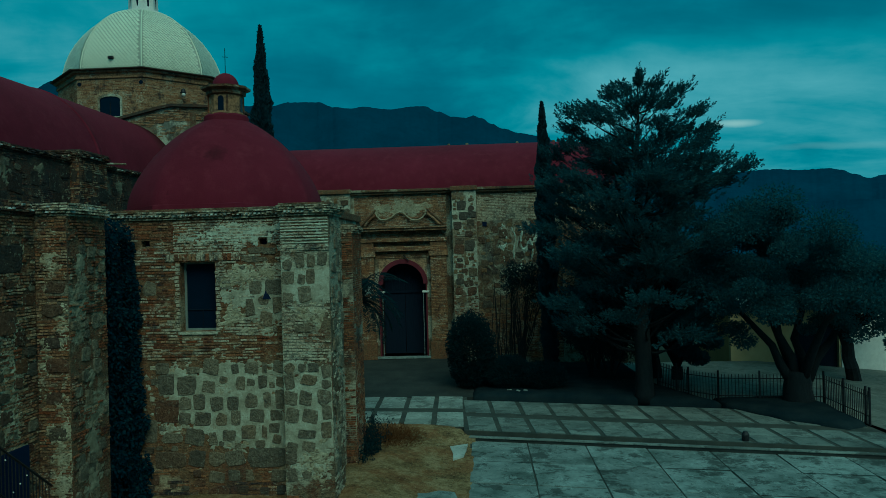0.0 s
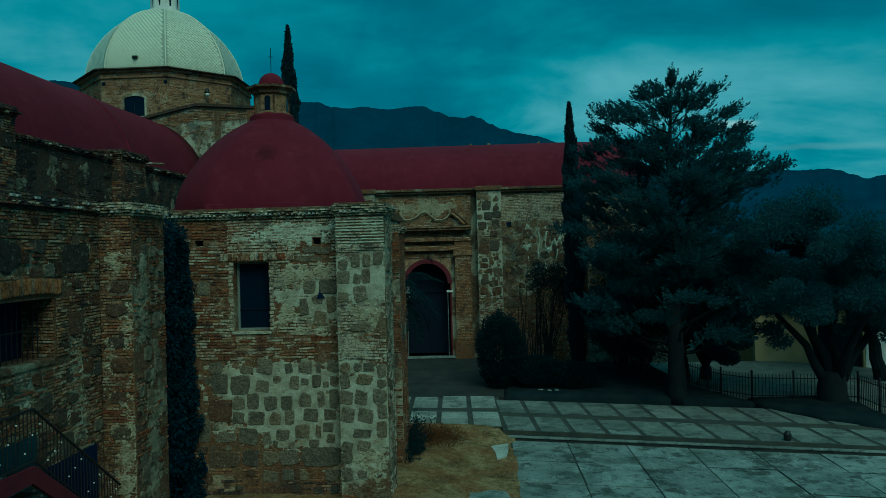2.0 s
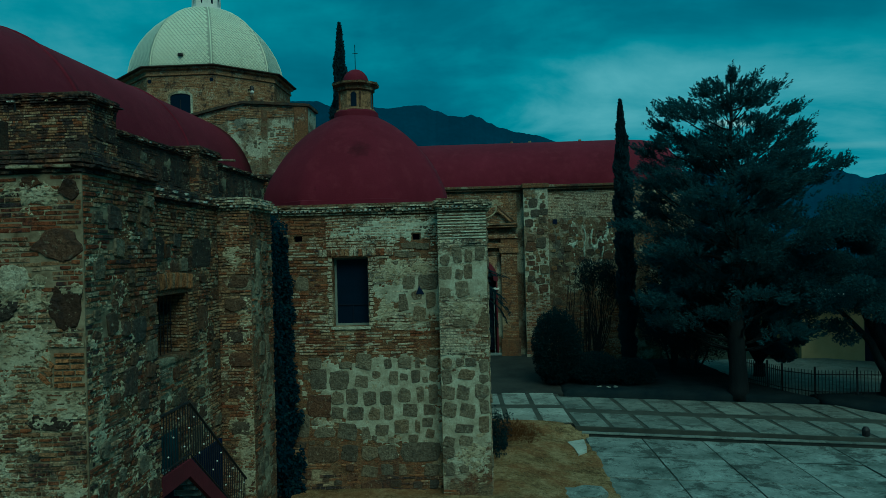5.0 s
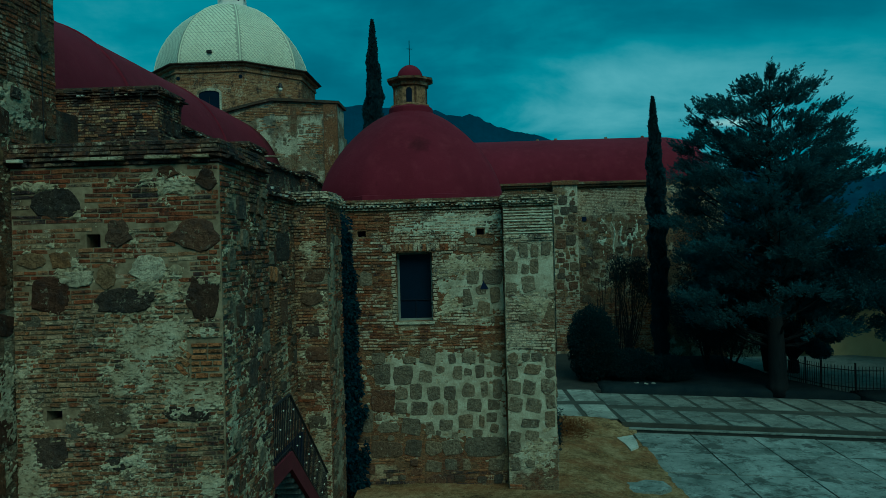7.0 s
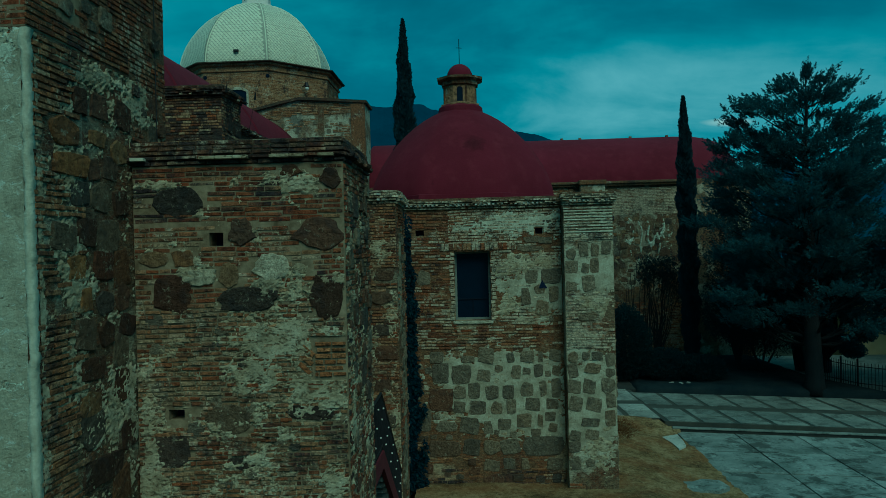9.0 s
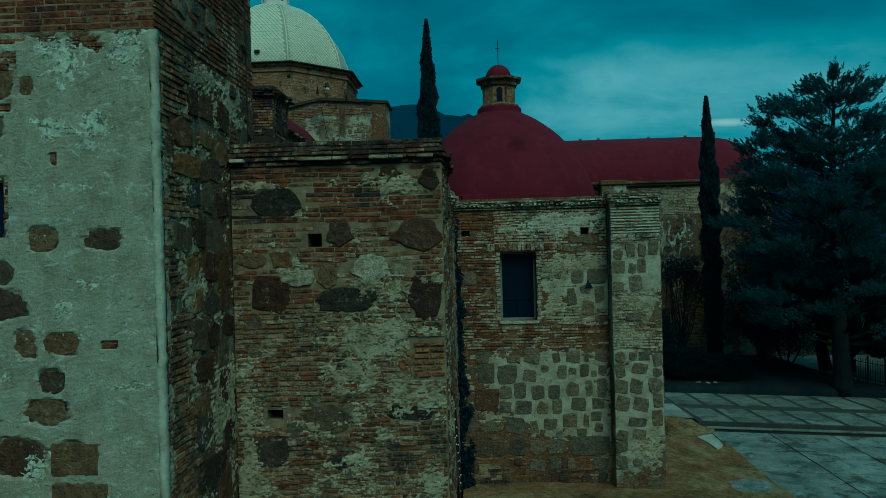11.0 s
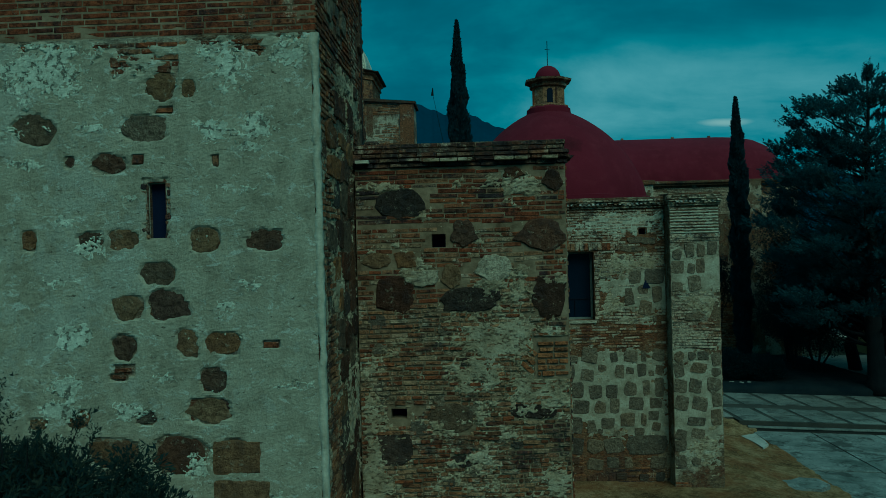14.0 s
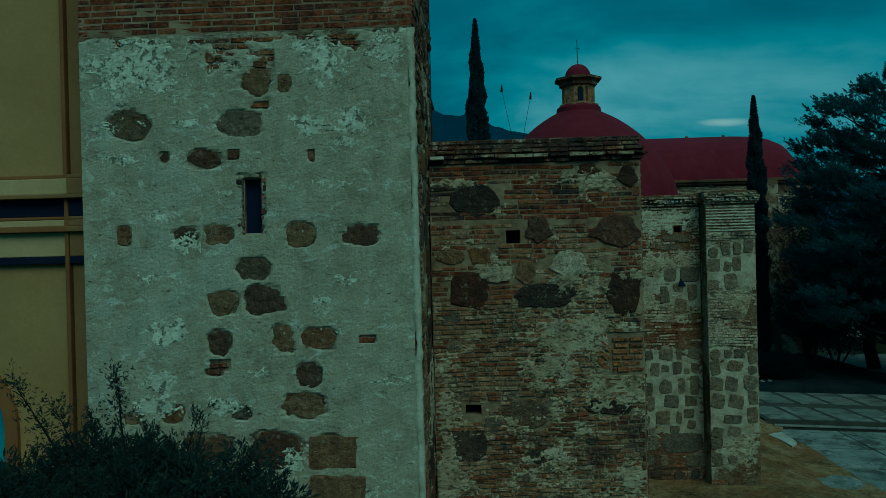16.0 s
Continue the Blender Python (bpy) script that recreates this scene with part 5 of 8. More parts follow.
    lime_skin(nw, n, 16.4, 30.0, 6.7, 8.4, bumps(*[(17 + k * 1.5, 7.5 + 0.3 * (k % 3), 0.4, 0.4, 0.62) for k in range(10)], floor=0.1), LIME_DULL, 0.06, 0.03, 12.0)
    dentils(nw, n, 16.4, 30.0, 8.62, 0.13, 0.16, 0.5)
    nav = []
    scatter_stones(nw, n, 16.5, 29.0, 6.8, 8.4, 26, (0.25, 0.6), STONE_BLACK, nav, 0.04)
    scatter_stones(nw, n, 16.5, 29.0, 6.8, 8.4, 16, (0.16, 0.4), STONE, nav, 0.04)
    for y0, y1, top, west in ((15.2, 16.45, 9.09, -15.4), (21.5, 23.1, 8.80, -13.3), (29.2, 31.0, 8.70, -13.3)):
        pier = part("pier", boxes((-12.25, -11.95, y0, y1, 6.3, top), (west, -12.25, y0, y1, 6.62 if y0 < 16 else 8.6, top)), RUBBLE_SOOT, u, "stepped brick pier")
        pf, ps = Face((0, y0, 0), X, -Y), Face((-11.95, 0, 0), Y, X)
        av = []
        if y0 > 20:
            stones(pier, pf, [(-12.12, 8.15, 0.2, 0.4)], STONE_BLACK, 0.04)
        scatter_stones(pier, ps, y0, y1, 6.9, top - 0.4, 4, (0.3, 0.5), STONE_BLACK, av, 0.05)
        for face, q0, q1 in ((pf, west, -11.95), (ps, y0, y1)):
            courses(pier, face, -12.25 if face is pf and y0 > 16 else q0, q1, 6.9, top - 0.14, (BRICK, BRICK_SOOTY, BRICK_RUBBLE), av if face is ps else (), patchy(1.0, -0.25, 0.4, y0), proud=0.018, ragged=0.25)
            brick_cornice(pier, face, q0, q1, top - 0.16, BRICK_SOOTY, (0.03, 0.08, 0.12, 0.10, 0.06), length=0.2)
            dentils(pier, face, q0, q1, top - 0.06, 0.13, share=0.35)
        part("pier_cap", boxes((west, -11.90, y0 - 0.05, y1 + 0.05, top, top + 0.13), bevel=0.03), RUBBLE_SOOT, u)
    part("spout", tube(bmesh.new(), (-12.15, 23.55, 8.74), (-11.53, 23.57, 8.70), 0.035, n=8), RUBBLE_PALE, u, "stone rain spout")


build_aisle()


def build_vault():
    """Long red barrel vault over the nave."""
    bm = bmesh.new()
    n, ys = 40, [8.8 + k * 1.5 for k in range(18)] + [35.8]
    rows = [[bm.verts.new((-18.0 + 3.4 * math.cos(math.pi * k / n), y, 8.62 + 3.8 * math.sin(math.pi * k / n) + 0.02 * noise.noise(Vector((k * 0.4, y * 0.5, 1))))) for k in range(n + 1)] for y in ys]
    for a, b in zip(rows, rows[1:]):
        for k in range(n):
            bm.faces.new((a[k], b[k], b[k + 1], a[k + 1]))
    bm.faces.new(rows[0])
    bm.faces.new(rows[-1][::-1])
    v = single("nave_vault", bm, ROOF, "long barrel vault coated in dark red, over the nave", "roof", smooth=True)
    for y in (12.6, 20.3, 28.0):
        bm = bmesh.new()
        pts = [(math.cos(math.pi * k / n), math.sin(math.pi * k / n)) for k in range(n + 1)]
        rings = [[bm.verts.new((-18.0 + (3.4 + d) * c, y + e, 8.62 + (3.8 + d) * s)) for c, s in pts] for d, e in ((0, -0.11), (0.05, -0.09), (0.05, 0.09), (0, 0.11))]
        for a, b in zip(rings, rings[1:]):
            for k in range(n):
                bm.faces.new((a[k], b[k], b[k + 1], a[k + 1]))
        part("rib", bm, ROOF, v, smooth=True)
    bm = boxes((-22.4, -21.3, 8.8, 35.8, -1.0, 8.7), (-21.3, -14.7, 35.2, 35.75, -1.0, 8.6))
    single("nave_far_wall", bm, RUBBLE_DARK, "far wall of the nave, rubble masonry", "wall", kind="structure")


build_vault()


# ---- crossing with the tiled dome ----
def build_crossing():
    cx, cy, R = -18.3, 40.0, 4.62
    t = thing("crossing_tower", (cx, cy, 0), "octagonal brick drum on whitewashed corner piers", "church drum")
    f = Face((0, 35.77, 0), X, -Y)
    bm = bmesh.new()
    pts = [(-23.4, 6.0), (-11.88, 6.0), (-11.88, 12.80), (-13.9, 12.98), (-15.1, 13.06), (-16.0, 12.90), (-18.1, 12.42), (-23.4, 12.15)]
    fr = [bm.verts.new((x, 35.77, z)) for x, z in pts]
    bk = [bm.verts.new((x, 37.6, z)) for x, z in pts]
    bm.faces.new(fr)
    bm.faces.new(bk[::-1])
    for k in range(len(pts)):
        bm.faces.new((fr[k], bk[k], bk[(k + 1) % len(pts)], fr[(k + 1) % len(pts)]))
    bmesh.ops.recalc_face_normals(bm, faces=bm.faces)
    pier = part("corner_pier", bm, RUBBLE_PALE, t, "whitewashed rubble pier with sloping coping")
    part("side_wall", boxes((-14.4, -12.9, 37.6, 44.4, 6.0, 12.3)), RUBBLE_DARK, t)
    bm = bmesh.new()
    ridge = [(-18.2, 12.38), (-16.0, 12.88), (-15.1, 13.05), (-13.9, 12.97), (-11.76, 12.79)]
    for (xa, za), (xb, zb) in zip(ridge, ridge[1:]):
        vs = [bm.verts.new((x, y, z + h)) for y in (35.60, 37.7) for x, z, h in ((xa, za, 0), (xb, zb, 0), (xb, zb, 0.13), (xa, za, 0.13))]
        for q in ((0, 1, 2, 3), (7, 6, 5, 4), (3, 2, 6, 7), (0, 4, 5, 1), (0, 3, 7, 4), (1, 5, 6, 2)):
            bm.faces.new([vs[i] for i in q])
    part("coping", bm, RUBBLE_SOOT, t, "thin dark coping that falls away to the west")
    part("pilaster_strip", boxes((-14.2, -13.9, 35.73, 35.766, 6.0, 12.8)), RUBBLE, t)
    part("pilaster_strip", boxes((-12.55, -11.86, 35.66, 35.766, 6.0, 12.78)), BRICK_TAN, t)
    courses(pier, f, -17.4, -11.9, 12.0, 13.0, BRICK_TAN, (), lambda u, v: 0.9 if v > 12.35 - max(0, (-15.1 - u)) * 0.2 and v < 12.97 - max(0, (-15.1 - u)) * 0.26 - max(0, u + 15.1) * 0.07 else 0, 0.08, 0.3, proud=0.03)
    av = []
    scatter_stones(pier, f, -16.4, -12.6, 9.2, 12.1, 60, (0.08, 0.2), STONE, av, 0.04)
    courses(pier, f, -16.6, -12.6, 9.0, 12.15, BRICK_TAN, av, patchy(0.9, 0.05, 0.3, 91), 0.08, 0.26, 0.02, 0.02, ragged=0.2)

    k8 = math.tau / 8
    a = R * math.cos(k8 / 2)
    drum = bmesh.new()
    lathe(drum, cx, cy, [(R - 0.22, 11.5), (R - 0.22, 14.72)], 8, k8 / 2)
    body = part("drum", drum, BRICK_TAN, t, "octagonal drum of weathered tan brick")
    eave = bmesh.new()
    lathe(eave, cx, cy, [(R - 0.22, 14.60), (R - 0.13, 14.62), (R - 0.12, 14.70), (R - 0.17, 14.72), (R - 0.16, 14.86), (R - 0.02, 14.90), (R + 0.0, 14.99)], 8, k8 / 2, False)
    part("eave_cornice", eave, BRICK_TAN, t, "moulded brick cornice")
    slab = bmesh.new()
    lathe(slab, cx, cy, [(R - 0.1, 14.985), (R + 0.16, 15.01), (R + 0.18, 15.06), (R - 0.30, 15.18)], 8, k8 / 2)
    part("eave_slab", slab, RUBBLE_SOOT, t, "thin dark eave")
    inner = (R - 0.22) * math.cos(k8 / 2)
    for s in range(-1, 3):
        ang = s * k8
        out = Vector((math.sin(ang), -math.cos(ang), 0))
        along = Vector((math.cos(ang), math.sin(ang), 0))
        face = Face(Vector((cx, cy, 0)) + out * inner, along, out)
        half = (R - 0.22) * math.sin(k8 / 2)
        gone = [(0.0, 13.2, 1.3, 1.4)] if s == 0 else []
        courses(body, face, -half, half, 12.0, 14.55, BRICK_TAN, gone, patchy(0.7, -0.30, 0.4, s + 50), 0.075, 0.34, 0.012, 0.014, 0.012)
        if s == 0:
            def arch(hw, foot, spring, rise):
                return [(-hw, foot)] + [(-hw * math.cos(q * math.pi / 10), spring + rise * math.sin(q * math.pi / 10)) for q in range(11)] + [(hw, foot)]
            o_pts, i_pts = arch(0.62, 12.60, 13.58, 0.26), arch(0.52, 12.70, 13.54, 0.17)
            bm = bmesh.new()
            rings = [[bm.verts.new(face.at(u, v, dd)) for u, v in pts] for pts, dd in ((o_pts, 0.0), (o_pts, 0.06), (i_pts, 0.06), (i_pts, 0.004))]
            for p, q in zip(rings, rings[1:]):
                for k in range(13):
                    bm.faces.new((p[k], p[(k + 1) % 13], q[(k + 1) % 13], q[k]))
            win = part("drum_window", bm, RUBBLE_PALE, t, "round-headed drum window with a pale surround")
            bm = bmesh.new()
            bm.faces.new([bm.verts.new(face.at(u, v, 0.014)) for u, v in i_pts])
            part("glass", bm, GLASS_DARK, win)
            part("window_bar", boxes((cx - 0.014, cx + 0.014, face.o.y - 0.04, face.o.y - 0.018, 12.4, 13.4)), IRON, win)
        for uu in ((-1.55, 1.6) if s == 0 else ()):
            p = face.at(uu, 14.36, 0.0)
            part("port", tube(bmesh.new(), p - out * 0.05, p + out * 0.035, 0.10, n=10), GLASS_DARK, t)
    lamp_face = Vector((math.sin(k8), -math.cos(k8), 0))
    c = Vector((cx, cy, 13.95)) + lamp_face * inner + Vector((math.cos(k8), math.sin(k8), 0)) * 0.2
    lamp = bmesh.new()
    bmesh.ops.create_uvsphere(lamp, u_segments=12, v_segments=8, radius=0.10, matrix=Matrix.Translation(c + lamp_face * 0.42 - Z * 0.06))
    lamp = part("floodlight", lamp, WHITE_PAINT, t, "small white floodlight on the drum")
    arm = tube(bmesh.new(), c + Z * 0.12, c + lamp_face * 0.38 + Z * 0.12, 0.03)
    tube(arm, c + lamp_face * 0.38 + Z * 0.24, c + lamp_face * 0.42 + Z * 0.02, 0.08, 0.13)
    part("lamp_bracket", arm, IRON, lamp, "dark iron bracket and hood")

    # dome: octagonal, of glazed tiles laid on the diagonal
    d = thing("tiled_dome", (cx, cy, 15.1), "octagonal dome of white glazed tiles with pale ribs", "dome")
    rb, h, z0 = 4.12, 4.10, 15.13
    cx -= 0.06

    def prof(q):
        return rb * math.cos(q) ** 1.10, z0 + h * math.sin(q) ** 1.10
    qs = [math.radians(a) for a in (0, 8, 16, 24, 32, 40, 48, 56, 64, 71, 78)]
    shell = bmesh.new()
    lathe(shell, cx, cy, [prof(q) for q in qs], 8, k8 / 2)
    part("shell", shell, DOME_JOINT, d)
    verts, faces = [], []
    for s in range(8):
        ang = s * k8
        out, along = np.array((math.sin(ang), -math.cos(ang), 0)), np.array((math.cos(ang), math.sin(ang), 0))
        base = np.array((cx, cy, 0.0))
        # rows of lozenges by arc length
        lens, acc = [0.0], 0.0
        fine = [math.radians(k * 0.5) for k in range(0, 157)]
        ps = [prof(q) for q in fine]
        for p, q in zip(ps, ps[1:]):
            acc += math.dist((p[0] * math.cos(k8 / 2), p[1]), (q[0] * math.cos(k8 / 2), q[1]))
            lens.append(acc)
        tile = 0.19
        row = 0
        sarc = tile / 2
        while sarc < acc - tile / 2:
            def spot(u, s_at):
                k = min(np.searchsorted(lens, s_at), len(ps) - 1)
                r, z = ps[k]
                nrm = out * math.cos(fine[k]) + np.array((0, 0, math.sin(fine[k])))
                return base + out * r * math.cos(k8 / 2) + along * u + np.array((0, 0, z)) + nrm * 0.022
            kk = min(np.searchsorted(lens, sarc), len(ps) - 1)
            half = ps[kk][0] * math.sin(k8 / 2) - 0.04
            u = -half + (tile / 2 if row % 2 else tile)
            while u < half - tile / 2:
                g = 0.43 * tile
                b0 = len(verts)
                verts += [spot(u, sarc - g), spot(u + g, sarc), spot(u, sarc + g), spot(u - g, sarc)]
                faces.append((b0, b0 + 1, b0 + 2, b0 + 3))
                u += tile
            sarc += tile / 2
            row += 1
    me = bpy.data.meshes.new("tiles")
    me.from_pydata([tuple(v) for v in verts], [], faces)
    part("tiles", me, DOME_TILE, d, "white glazed lozenge tiles", "stuff")
    for s in range(8):
        ang = (s + 0.5) * k8
        bm = bmesh.new()
        pts = [Vector((cx + math.sin(ang) * r, cy - math.cos(ang) * r, z)) for r, z in (prof(q) for q in qs)]
        limb(bm, pts, 0.034, 0.028, 6)
        part("rib", bm, DOME_TILE, d)
    part("hatch", boxes((cx - 0.10, cx + 0.14, cy - 3.93, cy - 3.70, 15.66, 15.78), bevel=0.02), IRON, d)
    top = bmesh.new()
    lathe(top, cx, cy, [(1.05, 18.95), (1.0, 19.12), (0.78, 19.17), (0.72, 20.6), (0.9, 20.65), (0.9, 20.8), (0.5, 21.3), (0.05, 21.6)], 8, k8 / 2)
    lan = part("lantern", top, WHITE_PAINT, d, "small white lantern")
    for s in range(8):
        ang = s * k8
        o = Vector((math.sin(ang), -math.cos(ang), 0))
        # Openings are solid tubes; their shade is in the dark colour.
        part("lantern_opening", tube(bmesh.new(), Vector((cx, cy, 19.35)) + o * 0.64, Vector((cx, cy, 20.3)) + o * 0.64, 0.09, n=6), GLASS_DARK, lan)


build_crossing()


# ---- side chapel with the red dome ----
def build_chapel():
    t = thing("side_chapel", (-6.9, 20, 0), "square chapel of brick and fieldstone set in pale mortar", "chapel")
    f, p, s = Face((0, 17.03, 0), X, -Y), Face((0, 16.6, 0), X, -Y), Face((-3.75, 0, 0), Y, X)
    win = (-7.11, 3.87, -6.26, 5.50)
    holes = [win, (-5.19, 5.88, -5.01, 6.02), (-8.01, 5.89, -7.81, 6.03)]
    wall = part("front_wall", pierced(bmesh.new(), f, -9.6, -4.53, -1.0, 6.55, 0.7, holes), RUBBLE_RED, t)
    pil = part("corner_pilaster", boxes((-4.58, -3.46, 16.6, 17.9, -1.0, 6.55)), RUBBLE, t)
    side = part("side_wall", boxes((-4.45, -3.75, 17.9, 22.0, -1.0, 6.55)), RUBBLE_PALE, t)
    rear = part("rear_pilaster", boxes((-3.75, -3.46, 19.6, 21.0, -1.0, 6.40)), RUBBLE, t)
    part("rear_wall", boxes((-9.8, -3.75, 22.0, 22.7, -1.0, 6.55)), RUBBLE_DARK, t)
    part("roof", boxes((-9.9, -3.76, 17.1, 22.6, 6.40, 6.62)), RUBBLE_DARK, t)
    # Near-black backs carry the shade of the two small holes.
    for h in holes[1:]:
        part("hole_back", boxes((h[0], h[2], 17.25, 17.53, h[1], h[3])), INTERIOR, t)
    wn = thing("chapel_window", (-6.64, 17.3, 3.9), "tall dark chapel window with a timber frame in brick jambs", "window")
    sash(wn, f, -7.11, 3.87, -6.26, 5.50, 0.05, 0.28, mat_simple("grey_painted_timber", (0.14, 0.17, 0.16), (0.22, 0.25, 0.22)), 1, 1)
    part("pane", boxes((-7.07, -6.30, 17.345, 17.352, 3.92, 5.46)), GLASS_DARK, wn)
    part("glazing_bar", boxes((-7.06, -6.31, 17.32, 17.344, 4.35, 4.375)), DOOR_WOOD, wn)
    part("glazing_bar", boxes((-6.695, -6.675, 17.32, 17.344, 3.92, 4.35)), DOOR_WOOD, wn)
    part("window_sill", boxes((-7.16, -6.22, 16.985, 17.30, 3.80, 3.868), bevel=0.012), RUBBLE_PALE, wn)
    # stones in rows, by height
    rows = []
    rows += [(-5.57, 5.28, 0.31, 0.23), (-5.30, 4.87, 0.28, 0.31), (-4.84, 4.88, 0.46, 0.33), (-5.44, 4.41, 0.23, 0.38), (-5.08, 4.14, 0.33, 0.38), (-4.80, 4.45, 0.23, 0.38),
             (-5.25, 5.75, 0.43, 0.15), (-4.97, 5.72, 0.31, 0.15), (-5.33, 5.53, 0.59, 0.13), (-4.86, 3.87, 0.10, 0.13), (-5.13, 4.58, 0.25, 0.22)]
    rows += [(-7.58, 3.01, 0.32, 0.25), (-6.85, 2.96, 0.32, 0.16), (-6.42, 3.03, 0.38, 0.38), (-5.84, 2.98, 0.19, 0.25), (-5.45, 2.99, 0.32, 0.28), (-5.14, 3.00, 0.12, 0.25), (-4.80, 3.01, 0.28, 0.28)]
    rows += [(-7.51, 2.64, 0.38, 0.46), (-7.00, 2.60, 0.44, 0.44), (-6.48, 2.56, 0.32, 0.29), (-5.72, 2.64, 0.22, 0.31), (-5.20, 2.66, 0.22, 0.31), (-4.79, 2.65, 0.18, 0.25)]
    rows += [(-7.06, 2.19, 0.29, 0.32), (-6.71, 2.22, 0.28, 0.35), (-6.30, 2.16, 0.32, 0.34), (-5.91, 2.17, 0.25, 0.31), (-5.48, 2.23, 0.29, 0.35), (-5.10, 2.24, 0.18, 0.37), (-4.79, 2.25, 0.22, 0.44)]
    rows += [(-7.07, 1.84, 0.29, 0.28), (-6.64, 1.82, 0.41, 0.34), (-6.20, 1.80, 0.26, 0.31), (-5.85, 1.83, 0.24, 0.35), (-5.35, 1.87, 0.35, 0.31), (-4.89, 1.89, 0.28, 0.25)]
    rows += [(-7.40, 1.38, 0.48, 0.26), (-6.40, 1.35, 0.22, 0.29), (-6.02, 1.42, 0.32, 0.25), (-5.55, 1.49, 0.34, 0.31), (-5.18, 1.50, 0.14, 0.31), (-4.94, 1.58, 0.25, 0.22), (-5.28, 1.21, 0.22, 0.18), (-4.89, 1.33, 0.22, 0.22)]
    rows += [(-6.33, 0.86, 0.38, 0.34), (-5.89, 0.89, 0.47, 0.38), (-6.34, 0.45, 0.38, 0.28), (-5.93, 0.48, 0.28, 0.25), (-5.55, 0.48, 0.19, 0.25), (-4.86, 0.47, 0.37, 0.28)]
    brown = [(-7.51, 2.01, 0.54, 0.51), (-7.44, 0.87, 0.70, 0.37), (-6.81, 0.87, 0.38, 0.38), (-6.29, 0.08, 0.47, 0.35)]
    pale = [(-5.10, 0.89, 0.88, 0.44), (-7.90, 1.54, 0.31, 0.50), (-7.85, 4.9, 0.3, 0.35), (-6.85, 1.38, 0.45, 0.40)]
    stones(wall, f, rows, STONE, 0.038, grow=1.10)
    stones(wall, f, brown, STONE_DARK, 0.035)
    stones(wall, f, pale, STONE, 0.025)
    gone = rows + brown + pale + [((h[0] + h[2]) / 2, (h[1] + h[3]) / 2, h[2] - h[0] + 0.04, h[3] - h[1] + 0.04) for h in holes]
    scatter_stones(wall, f, -8.05, -4.6, 1.05, 3.18, 9, (0.12, 0.22), STONE, gone, 0.03)
    scatter_stones(wall, f, -8.05, -4.6, 1.05, 3.18, 20, (0.07, 0.14), STONE_PALE, gone, 0.02)
    courses(wall, f, -9.2, -7.08, 3.2, 6.1, (BRICK, BRICK, BRICK_LIMED), gone, patchy(0.9, -0.7, 0.3, 61), 0.068, 0.33, 0.018, 0.020, 0.022, ragged=0.32)
    courses(wall, f, -6.2, -4.6, 3.75, 5.6, BRICK_LIMED, gone, patchy(0.9, -0.2, 0.3, 62), 0.068, 0.33, 0.018, 0.020, 0.022, ragged=0.32)
    courses(wall, f, -9.2, -4.6, 3.2, 3.75, (BRICK, BRICK_LIMED, BRICK_RUBBLE), gone, patchy(0.8, -0.25, 0.3, 63), 0.068, 0.33, 0.018, 0.020, 0.022, ragged=0.32)
    courses(wall, f, -9.2, -6.9, 6.05, 6.50, BRICK, gone, patchy(0.8, -0.4, 0.3, 64), 0.068, 0.33, 0.018, 0.020, 0.022, ragged=0.3)
    courses(wall, f, -7.25, -4.6, 5.6, 6.50, BRICK_LIMED, gone, patchy(0.8, -0.5, 0.3, 65), 0.068, 0.33, 0.018, 0.020, 0.022, ragged=0.3)
    courses(wall, f, -6.35, -6.0, 2.45, 2.72, BRICK_LIMED, gone, None, 0.055, 0.18, proud=0.02)
    courses(wall, f, -8.2, -4.6, -0.1, 1.1, BRICK_TAN, gone, patchy(1.0, -0.10, 0.3, 66), 0.068, 0.33, 0.018, 0.020, 0.022, ragged=0.32)
    scatter_stones(wall, f, -8.2, -4.6, 0.0, 1.2, 12, (0.12, 0.28), STONE_DARK, gone)
    courses(wall, f, -9.2, -4.6, -0.1, 0.42, BRICK_SOOTY, gone, patchy(1.0, -0.4, 0.3, 67), 0.07, 0.3, 0.018, 0.03, 0.02, ragged=0.35)
    for u in (-7.17, -6.20):
        for k in range(17):
            piece(wall, "brick", BRICK_LIMED, f.matrix(u + rng.uniform(-0.02, 0.02), 3.92 + k * 0.095, 0.10, 0.075, 0.03, 0, -0.004))
    prow = [(-4.14, 5.48, 0.21, 0.32), (-3.88, 5.48, 0.17, 0.29), (-3.62, 5.52, 0.22, 0.30), (-4.42, 5.39, 0.23, 0.27), (-4.42, 5.09, 0.28, 0.29), (-4.11, 5.06, 0.20, 0.25),
            (-3.90, 5.11, 0.19, 0.33), (-4.05, 4.71, 0.30, 0.37), (-4.43, 4.66, 0.24, 0.22), (-4.08, 3.93, 0.37, 0.13)]
    prow += [(-4.43, 3.03, 0.24, 0.27), (-4.14, 3.04, 0.18, 0.19), (-3.88, 3.05, 0.24, 0.18), (-3.60, 2.95, 0.21, 0.30), (-4.44, 2.73, 0.24, 0.37), (-4.00, 2.77, 0.40, 0.25),
             (-3.60, 2.65, 0.21, 0.21), (-4.42, 2.36, 0.31, 0.33), (-4.08, 2.36, 0.29, 0.34), (-3.65, 2.35, 0.31, 0.37)]
    prow += [(-4.40, 1.97, 0.34, 0.37), (-3.99, 1.93, 0.36, 0.33), (-3.60, 2.02, 0.22, 0.31), (-4.07, 1.54, 0.42, 0.20), (-3.62, 1.62, 0.22, 0.36), (-4.43, 1.24, 0.28, 0.25),
             (-4.04, 1.26, 0.31, 0.24), (-4.44, 0.98, 0.26, 0.25), (-4.44, 0.60, 0.25, 0.31), (-4.10, 0.62, 0.22, 0.18)]
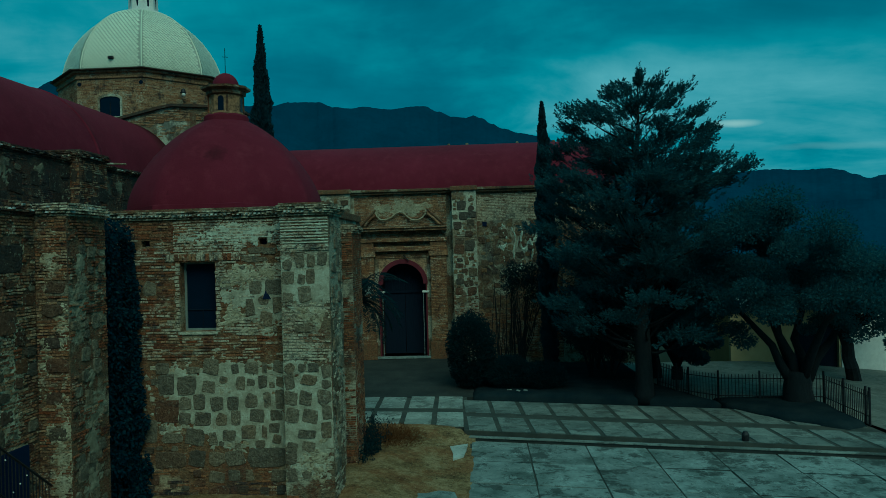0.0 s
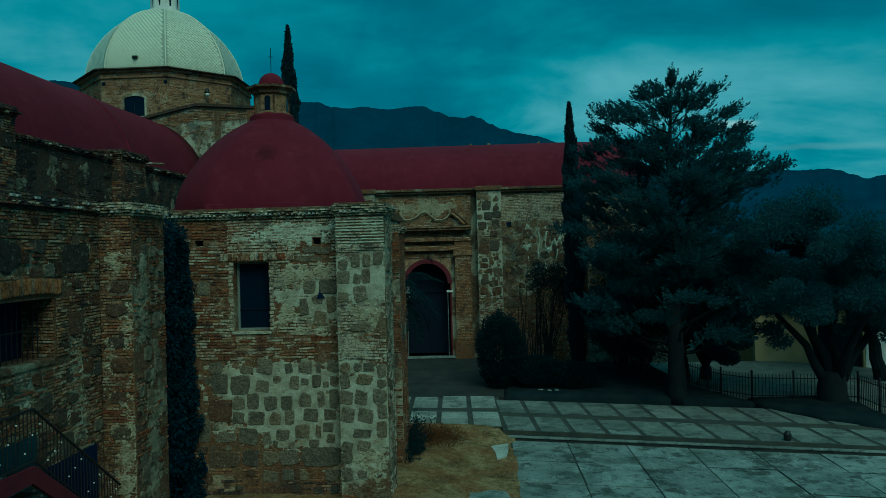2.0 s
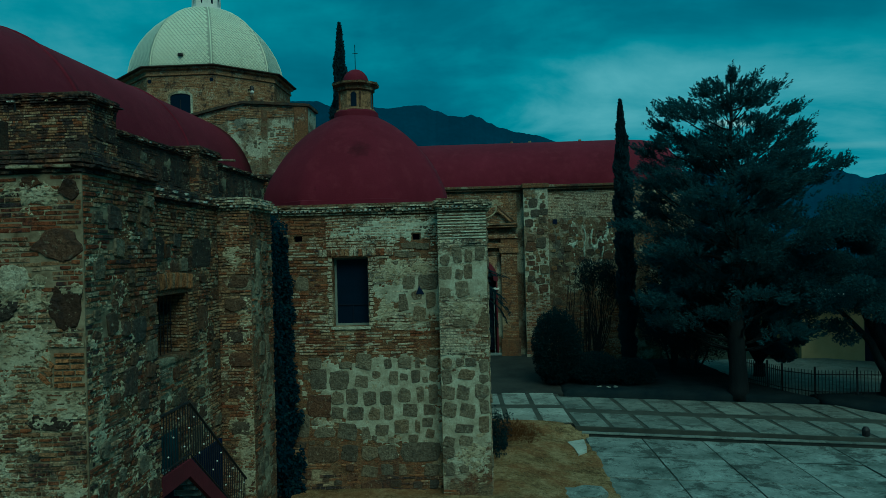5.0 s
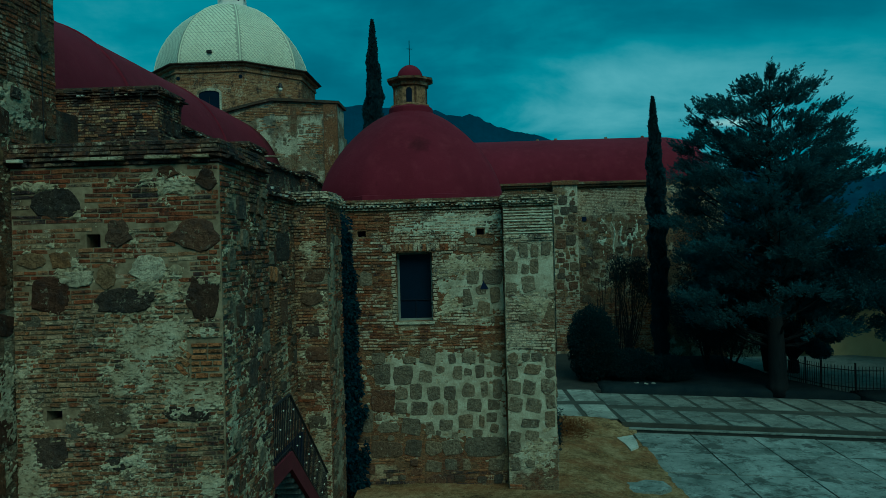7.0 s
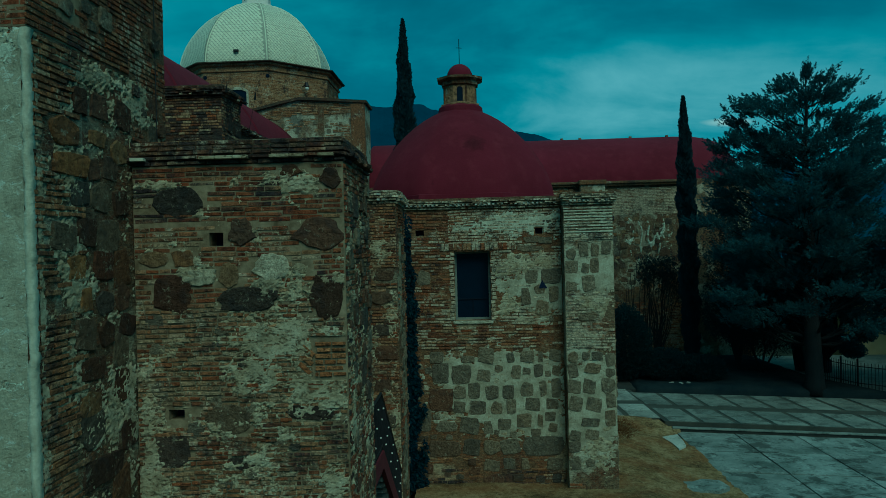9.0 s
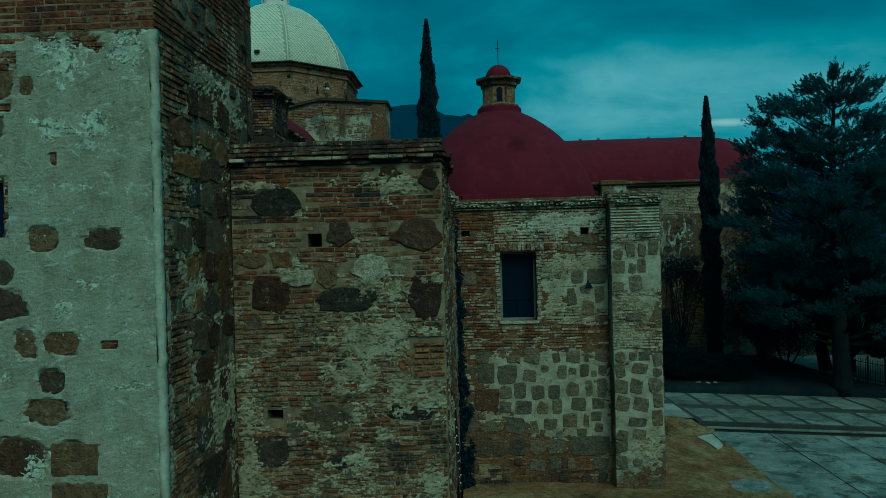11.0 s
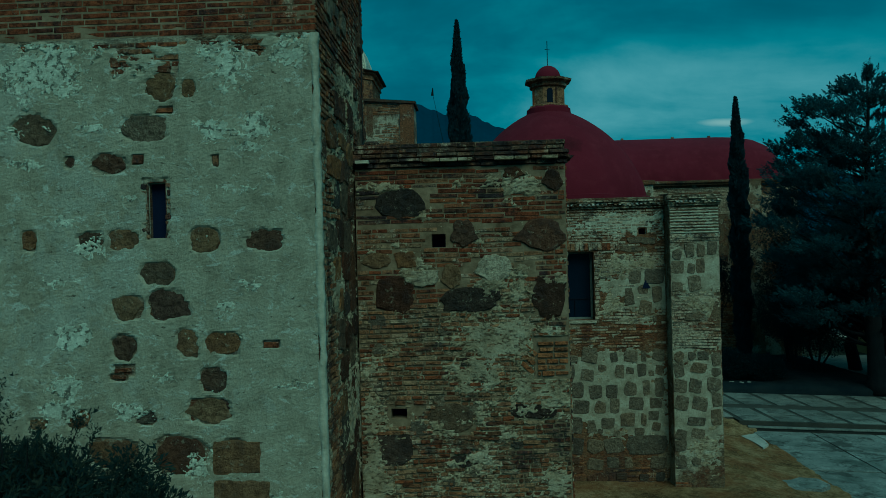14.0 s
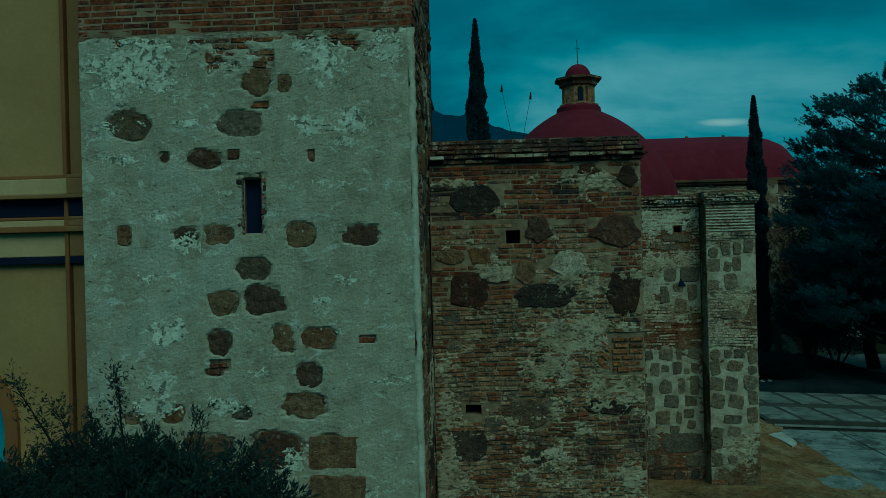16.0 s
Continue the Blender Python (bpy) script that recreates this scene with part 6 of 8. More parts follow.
    stones(pil, p, prow, STONE, 0.038, grow=1.10)
    gone = list(prow)
    courses(pil, p, -4.58, -3.47, 3.2, 4.6, BRICK_LIMED, gone, patchy(1.0, -0.30, 0.3, 71), 0.068, 0.33, 0.018, 0.020, 0.022, ragged=0.32)
    courses(pil, p, -4.58, -3.47, 5.65, 6.5, BRICK_LIMED, gone, patchy(1.0, -0.5, 0.3, 72), 0.068, 0.33, 0.018, 0.020, 0.022, ragged=0.3)
    courses(pil, p, -4.58, -3.47, 0.0, 0.6, BRICK, gone, patchy(1.0, 0.1, 0.3, 73), 0.068, 0.33, 0.018, 0.020, 0.022, ragged=0.3)
    ps = Face((-3.46, 0, 0), Y, X)
    av = []
    scatter_stones(pil, ps, 16.62, 17.88, 0.0, 6.3, 26, (0.16, 0.36), STONE, av)
    courses(pil, ps, 16.62, 17.88, 0.0, 6.5, BRICK_LIMED, av, patchy(1.0, 0.0, 0.4, 74), proud=0.022, ragged=0.2)
    av = []
    scatter_stones(side, s, 17.9, 19.6, 0.0, 6.3, 30, (0.16, 0.36), STONE, av)
    courses(side, s, 17.9, 19.6, 0.0, 6.5, BRICK_LIMED, av, patchy(1.0, 0.0, 0.4, 75), proud=0.022, ragged=0.2)
    for face, a, b in ((Face((0, 19.6, 0), X, -Y), -3.75, -3.46), (ps, 19.6, 21.0)):
        courses(rear, face, a, b, 0.0, 6.3, BRICK, (), patchy(1.0, -0.2, 0.4, 76), proud=0.022, ragged=0.2)
        brick_cornice(rear, face, a, b, 6.15, BRICK_LIMED, (0.03, 0.06, 0.09, 0.06), 0.18)
    # pale mortar round the stones, and the smooth render beside the window
    lime_skin(wall, f, -8.1, -4.6, 0.5, 3.6, bumps((-6.0, 2.25, 1.5, 0.95, 1.25), (-5.2, 1.5, 0.9, 0.55, 1.15), (-7.3, 2.6, 0.5, 0.5, 0.8), floor=0.10), MORTAR, 0.03, 0.010, 41.0, holes)
    lime_skin(wall, f, -6.2, -4.6, 3.6, 5.7, bumps((-5.1, 4.6, 0.75, 0.7, 1.1), (-5.9, 4.9, 0.3, 0.5, 0.6), (-5.4, 3.85, 0.8, 0.22, 0.5), floor=0.10), MORTAR, 0.03, 0.010, 42.0, holes, crumble=0.2)
    lime_skin(wall, f, -7.6, -4.6, 5.6, 6.5, bumps((-5.6, 6.12, 1.2, 0.28, 1.1), (-6.9, 6.1, 0.5, 0.2, 0.6), floor=0.05), LIME_PALE, 0.03, 0.016, 43.0, holes, crumble=0.25)
    lime_skin(pil, p, -4.57, -3.47, 0.5, 6.4, bumps((-4.0, 2.0, 0.9, 1.2, 1.2), (-4.0, 5.0, 0.9, 0.55, 1.15), floor=0.15), MORTAR, 0.03, 0.010, 44.0, crumble=0.2)
    lime_skin(pil, p, -4.57, -3.47, 5.72, 6.46, lambda u, v: 0.62 + 0.5 * math.sin(v * 92) if v > 5.84 else 0.35, LIME_PALE, 0.02, 0.026, 46.0, crumble=0.2)
    brick_cornice(pil, p, -4.57, -3.47, 5.70, BRICK_LIMED, (0.03, 0.05), 0.3, 0.055)
    for k in range(17):                                     # soldier course over the window
        piece(wall, "brick", BRICK if k in (2, 3, 4, 5, 6, 9, 13, 14) else BRICK_LIMED, f.matrix(-7.38 + k * 0.105, 5.61, 0.088, 0.17, 0.04, rng.uniform(-0.04, 0.04), -0.004))
    # Hole drawn as a proud wedge, its shade painted near-black.
    bm = bmesh.new()
    vs = [bm.verts.new((x, y, z)) for y in (17.0, 17.028) for x, z in ((-5.14, 4.60), (-4.94, 4.60), (-5.06, 4.80))]
    for q in ((0, 1, 2), (0, 3, 4, 1), (1, 4, 5, 2), (2, 5, 3, 0)):
        bm.faces.new([vs[i] for i in q])
    part("putlog_hole", bm, INTERIOR, t, "three-cornered hole drawn as a near-black wedge")
    lime_skin(wall, f, -8.2, -4.6, 3.7, 6.1, bumps((-5.6, 5.1, 0.6, 0.25, 0.75), (-5.0, 5.2, 0.3, 0.2, 0.8), (-5.9, 4.1, 0.3, 0.3, 0.7), (-5.5, 3.9, 0.6, 0.1, 0.6)), LIME, 0.04, 0.020, 14.0, holes)
    lime_skin(pil, p, -4.57, -3.47, 0.2, 6.4, bumps((-4.0, 4.25, 0.4, 0.25, 0.8), (-3.95, 0.9, 0.35, 0.3, 0.9), (-3.7, 1.35, 0.2, 0.2, 0.7), (-3.9, 3.5, 0.4, 0.1, 0.6)), LIME, 0.04, 0.022, 15.0)
    # corbelled cornice with a dentil course
    lip = part("cornice", boxes((-9.6, -4.6, 16.98, 17.4, 6.55, 6.76), (-4.6, -3.42, 16.56, 17.9, 6.55, 6.80), (-4.4, -3.70, 17.9, 22.6, 6.55, 6.74), bevel=0.012), RUBBLE_DARK, t, "sooty brick cornice with pale dentils")
    brick_cornice(lip, f, -9.4, -4.6, 6.50, BRICK_LIMED, (0.05, 0.09, 0.12, 0.14), 0.2, 0.052)
    brick_cornice(lip, p, -4.58, -3.46, 6.50, BRICK_LIMED, (0.05, 0.09, 0.12, 0.15, 0.12), 0.2, 0.052)
    brick_cornice(lip, ps, 16.6, 17.9, 6.50, BRICK_LIMED, (0.05, 0.09, 0.12, 0.15, 0.12), 0.2, 0.052)
    u = -9.3
    while u < -3.5:
        face = p if u > -4.58 else f
        piece(lip, "brick", BRICK_LIMED if rng.random() < 0.3 else TILE_PALE, face.matrix(u, 6.60, 0.055, 0.045, 0.15, 0, 0.0))
        u += rng.choice((0.1, 0.1, 0.1, 0.22))

    # red dome, eight soft facets, with its lantern
    cx, cy, k8 = -6.92, 20.0, math.tau / 8
    d = thing("red_dome", (cx, cy, 6.7), "octagonal chapel dome coated in dark red with a brick lantern", "dome")
    bm = bmesh.new()
    n = 64
    rings = []
    for q in [math.radians(a) for a in range(0, 86, 5)]:
        rr, hh = 2.52 * math.cos(q) ** 1.25, 2.58 * math.sin(q) ** 1.25
        ring = []
        for k in range(n):
            a = k * math.tau / n
            m = (a + k8 / 2) % k8 - k8 / 2
            octa = math.cos(k8 / 2) / math.cos(m)
            blend = 0.6 * math.cos(q)
            r = rr * (1 - blend + blend * octa * 1.05)
            ring.append(bm.verts.new((cx + r * math.sin(a), cy - r * math.cos(a), 6.88 + hh + 0.015 * noise.noise(Vector((k * 0.3, q * 4, 2))))))
        rings.append(ring)
    for a, b in zip(rings, rings[1:]):
        for k in range(n):
            bm.faces.new((a[k], a[(k + 1) % n], b[(k + 1) % n], b[k]))
    bm.faces.new(rings[-1])
    part("shell", bm, ROOF_STAINED, d, smooth=True)
    part("dome_base", lathe(bmesh.new(), cx, cy, [(2.70, 6.60), (2.68, 6.90), (2.45, 6.95)], 8, k8 / 2), ROOF, d)
    lan = bmesh.new()
    lathe(lan, cx, cy, [(0.56, 9.30), (0.56, 9.50), (0.46, 9.54), (0.46, 10.02)], 8, k8 / 2)
    body = part("lantern", lan, BRICK_TAN, d, "brick lantern with arched openings")
    part("lantern_base", lathe(bmesh.new(), cx, cy, [(0.62, 9.25), (0.60, 9.42), (0.50, 9.50)], 24), ROOF, d)
    crown = bmesh.new()
    lathe(crown, cx, cy, [(0.46, 10.00), (0.53, 10.03), (0.54, 10.12), (0.66, 10.17), (0.67, 10.23), (0.36, 10.29)], 8, k8 / 2)
    part("lantern_cornice", crown, RUBBLE_DARK, d)
    part("lantern_cap", lathe(bmesh.new(), cx, cy, [(0.36 * math.cos(q), 10.26 + 0.39 * math.sin(q)) for q in [math.radians(a) for a in range(0, 90, 10)]], 24), ROOF, d, smooth=True)
    for k in range(0, 8, 2):
        a = k * k8
        o, al = Vector((math.sin(a), -math.cos(a), 0)), Vector((math.cos(a), math.sin(a), 0))
        c = Vector((cx, cy, 0)) + o * (0.46 * math.cos(k8 / 2) + 0.004)
        bm = bmesh.new()
        pts = [(-0.08, 9.56)] + [(0.08 * math.cos(math.pi - q * math.pi / 6), 9.88 + 0.08 * math.sin(q * math.pi / 6)) for q in range(7)] + [(0.08, 9.56)]
        vs = [bm.verts.new(c + al * x + Z * z) for x, z in pts]
        bk = [bm.verts.new(c + al * x + Z * z - o * 0.03) for x, z in pts]
        bm.faces.new(vs)
        for i in range(len(pts)):
            bm.faces.new((vs[i], bk[i], bk[(i + 1) % len(pts)], vs[(i + 1) % len(pts)]))
        # Each opening is a closed panel with its shade painted dark.
        part("opening", bm, GLASS_DARK, body)
        part("corner_strip", tube(bmesh.new(), Vector((cx, cy, 9.54)) + (o + al * math.tan(k8 / 2)).normalized() * 0.455, Vector((cx, cy, 10.0)) + (o + al * math.tan(k8 / 2)).normalized() * 0.455, 0.035, n=6), BRICK, body)
    cross = tube(bmesh.new(), (cx, cy, 10.62), (cx, cy, 11.34), 0.011, n=6)
    tube(cross, (cx - 0.07, cy - 0.03, 11.10), (cx + 0.07, cy + 0.03, 11.10), 0.008, n=6)
    part("cross", cross, IRON, d, "thin iron cross")


build_chapel()


# ---- far wing with the side portal ----
def build_wing():
    t = thing("transept_wing", (-3, 40, 0), "long church wing of patched brick and stone with an arched portal", "church wing")
    f = Face((0, 36.6, 0), X, -Y)
    bm = bmesh.new()
    pierced(bm, f, -11.8, 7.0, -1.0, 8.45, 1.1, [(-5.15, 0.40, -2.75, 5.25)])
    wall = part("wall", bm, RUBBLE, t)
    # arched head: ring of red painted brick and brick spandrel
    cxd, r = -3.95, 1.2
    bm = bmesh.new()
    n = 18
    top = 5.26
    zc = 3.98
    pts = [(cxd + r * math.cos(math.pi * k / n), zc + r * math.sin(math.pi * k / n)) for k in range(n + 1)]
    for k in range(n):
        (xa, za), (xb, zb) = pts[k], pts[k + 1]
        q = [bm.verts.new((x, y, z)) for y in (36.62, 37.68) for x, z in ((xa, za), (xb, zb), (xb, top), (xa, top))]
        for g in ((0, 1, 2, 3), (7, 6, 5, 4), (0, 4, 5, 1)):
            bm.faces.new([q[i] for i in g])
    bmesh.ops.remove_doubles(bm, verts=bm.verts, dist=0.001)
    part("arch_spandrel", bm, BRICK_TAN, t)
    bm = bmesh.new()
    for k in range(n):
        a, b = math.pi * k / n, math.pi * (k + 1) / n
        v = [bm.verts.new((cxd + rr * math.cos(q), y, zc + rr * math.sin(q))) for y in (36.54, 37.0) for q in (a, b) for rr in (1.02, 1.24)]
        for g in ((0, 1, 3, 2), (4, 6, 7, 5), (0, 2, 6, 4), (1, 5, 7, 3)):
            bm.faces.new([v[i] for i in g])
    box(bm, -2.82, -2.75, 36.55, 37.0, 0.4, 3.98)
    box(bm, -5.15, -5.08, 36.55, 37.0, 0.4, 3.98)
    part("arch_ring", bm, RED_PAINT, t, "dark red painted arch")
    for x in (-3.0, -5.22):
        part("impost", boxes((x, x + 0.32, 36.48, 37.0, 3.54, 3.63), bevel=0.02), WHITE_PAINT, t)
        part("down_pipe", tube(bmesh.new(), (x + 0.16 + (0.10 if x < -4 else -0.10), 36.46, 0.42), (x + 0.16 + (0.10 if x < -4 else -0.10), 36.46, 3.54), 0.018, n=6), CONCRETE, t, "thin pale pipe beside the door")
    dr = thing("portal_door", (cxd, 37.5, 0.4), "tall dark wooden double door in the arched portal", "door")
    part("leaf", boxes((-5.0, -3.96, 37.45, 37.53, 0.42, 5.2), bevel=0.01), DOOR_WOOD, dr)
    part("leaf", boxes((-3.94, -2.9, 37.45, 37.53, 0.42, 5.2), bevel=0.01), DOOR_WOOD, dr)
    part("transom", boxes((-4.95, -2.95, 37.38, 37.449, 3.5, 3.62)), DOOR_WOOD, dr)
    for x in (-4.6, -4.25, -3.65, -3.3):
        part("mullion", boxes((x - 0.03, x + 0.03, 37.40, 37.449, 3.62, 4.9)), DOOR_WOOD, dr)
    part("threshold", boxes((-5.3, -2.6, 36.3, 37.5, 0.30, 0.40), bevel=0.02), CONCRETE, dr)
    # portal: brick pilasters, entablature, broken pediment with scrolls
    for x0, x1 in ((-6.25, -5.35), (-2.55, -1.75)):
        pl = part("portal_pilaster", boxes((x0, x1, 36.36, 36.597, 0.2, 6.05)), RUBBLE_RED, t)
        courses(pl, Face((0, 36.36, 0), X, -Y), x0, x1, 1.2, 5.9, BRICK_TAN, (), patchy(0.8, -0.3, 0.4, x0), 0.075, 0.30, 0.014, 0.02)
        part("pilaster_base", boxes((x0 - 0.08, x1 + 0.08, 36.28, 36.597, 0.2, 1.1), bevel=0.03), RUBBLE_RED, t)
        part("capital", boxes((x0 - 0.07, x1 + 0.07, 36.28, 36.597, 5.35, 5.6), bevel=0.03), BRICK_TAN, t)
    for z0, z1, d in ((5.62, 5.85, 0.26), (6.08, 6.26, 0.30), (6.62, 6.74, 0.42), (6.74, 6.82, 0.50)):
        ent = part("entablature", boxes((-6.3, -1.7, 36.6 - d, 36.597, z0, z1), bevel=0.02), RUBBLE_RED, t)
        courses(ent, Face((0, 36.6 - d, 0), X, -Y), -6.3, -1.7, z0, z1 + 0.01, BRICK_TAN, (), None, 0.06, 0.28, 0.012, 0.012, ragged=0.25)
    for sgn, outer, peak in ((-1, -6.0, -5.22), (1, -1.82, -2.66)):
        for k, d in enumerate((0.0, 0.17)):
            bm = bmesh.new()
            limb(bm, [Vector((outer - sgn * d * 1.3, 36.42, 6.90)), Vector(((outer + peak) / 2 - sgn * d * 0.5, 36.42, 7.28 - d * 0.5)), Vector((peak, 36.42, 7.68 - d * 1.3))], 0.055, 0.055, 6)
            part("pediment_rake", bm, BRICK_TAN if k else RUBBLE_DARK, t)
    bm = bmesh.new()
    limb(bm, [Vector((x, 36.46, z)) for x, z in ((-5.26, 7.66), (-5.16, 7.38), (-4.98, 7.20), (-4.70, 7.18), (-4.40, 7.32), (-4.20, 7.50), (-4.0, 7.58), (-3.82, 7.50), (-3.64, 7.30), (-3.42, 7.15), (-3.12, 7.13), (-2.88, 7.26), (-2.74, 7.46), (-2.70, 7.66))], 0.045, 0.045, 6)
    part("scroll_moulding", bm, LIME, t, "pale curling moulding of the broken pediment", smooth=True)
    part("bracket", tube(bmesh.new(), (-3.9, 36.5, 5.42), (-3.62, 36.42, 5.12), 0.03, n=6), IRON, t)
    courses(wall, f, -6.3, -1.7, 6.85, 8.4, BRICK_TAN, (), patchy(0.5, -0.3, 0.3, 81), 0.075, 0.28, 0.014, 0.018)
    lime_skin(wall, f, -6.2, -1.8, 6.85, 8.4, bumps((-3.6, 7.8, 0.8, 0.45, 1.0), (-4.8, 7.7, 0.7, 0.4, 0.9), (-2.6, 7.9, 0.3, 0.3, 0.8)), LIME, 0.05, 0.03, 16.0, crumble=0.2)
    courses(wall, f, -5.3, -2.6, 5.27, 6.62, BRICK_TAN, (), patchy(0.5, -0.5, 0.3, 82), 0.075, 0.28, 0.014, 0.02)
    gone = []
    for x0, x1, d in ((-1.40, -0.22, 0.65), (-8.05, -6.45, 0.45)):
        pp = Face((0, 36.6 - d, 0), X, -Y)
        pl = part("buttress_pilaster", boxes((x0, x1, 36.6 - d, 36.597, -1.0, 8.55)), RUBBLE_PALE, t)
        av = []
        scatter_stones(pl, pp, x0, x1, 3.3, 8.2, 22, (0.26, 0.50), STONE_DARK, av, 0.05)
        scatter_stones(pl, pp, x0, x1, 3.0, 8.3, 40, (0.10, 0.22), STONE_TAN, av, 0.05)
        courses(pl, pp, x0, x1, 0.4, 3.4, (BRICK_TAN, BRICK, BRICK_LIMED), av, patchy(0.8, -0.7, 0.3, x0 + 7), 0.075, 0.26, 0.014, 0.02, ragged=0.2)
        courses(pl, pp, x0, x1, 3.4, 8.4, BRICK_LIMED, av, patchy(0.8, 0.1, 0.3, x0 + 7), 0.075, 0.26, 0.014, 0.02, ragged=0.2)
        part("pilaster_cap", boxes((x0 - 0.07, x1 + 0.07, 36.5 - d, 36.597, 8.50, 8.72), bevel=0.03), RUBBLE_RED, t)
    for x0 in (3.9,):
        part("buttress_pilaster", boxes((x0, x0 + 1.1, 36.0, 36.597, -1.0, 8.55)), RUBBLE, t)
    scatter_stones(wall, f, -0.2, 4.2, 2.6, 6.9, 34, (0.24, 0.48), STONE_DARK, gone, 0.05)
    scatter_stones(wall, f, -0.2, 4.2, 2.4, 7.0, 70, (0.10, 0.24), STONE_TAN, gone, 0.05)
    courses(wall, f, -0.2, 4.2, 0.2, 2.7, (BRICK_TAN, BRICK, BRICK_RUBBLE), gone, patchy(0.6, -0.6, 0.3, 84), 0.075, 0.28, 0.014, 0.02, ragged=0.3)

    def ridges(u, v, k):
        """Thin upright veins."""
        return 1 - 4.2 * abs(noise.noise(Vector((u * 2.6 + 0.5 * noise.noise(Vector((u, v * 1.5, k))), v * 0.85, k))))
    lime_skin(wall, f, -0.15, 4.6, 1.5, 7.0, lambda u, v: 0.05 + 0.62 * max(0, ridges(u, v, 2.0)) * math.exp(-((v - 4.9) / 2.2) ** 4), LIME_DULL, 0.035, 0.04, 17.0, crumble=0.1)
    # white lime that has run down the wall in drips
    lime_skin(wall, f, 0.3, 3.5, 3.4, 7.0, lambda u, v: (0.15 + 0.95 * max(0, ridges(u, v, 7.0))) * math.exp(-((u - 2.0) / 1.15) ** 4 - ((v - 6.0 - 0.25 * math.sin(u * 2.5)) / (0.95 if v > 6 else 1.3)) ** 4), WHITEWASH, 0.03, 0.045, 27.0, crumble=0.06)
    # Socket drawn as a proud block with its shade in the colour.
    part("wall_socket", boxes((0.06, 0.28, 36.56, 36.6, 6.74, 6.96)), INTERIOR, t, "socket hole drawn as a near-black block")
    courses(wall, f, -0.2, 6.8, 7.0, 8.4, BRICK_LIMED, gone, patchy(0.5, -0.35, 0.3, 83), 0.075, 0.30, 0.014, 0.02)
    part("cornice", boxes((-11.8, 7.05, 36.42, 36.9, 8.45, 8.56), (-11.8, 7.1, 36.32, 36.9, 8.56, 8.68), bevel=0.02), RUBBLE_DARK, t)
    part("end_wall", boxes((6.2, 7.0, 37.7, 45.0, -1.0, 8.6)), RUBBLE_DARK, t)
    part("vestibule", boxes((-5.4, -2.5, 37.72, 37.8, 0.0, 5.4)), DARK_WOOD, t)
    # red barrel roof with a rounded end
    bm = bmesh.new()
    n, rows = 32, []
    xs = [(-12.0, 1.0), (-6.0, 1.0), (0.0, 1.0), (4.2, 1.0), (5.2, 0.985), (5.9, 0.94), (6.4, 0.86), (6.75, 0.72), (6.95, 0.5), (7.0, 0.15)]
    for x, k in xs:
        rows.append([bm.verts.new((x, 41.0 - 4.25 * math.cos(math.pi * j / n) * (0.4 + 0.6 * k), 8.6 + 2.76 * k * math.sin(math.pi * j / n))) for j in range(n + 1)])
    for a, b in zip(rows, rows[1:]):
        for j in range(n):
            bm.faces.new((a[j], b[j], b[j + 1], a[j + 1]))
    roof = single("wing_vault", bm, ROOF, "red coated barrel vault over the church wing", "roof", smooth=True)
    for x in (-1.67, -0.67, 2.09, 4.09):
        part("vent_stub", tube(bmesh.new(), (x, 40.9, 11.25), (x, 40.9, 11.49), 0.10, 0.08), RUBBLE_DARK, roof)


build_wing()

# ---- ground, plaza and distance ----
def soil_height(x, y):
    """The bare earth lies level by the chapel and falls to the slabs."""
    f = min(1, max(0, (x + 3.3) / 2.6))
    return 0.02 - 0.34 * f * f * (3 - 2 * f) * min(1, max(0.35, (24.0 - y) / 1.4)) + 0.05 * noise.noise(Vector((x * 0.8, y * 0.8, 0))) + 0.02 * noise.noise(Vector((x * 4, y * 4, 1)))


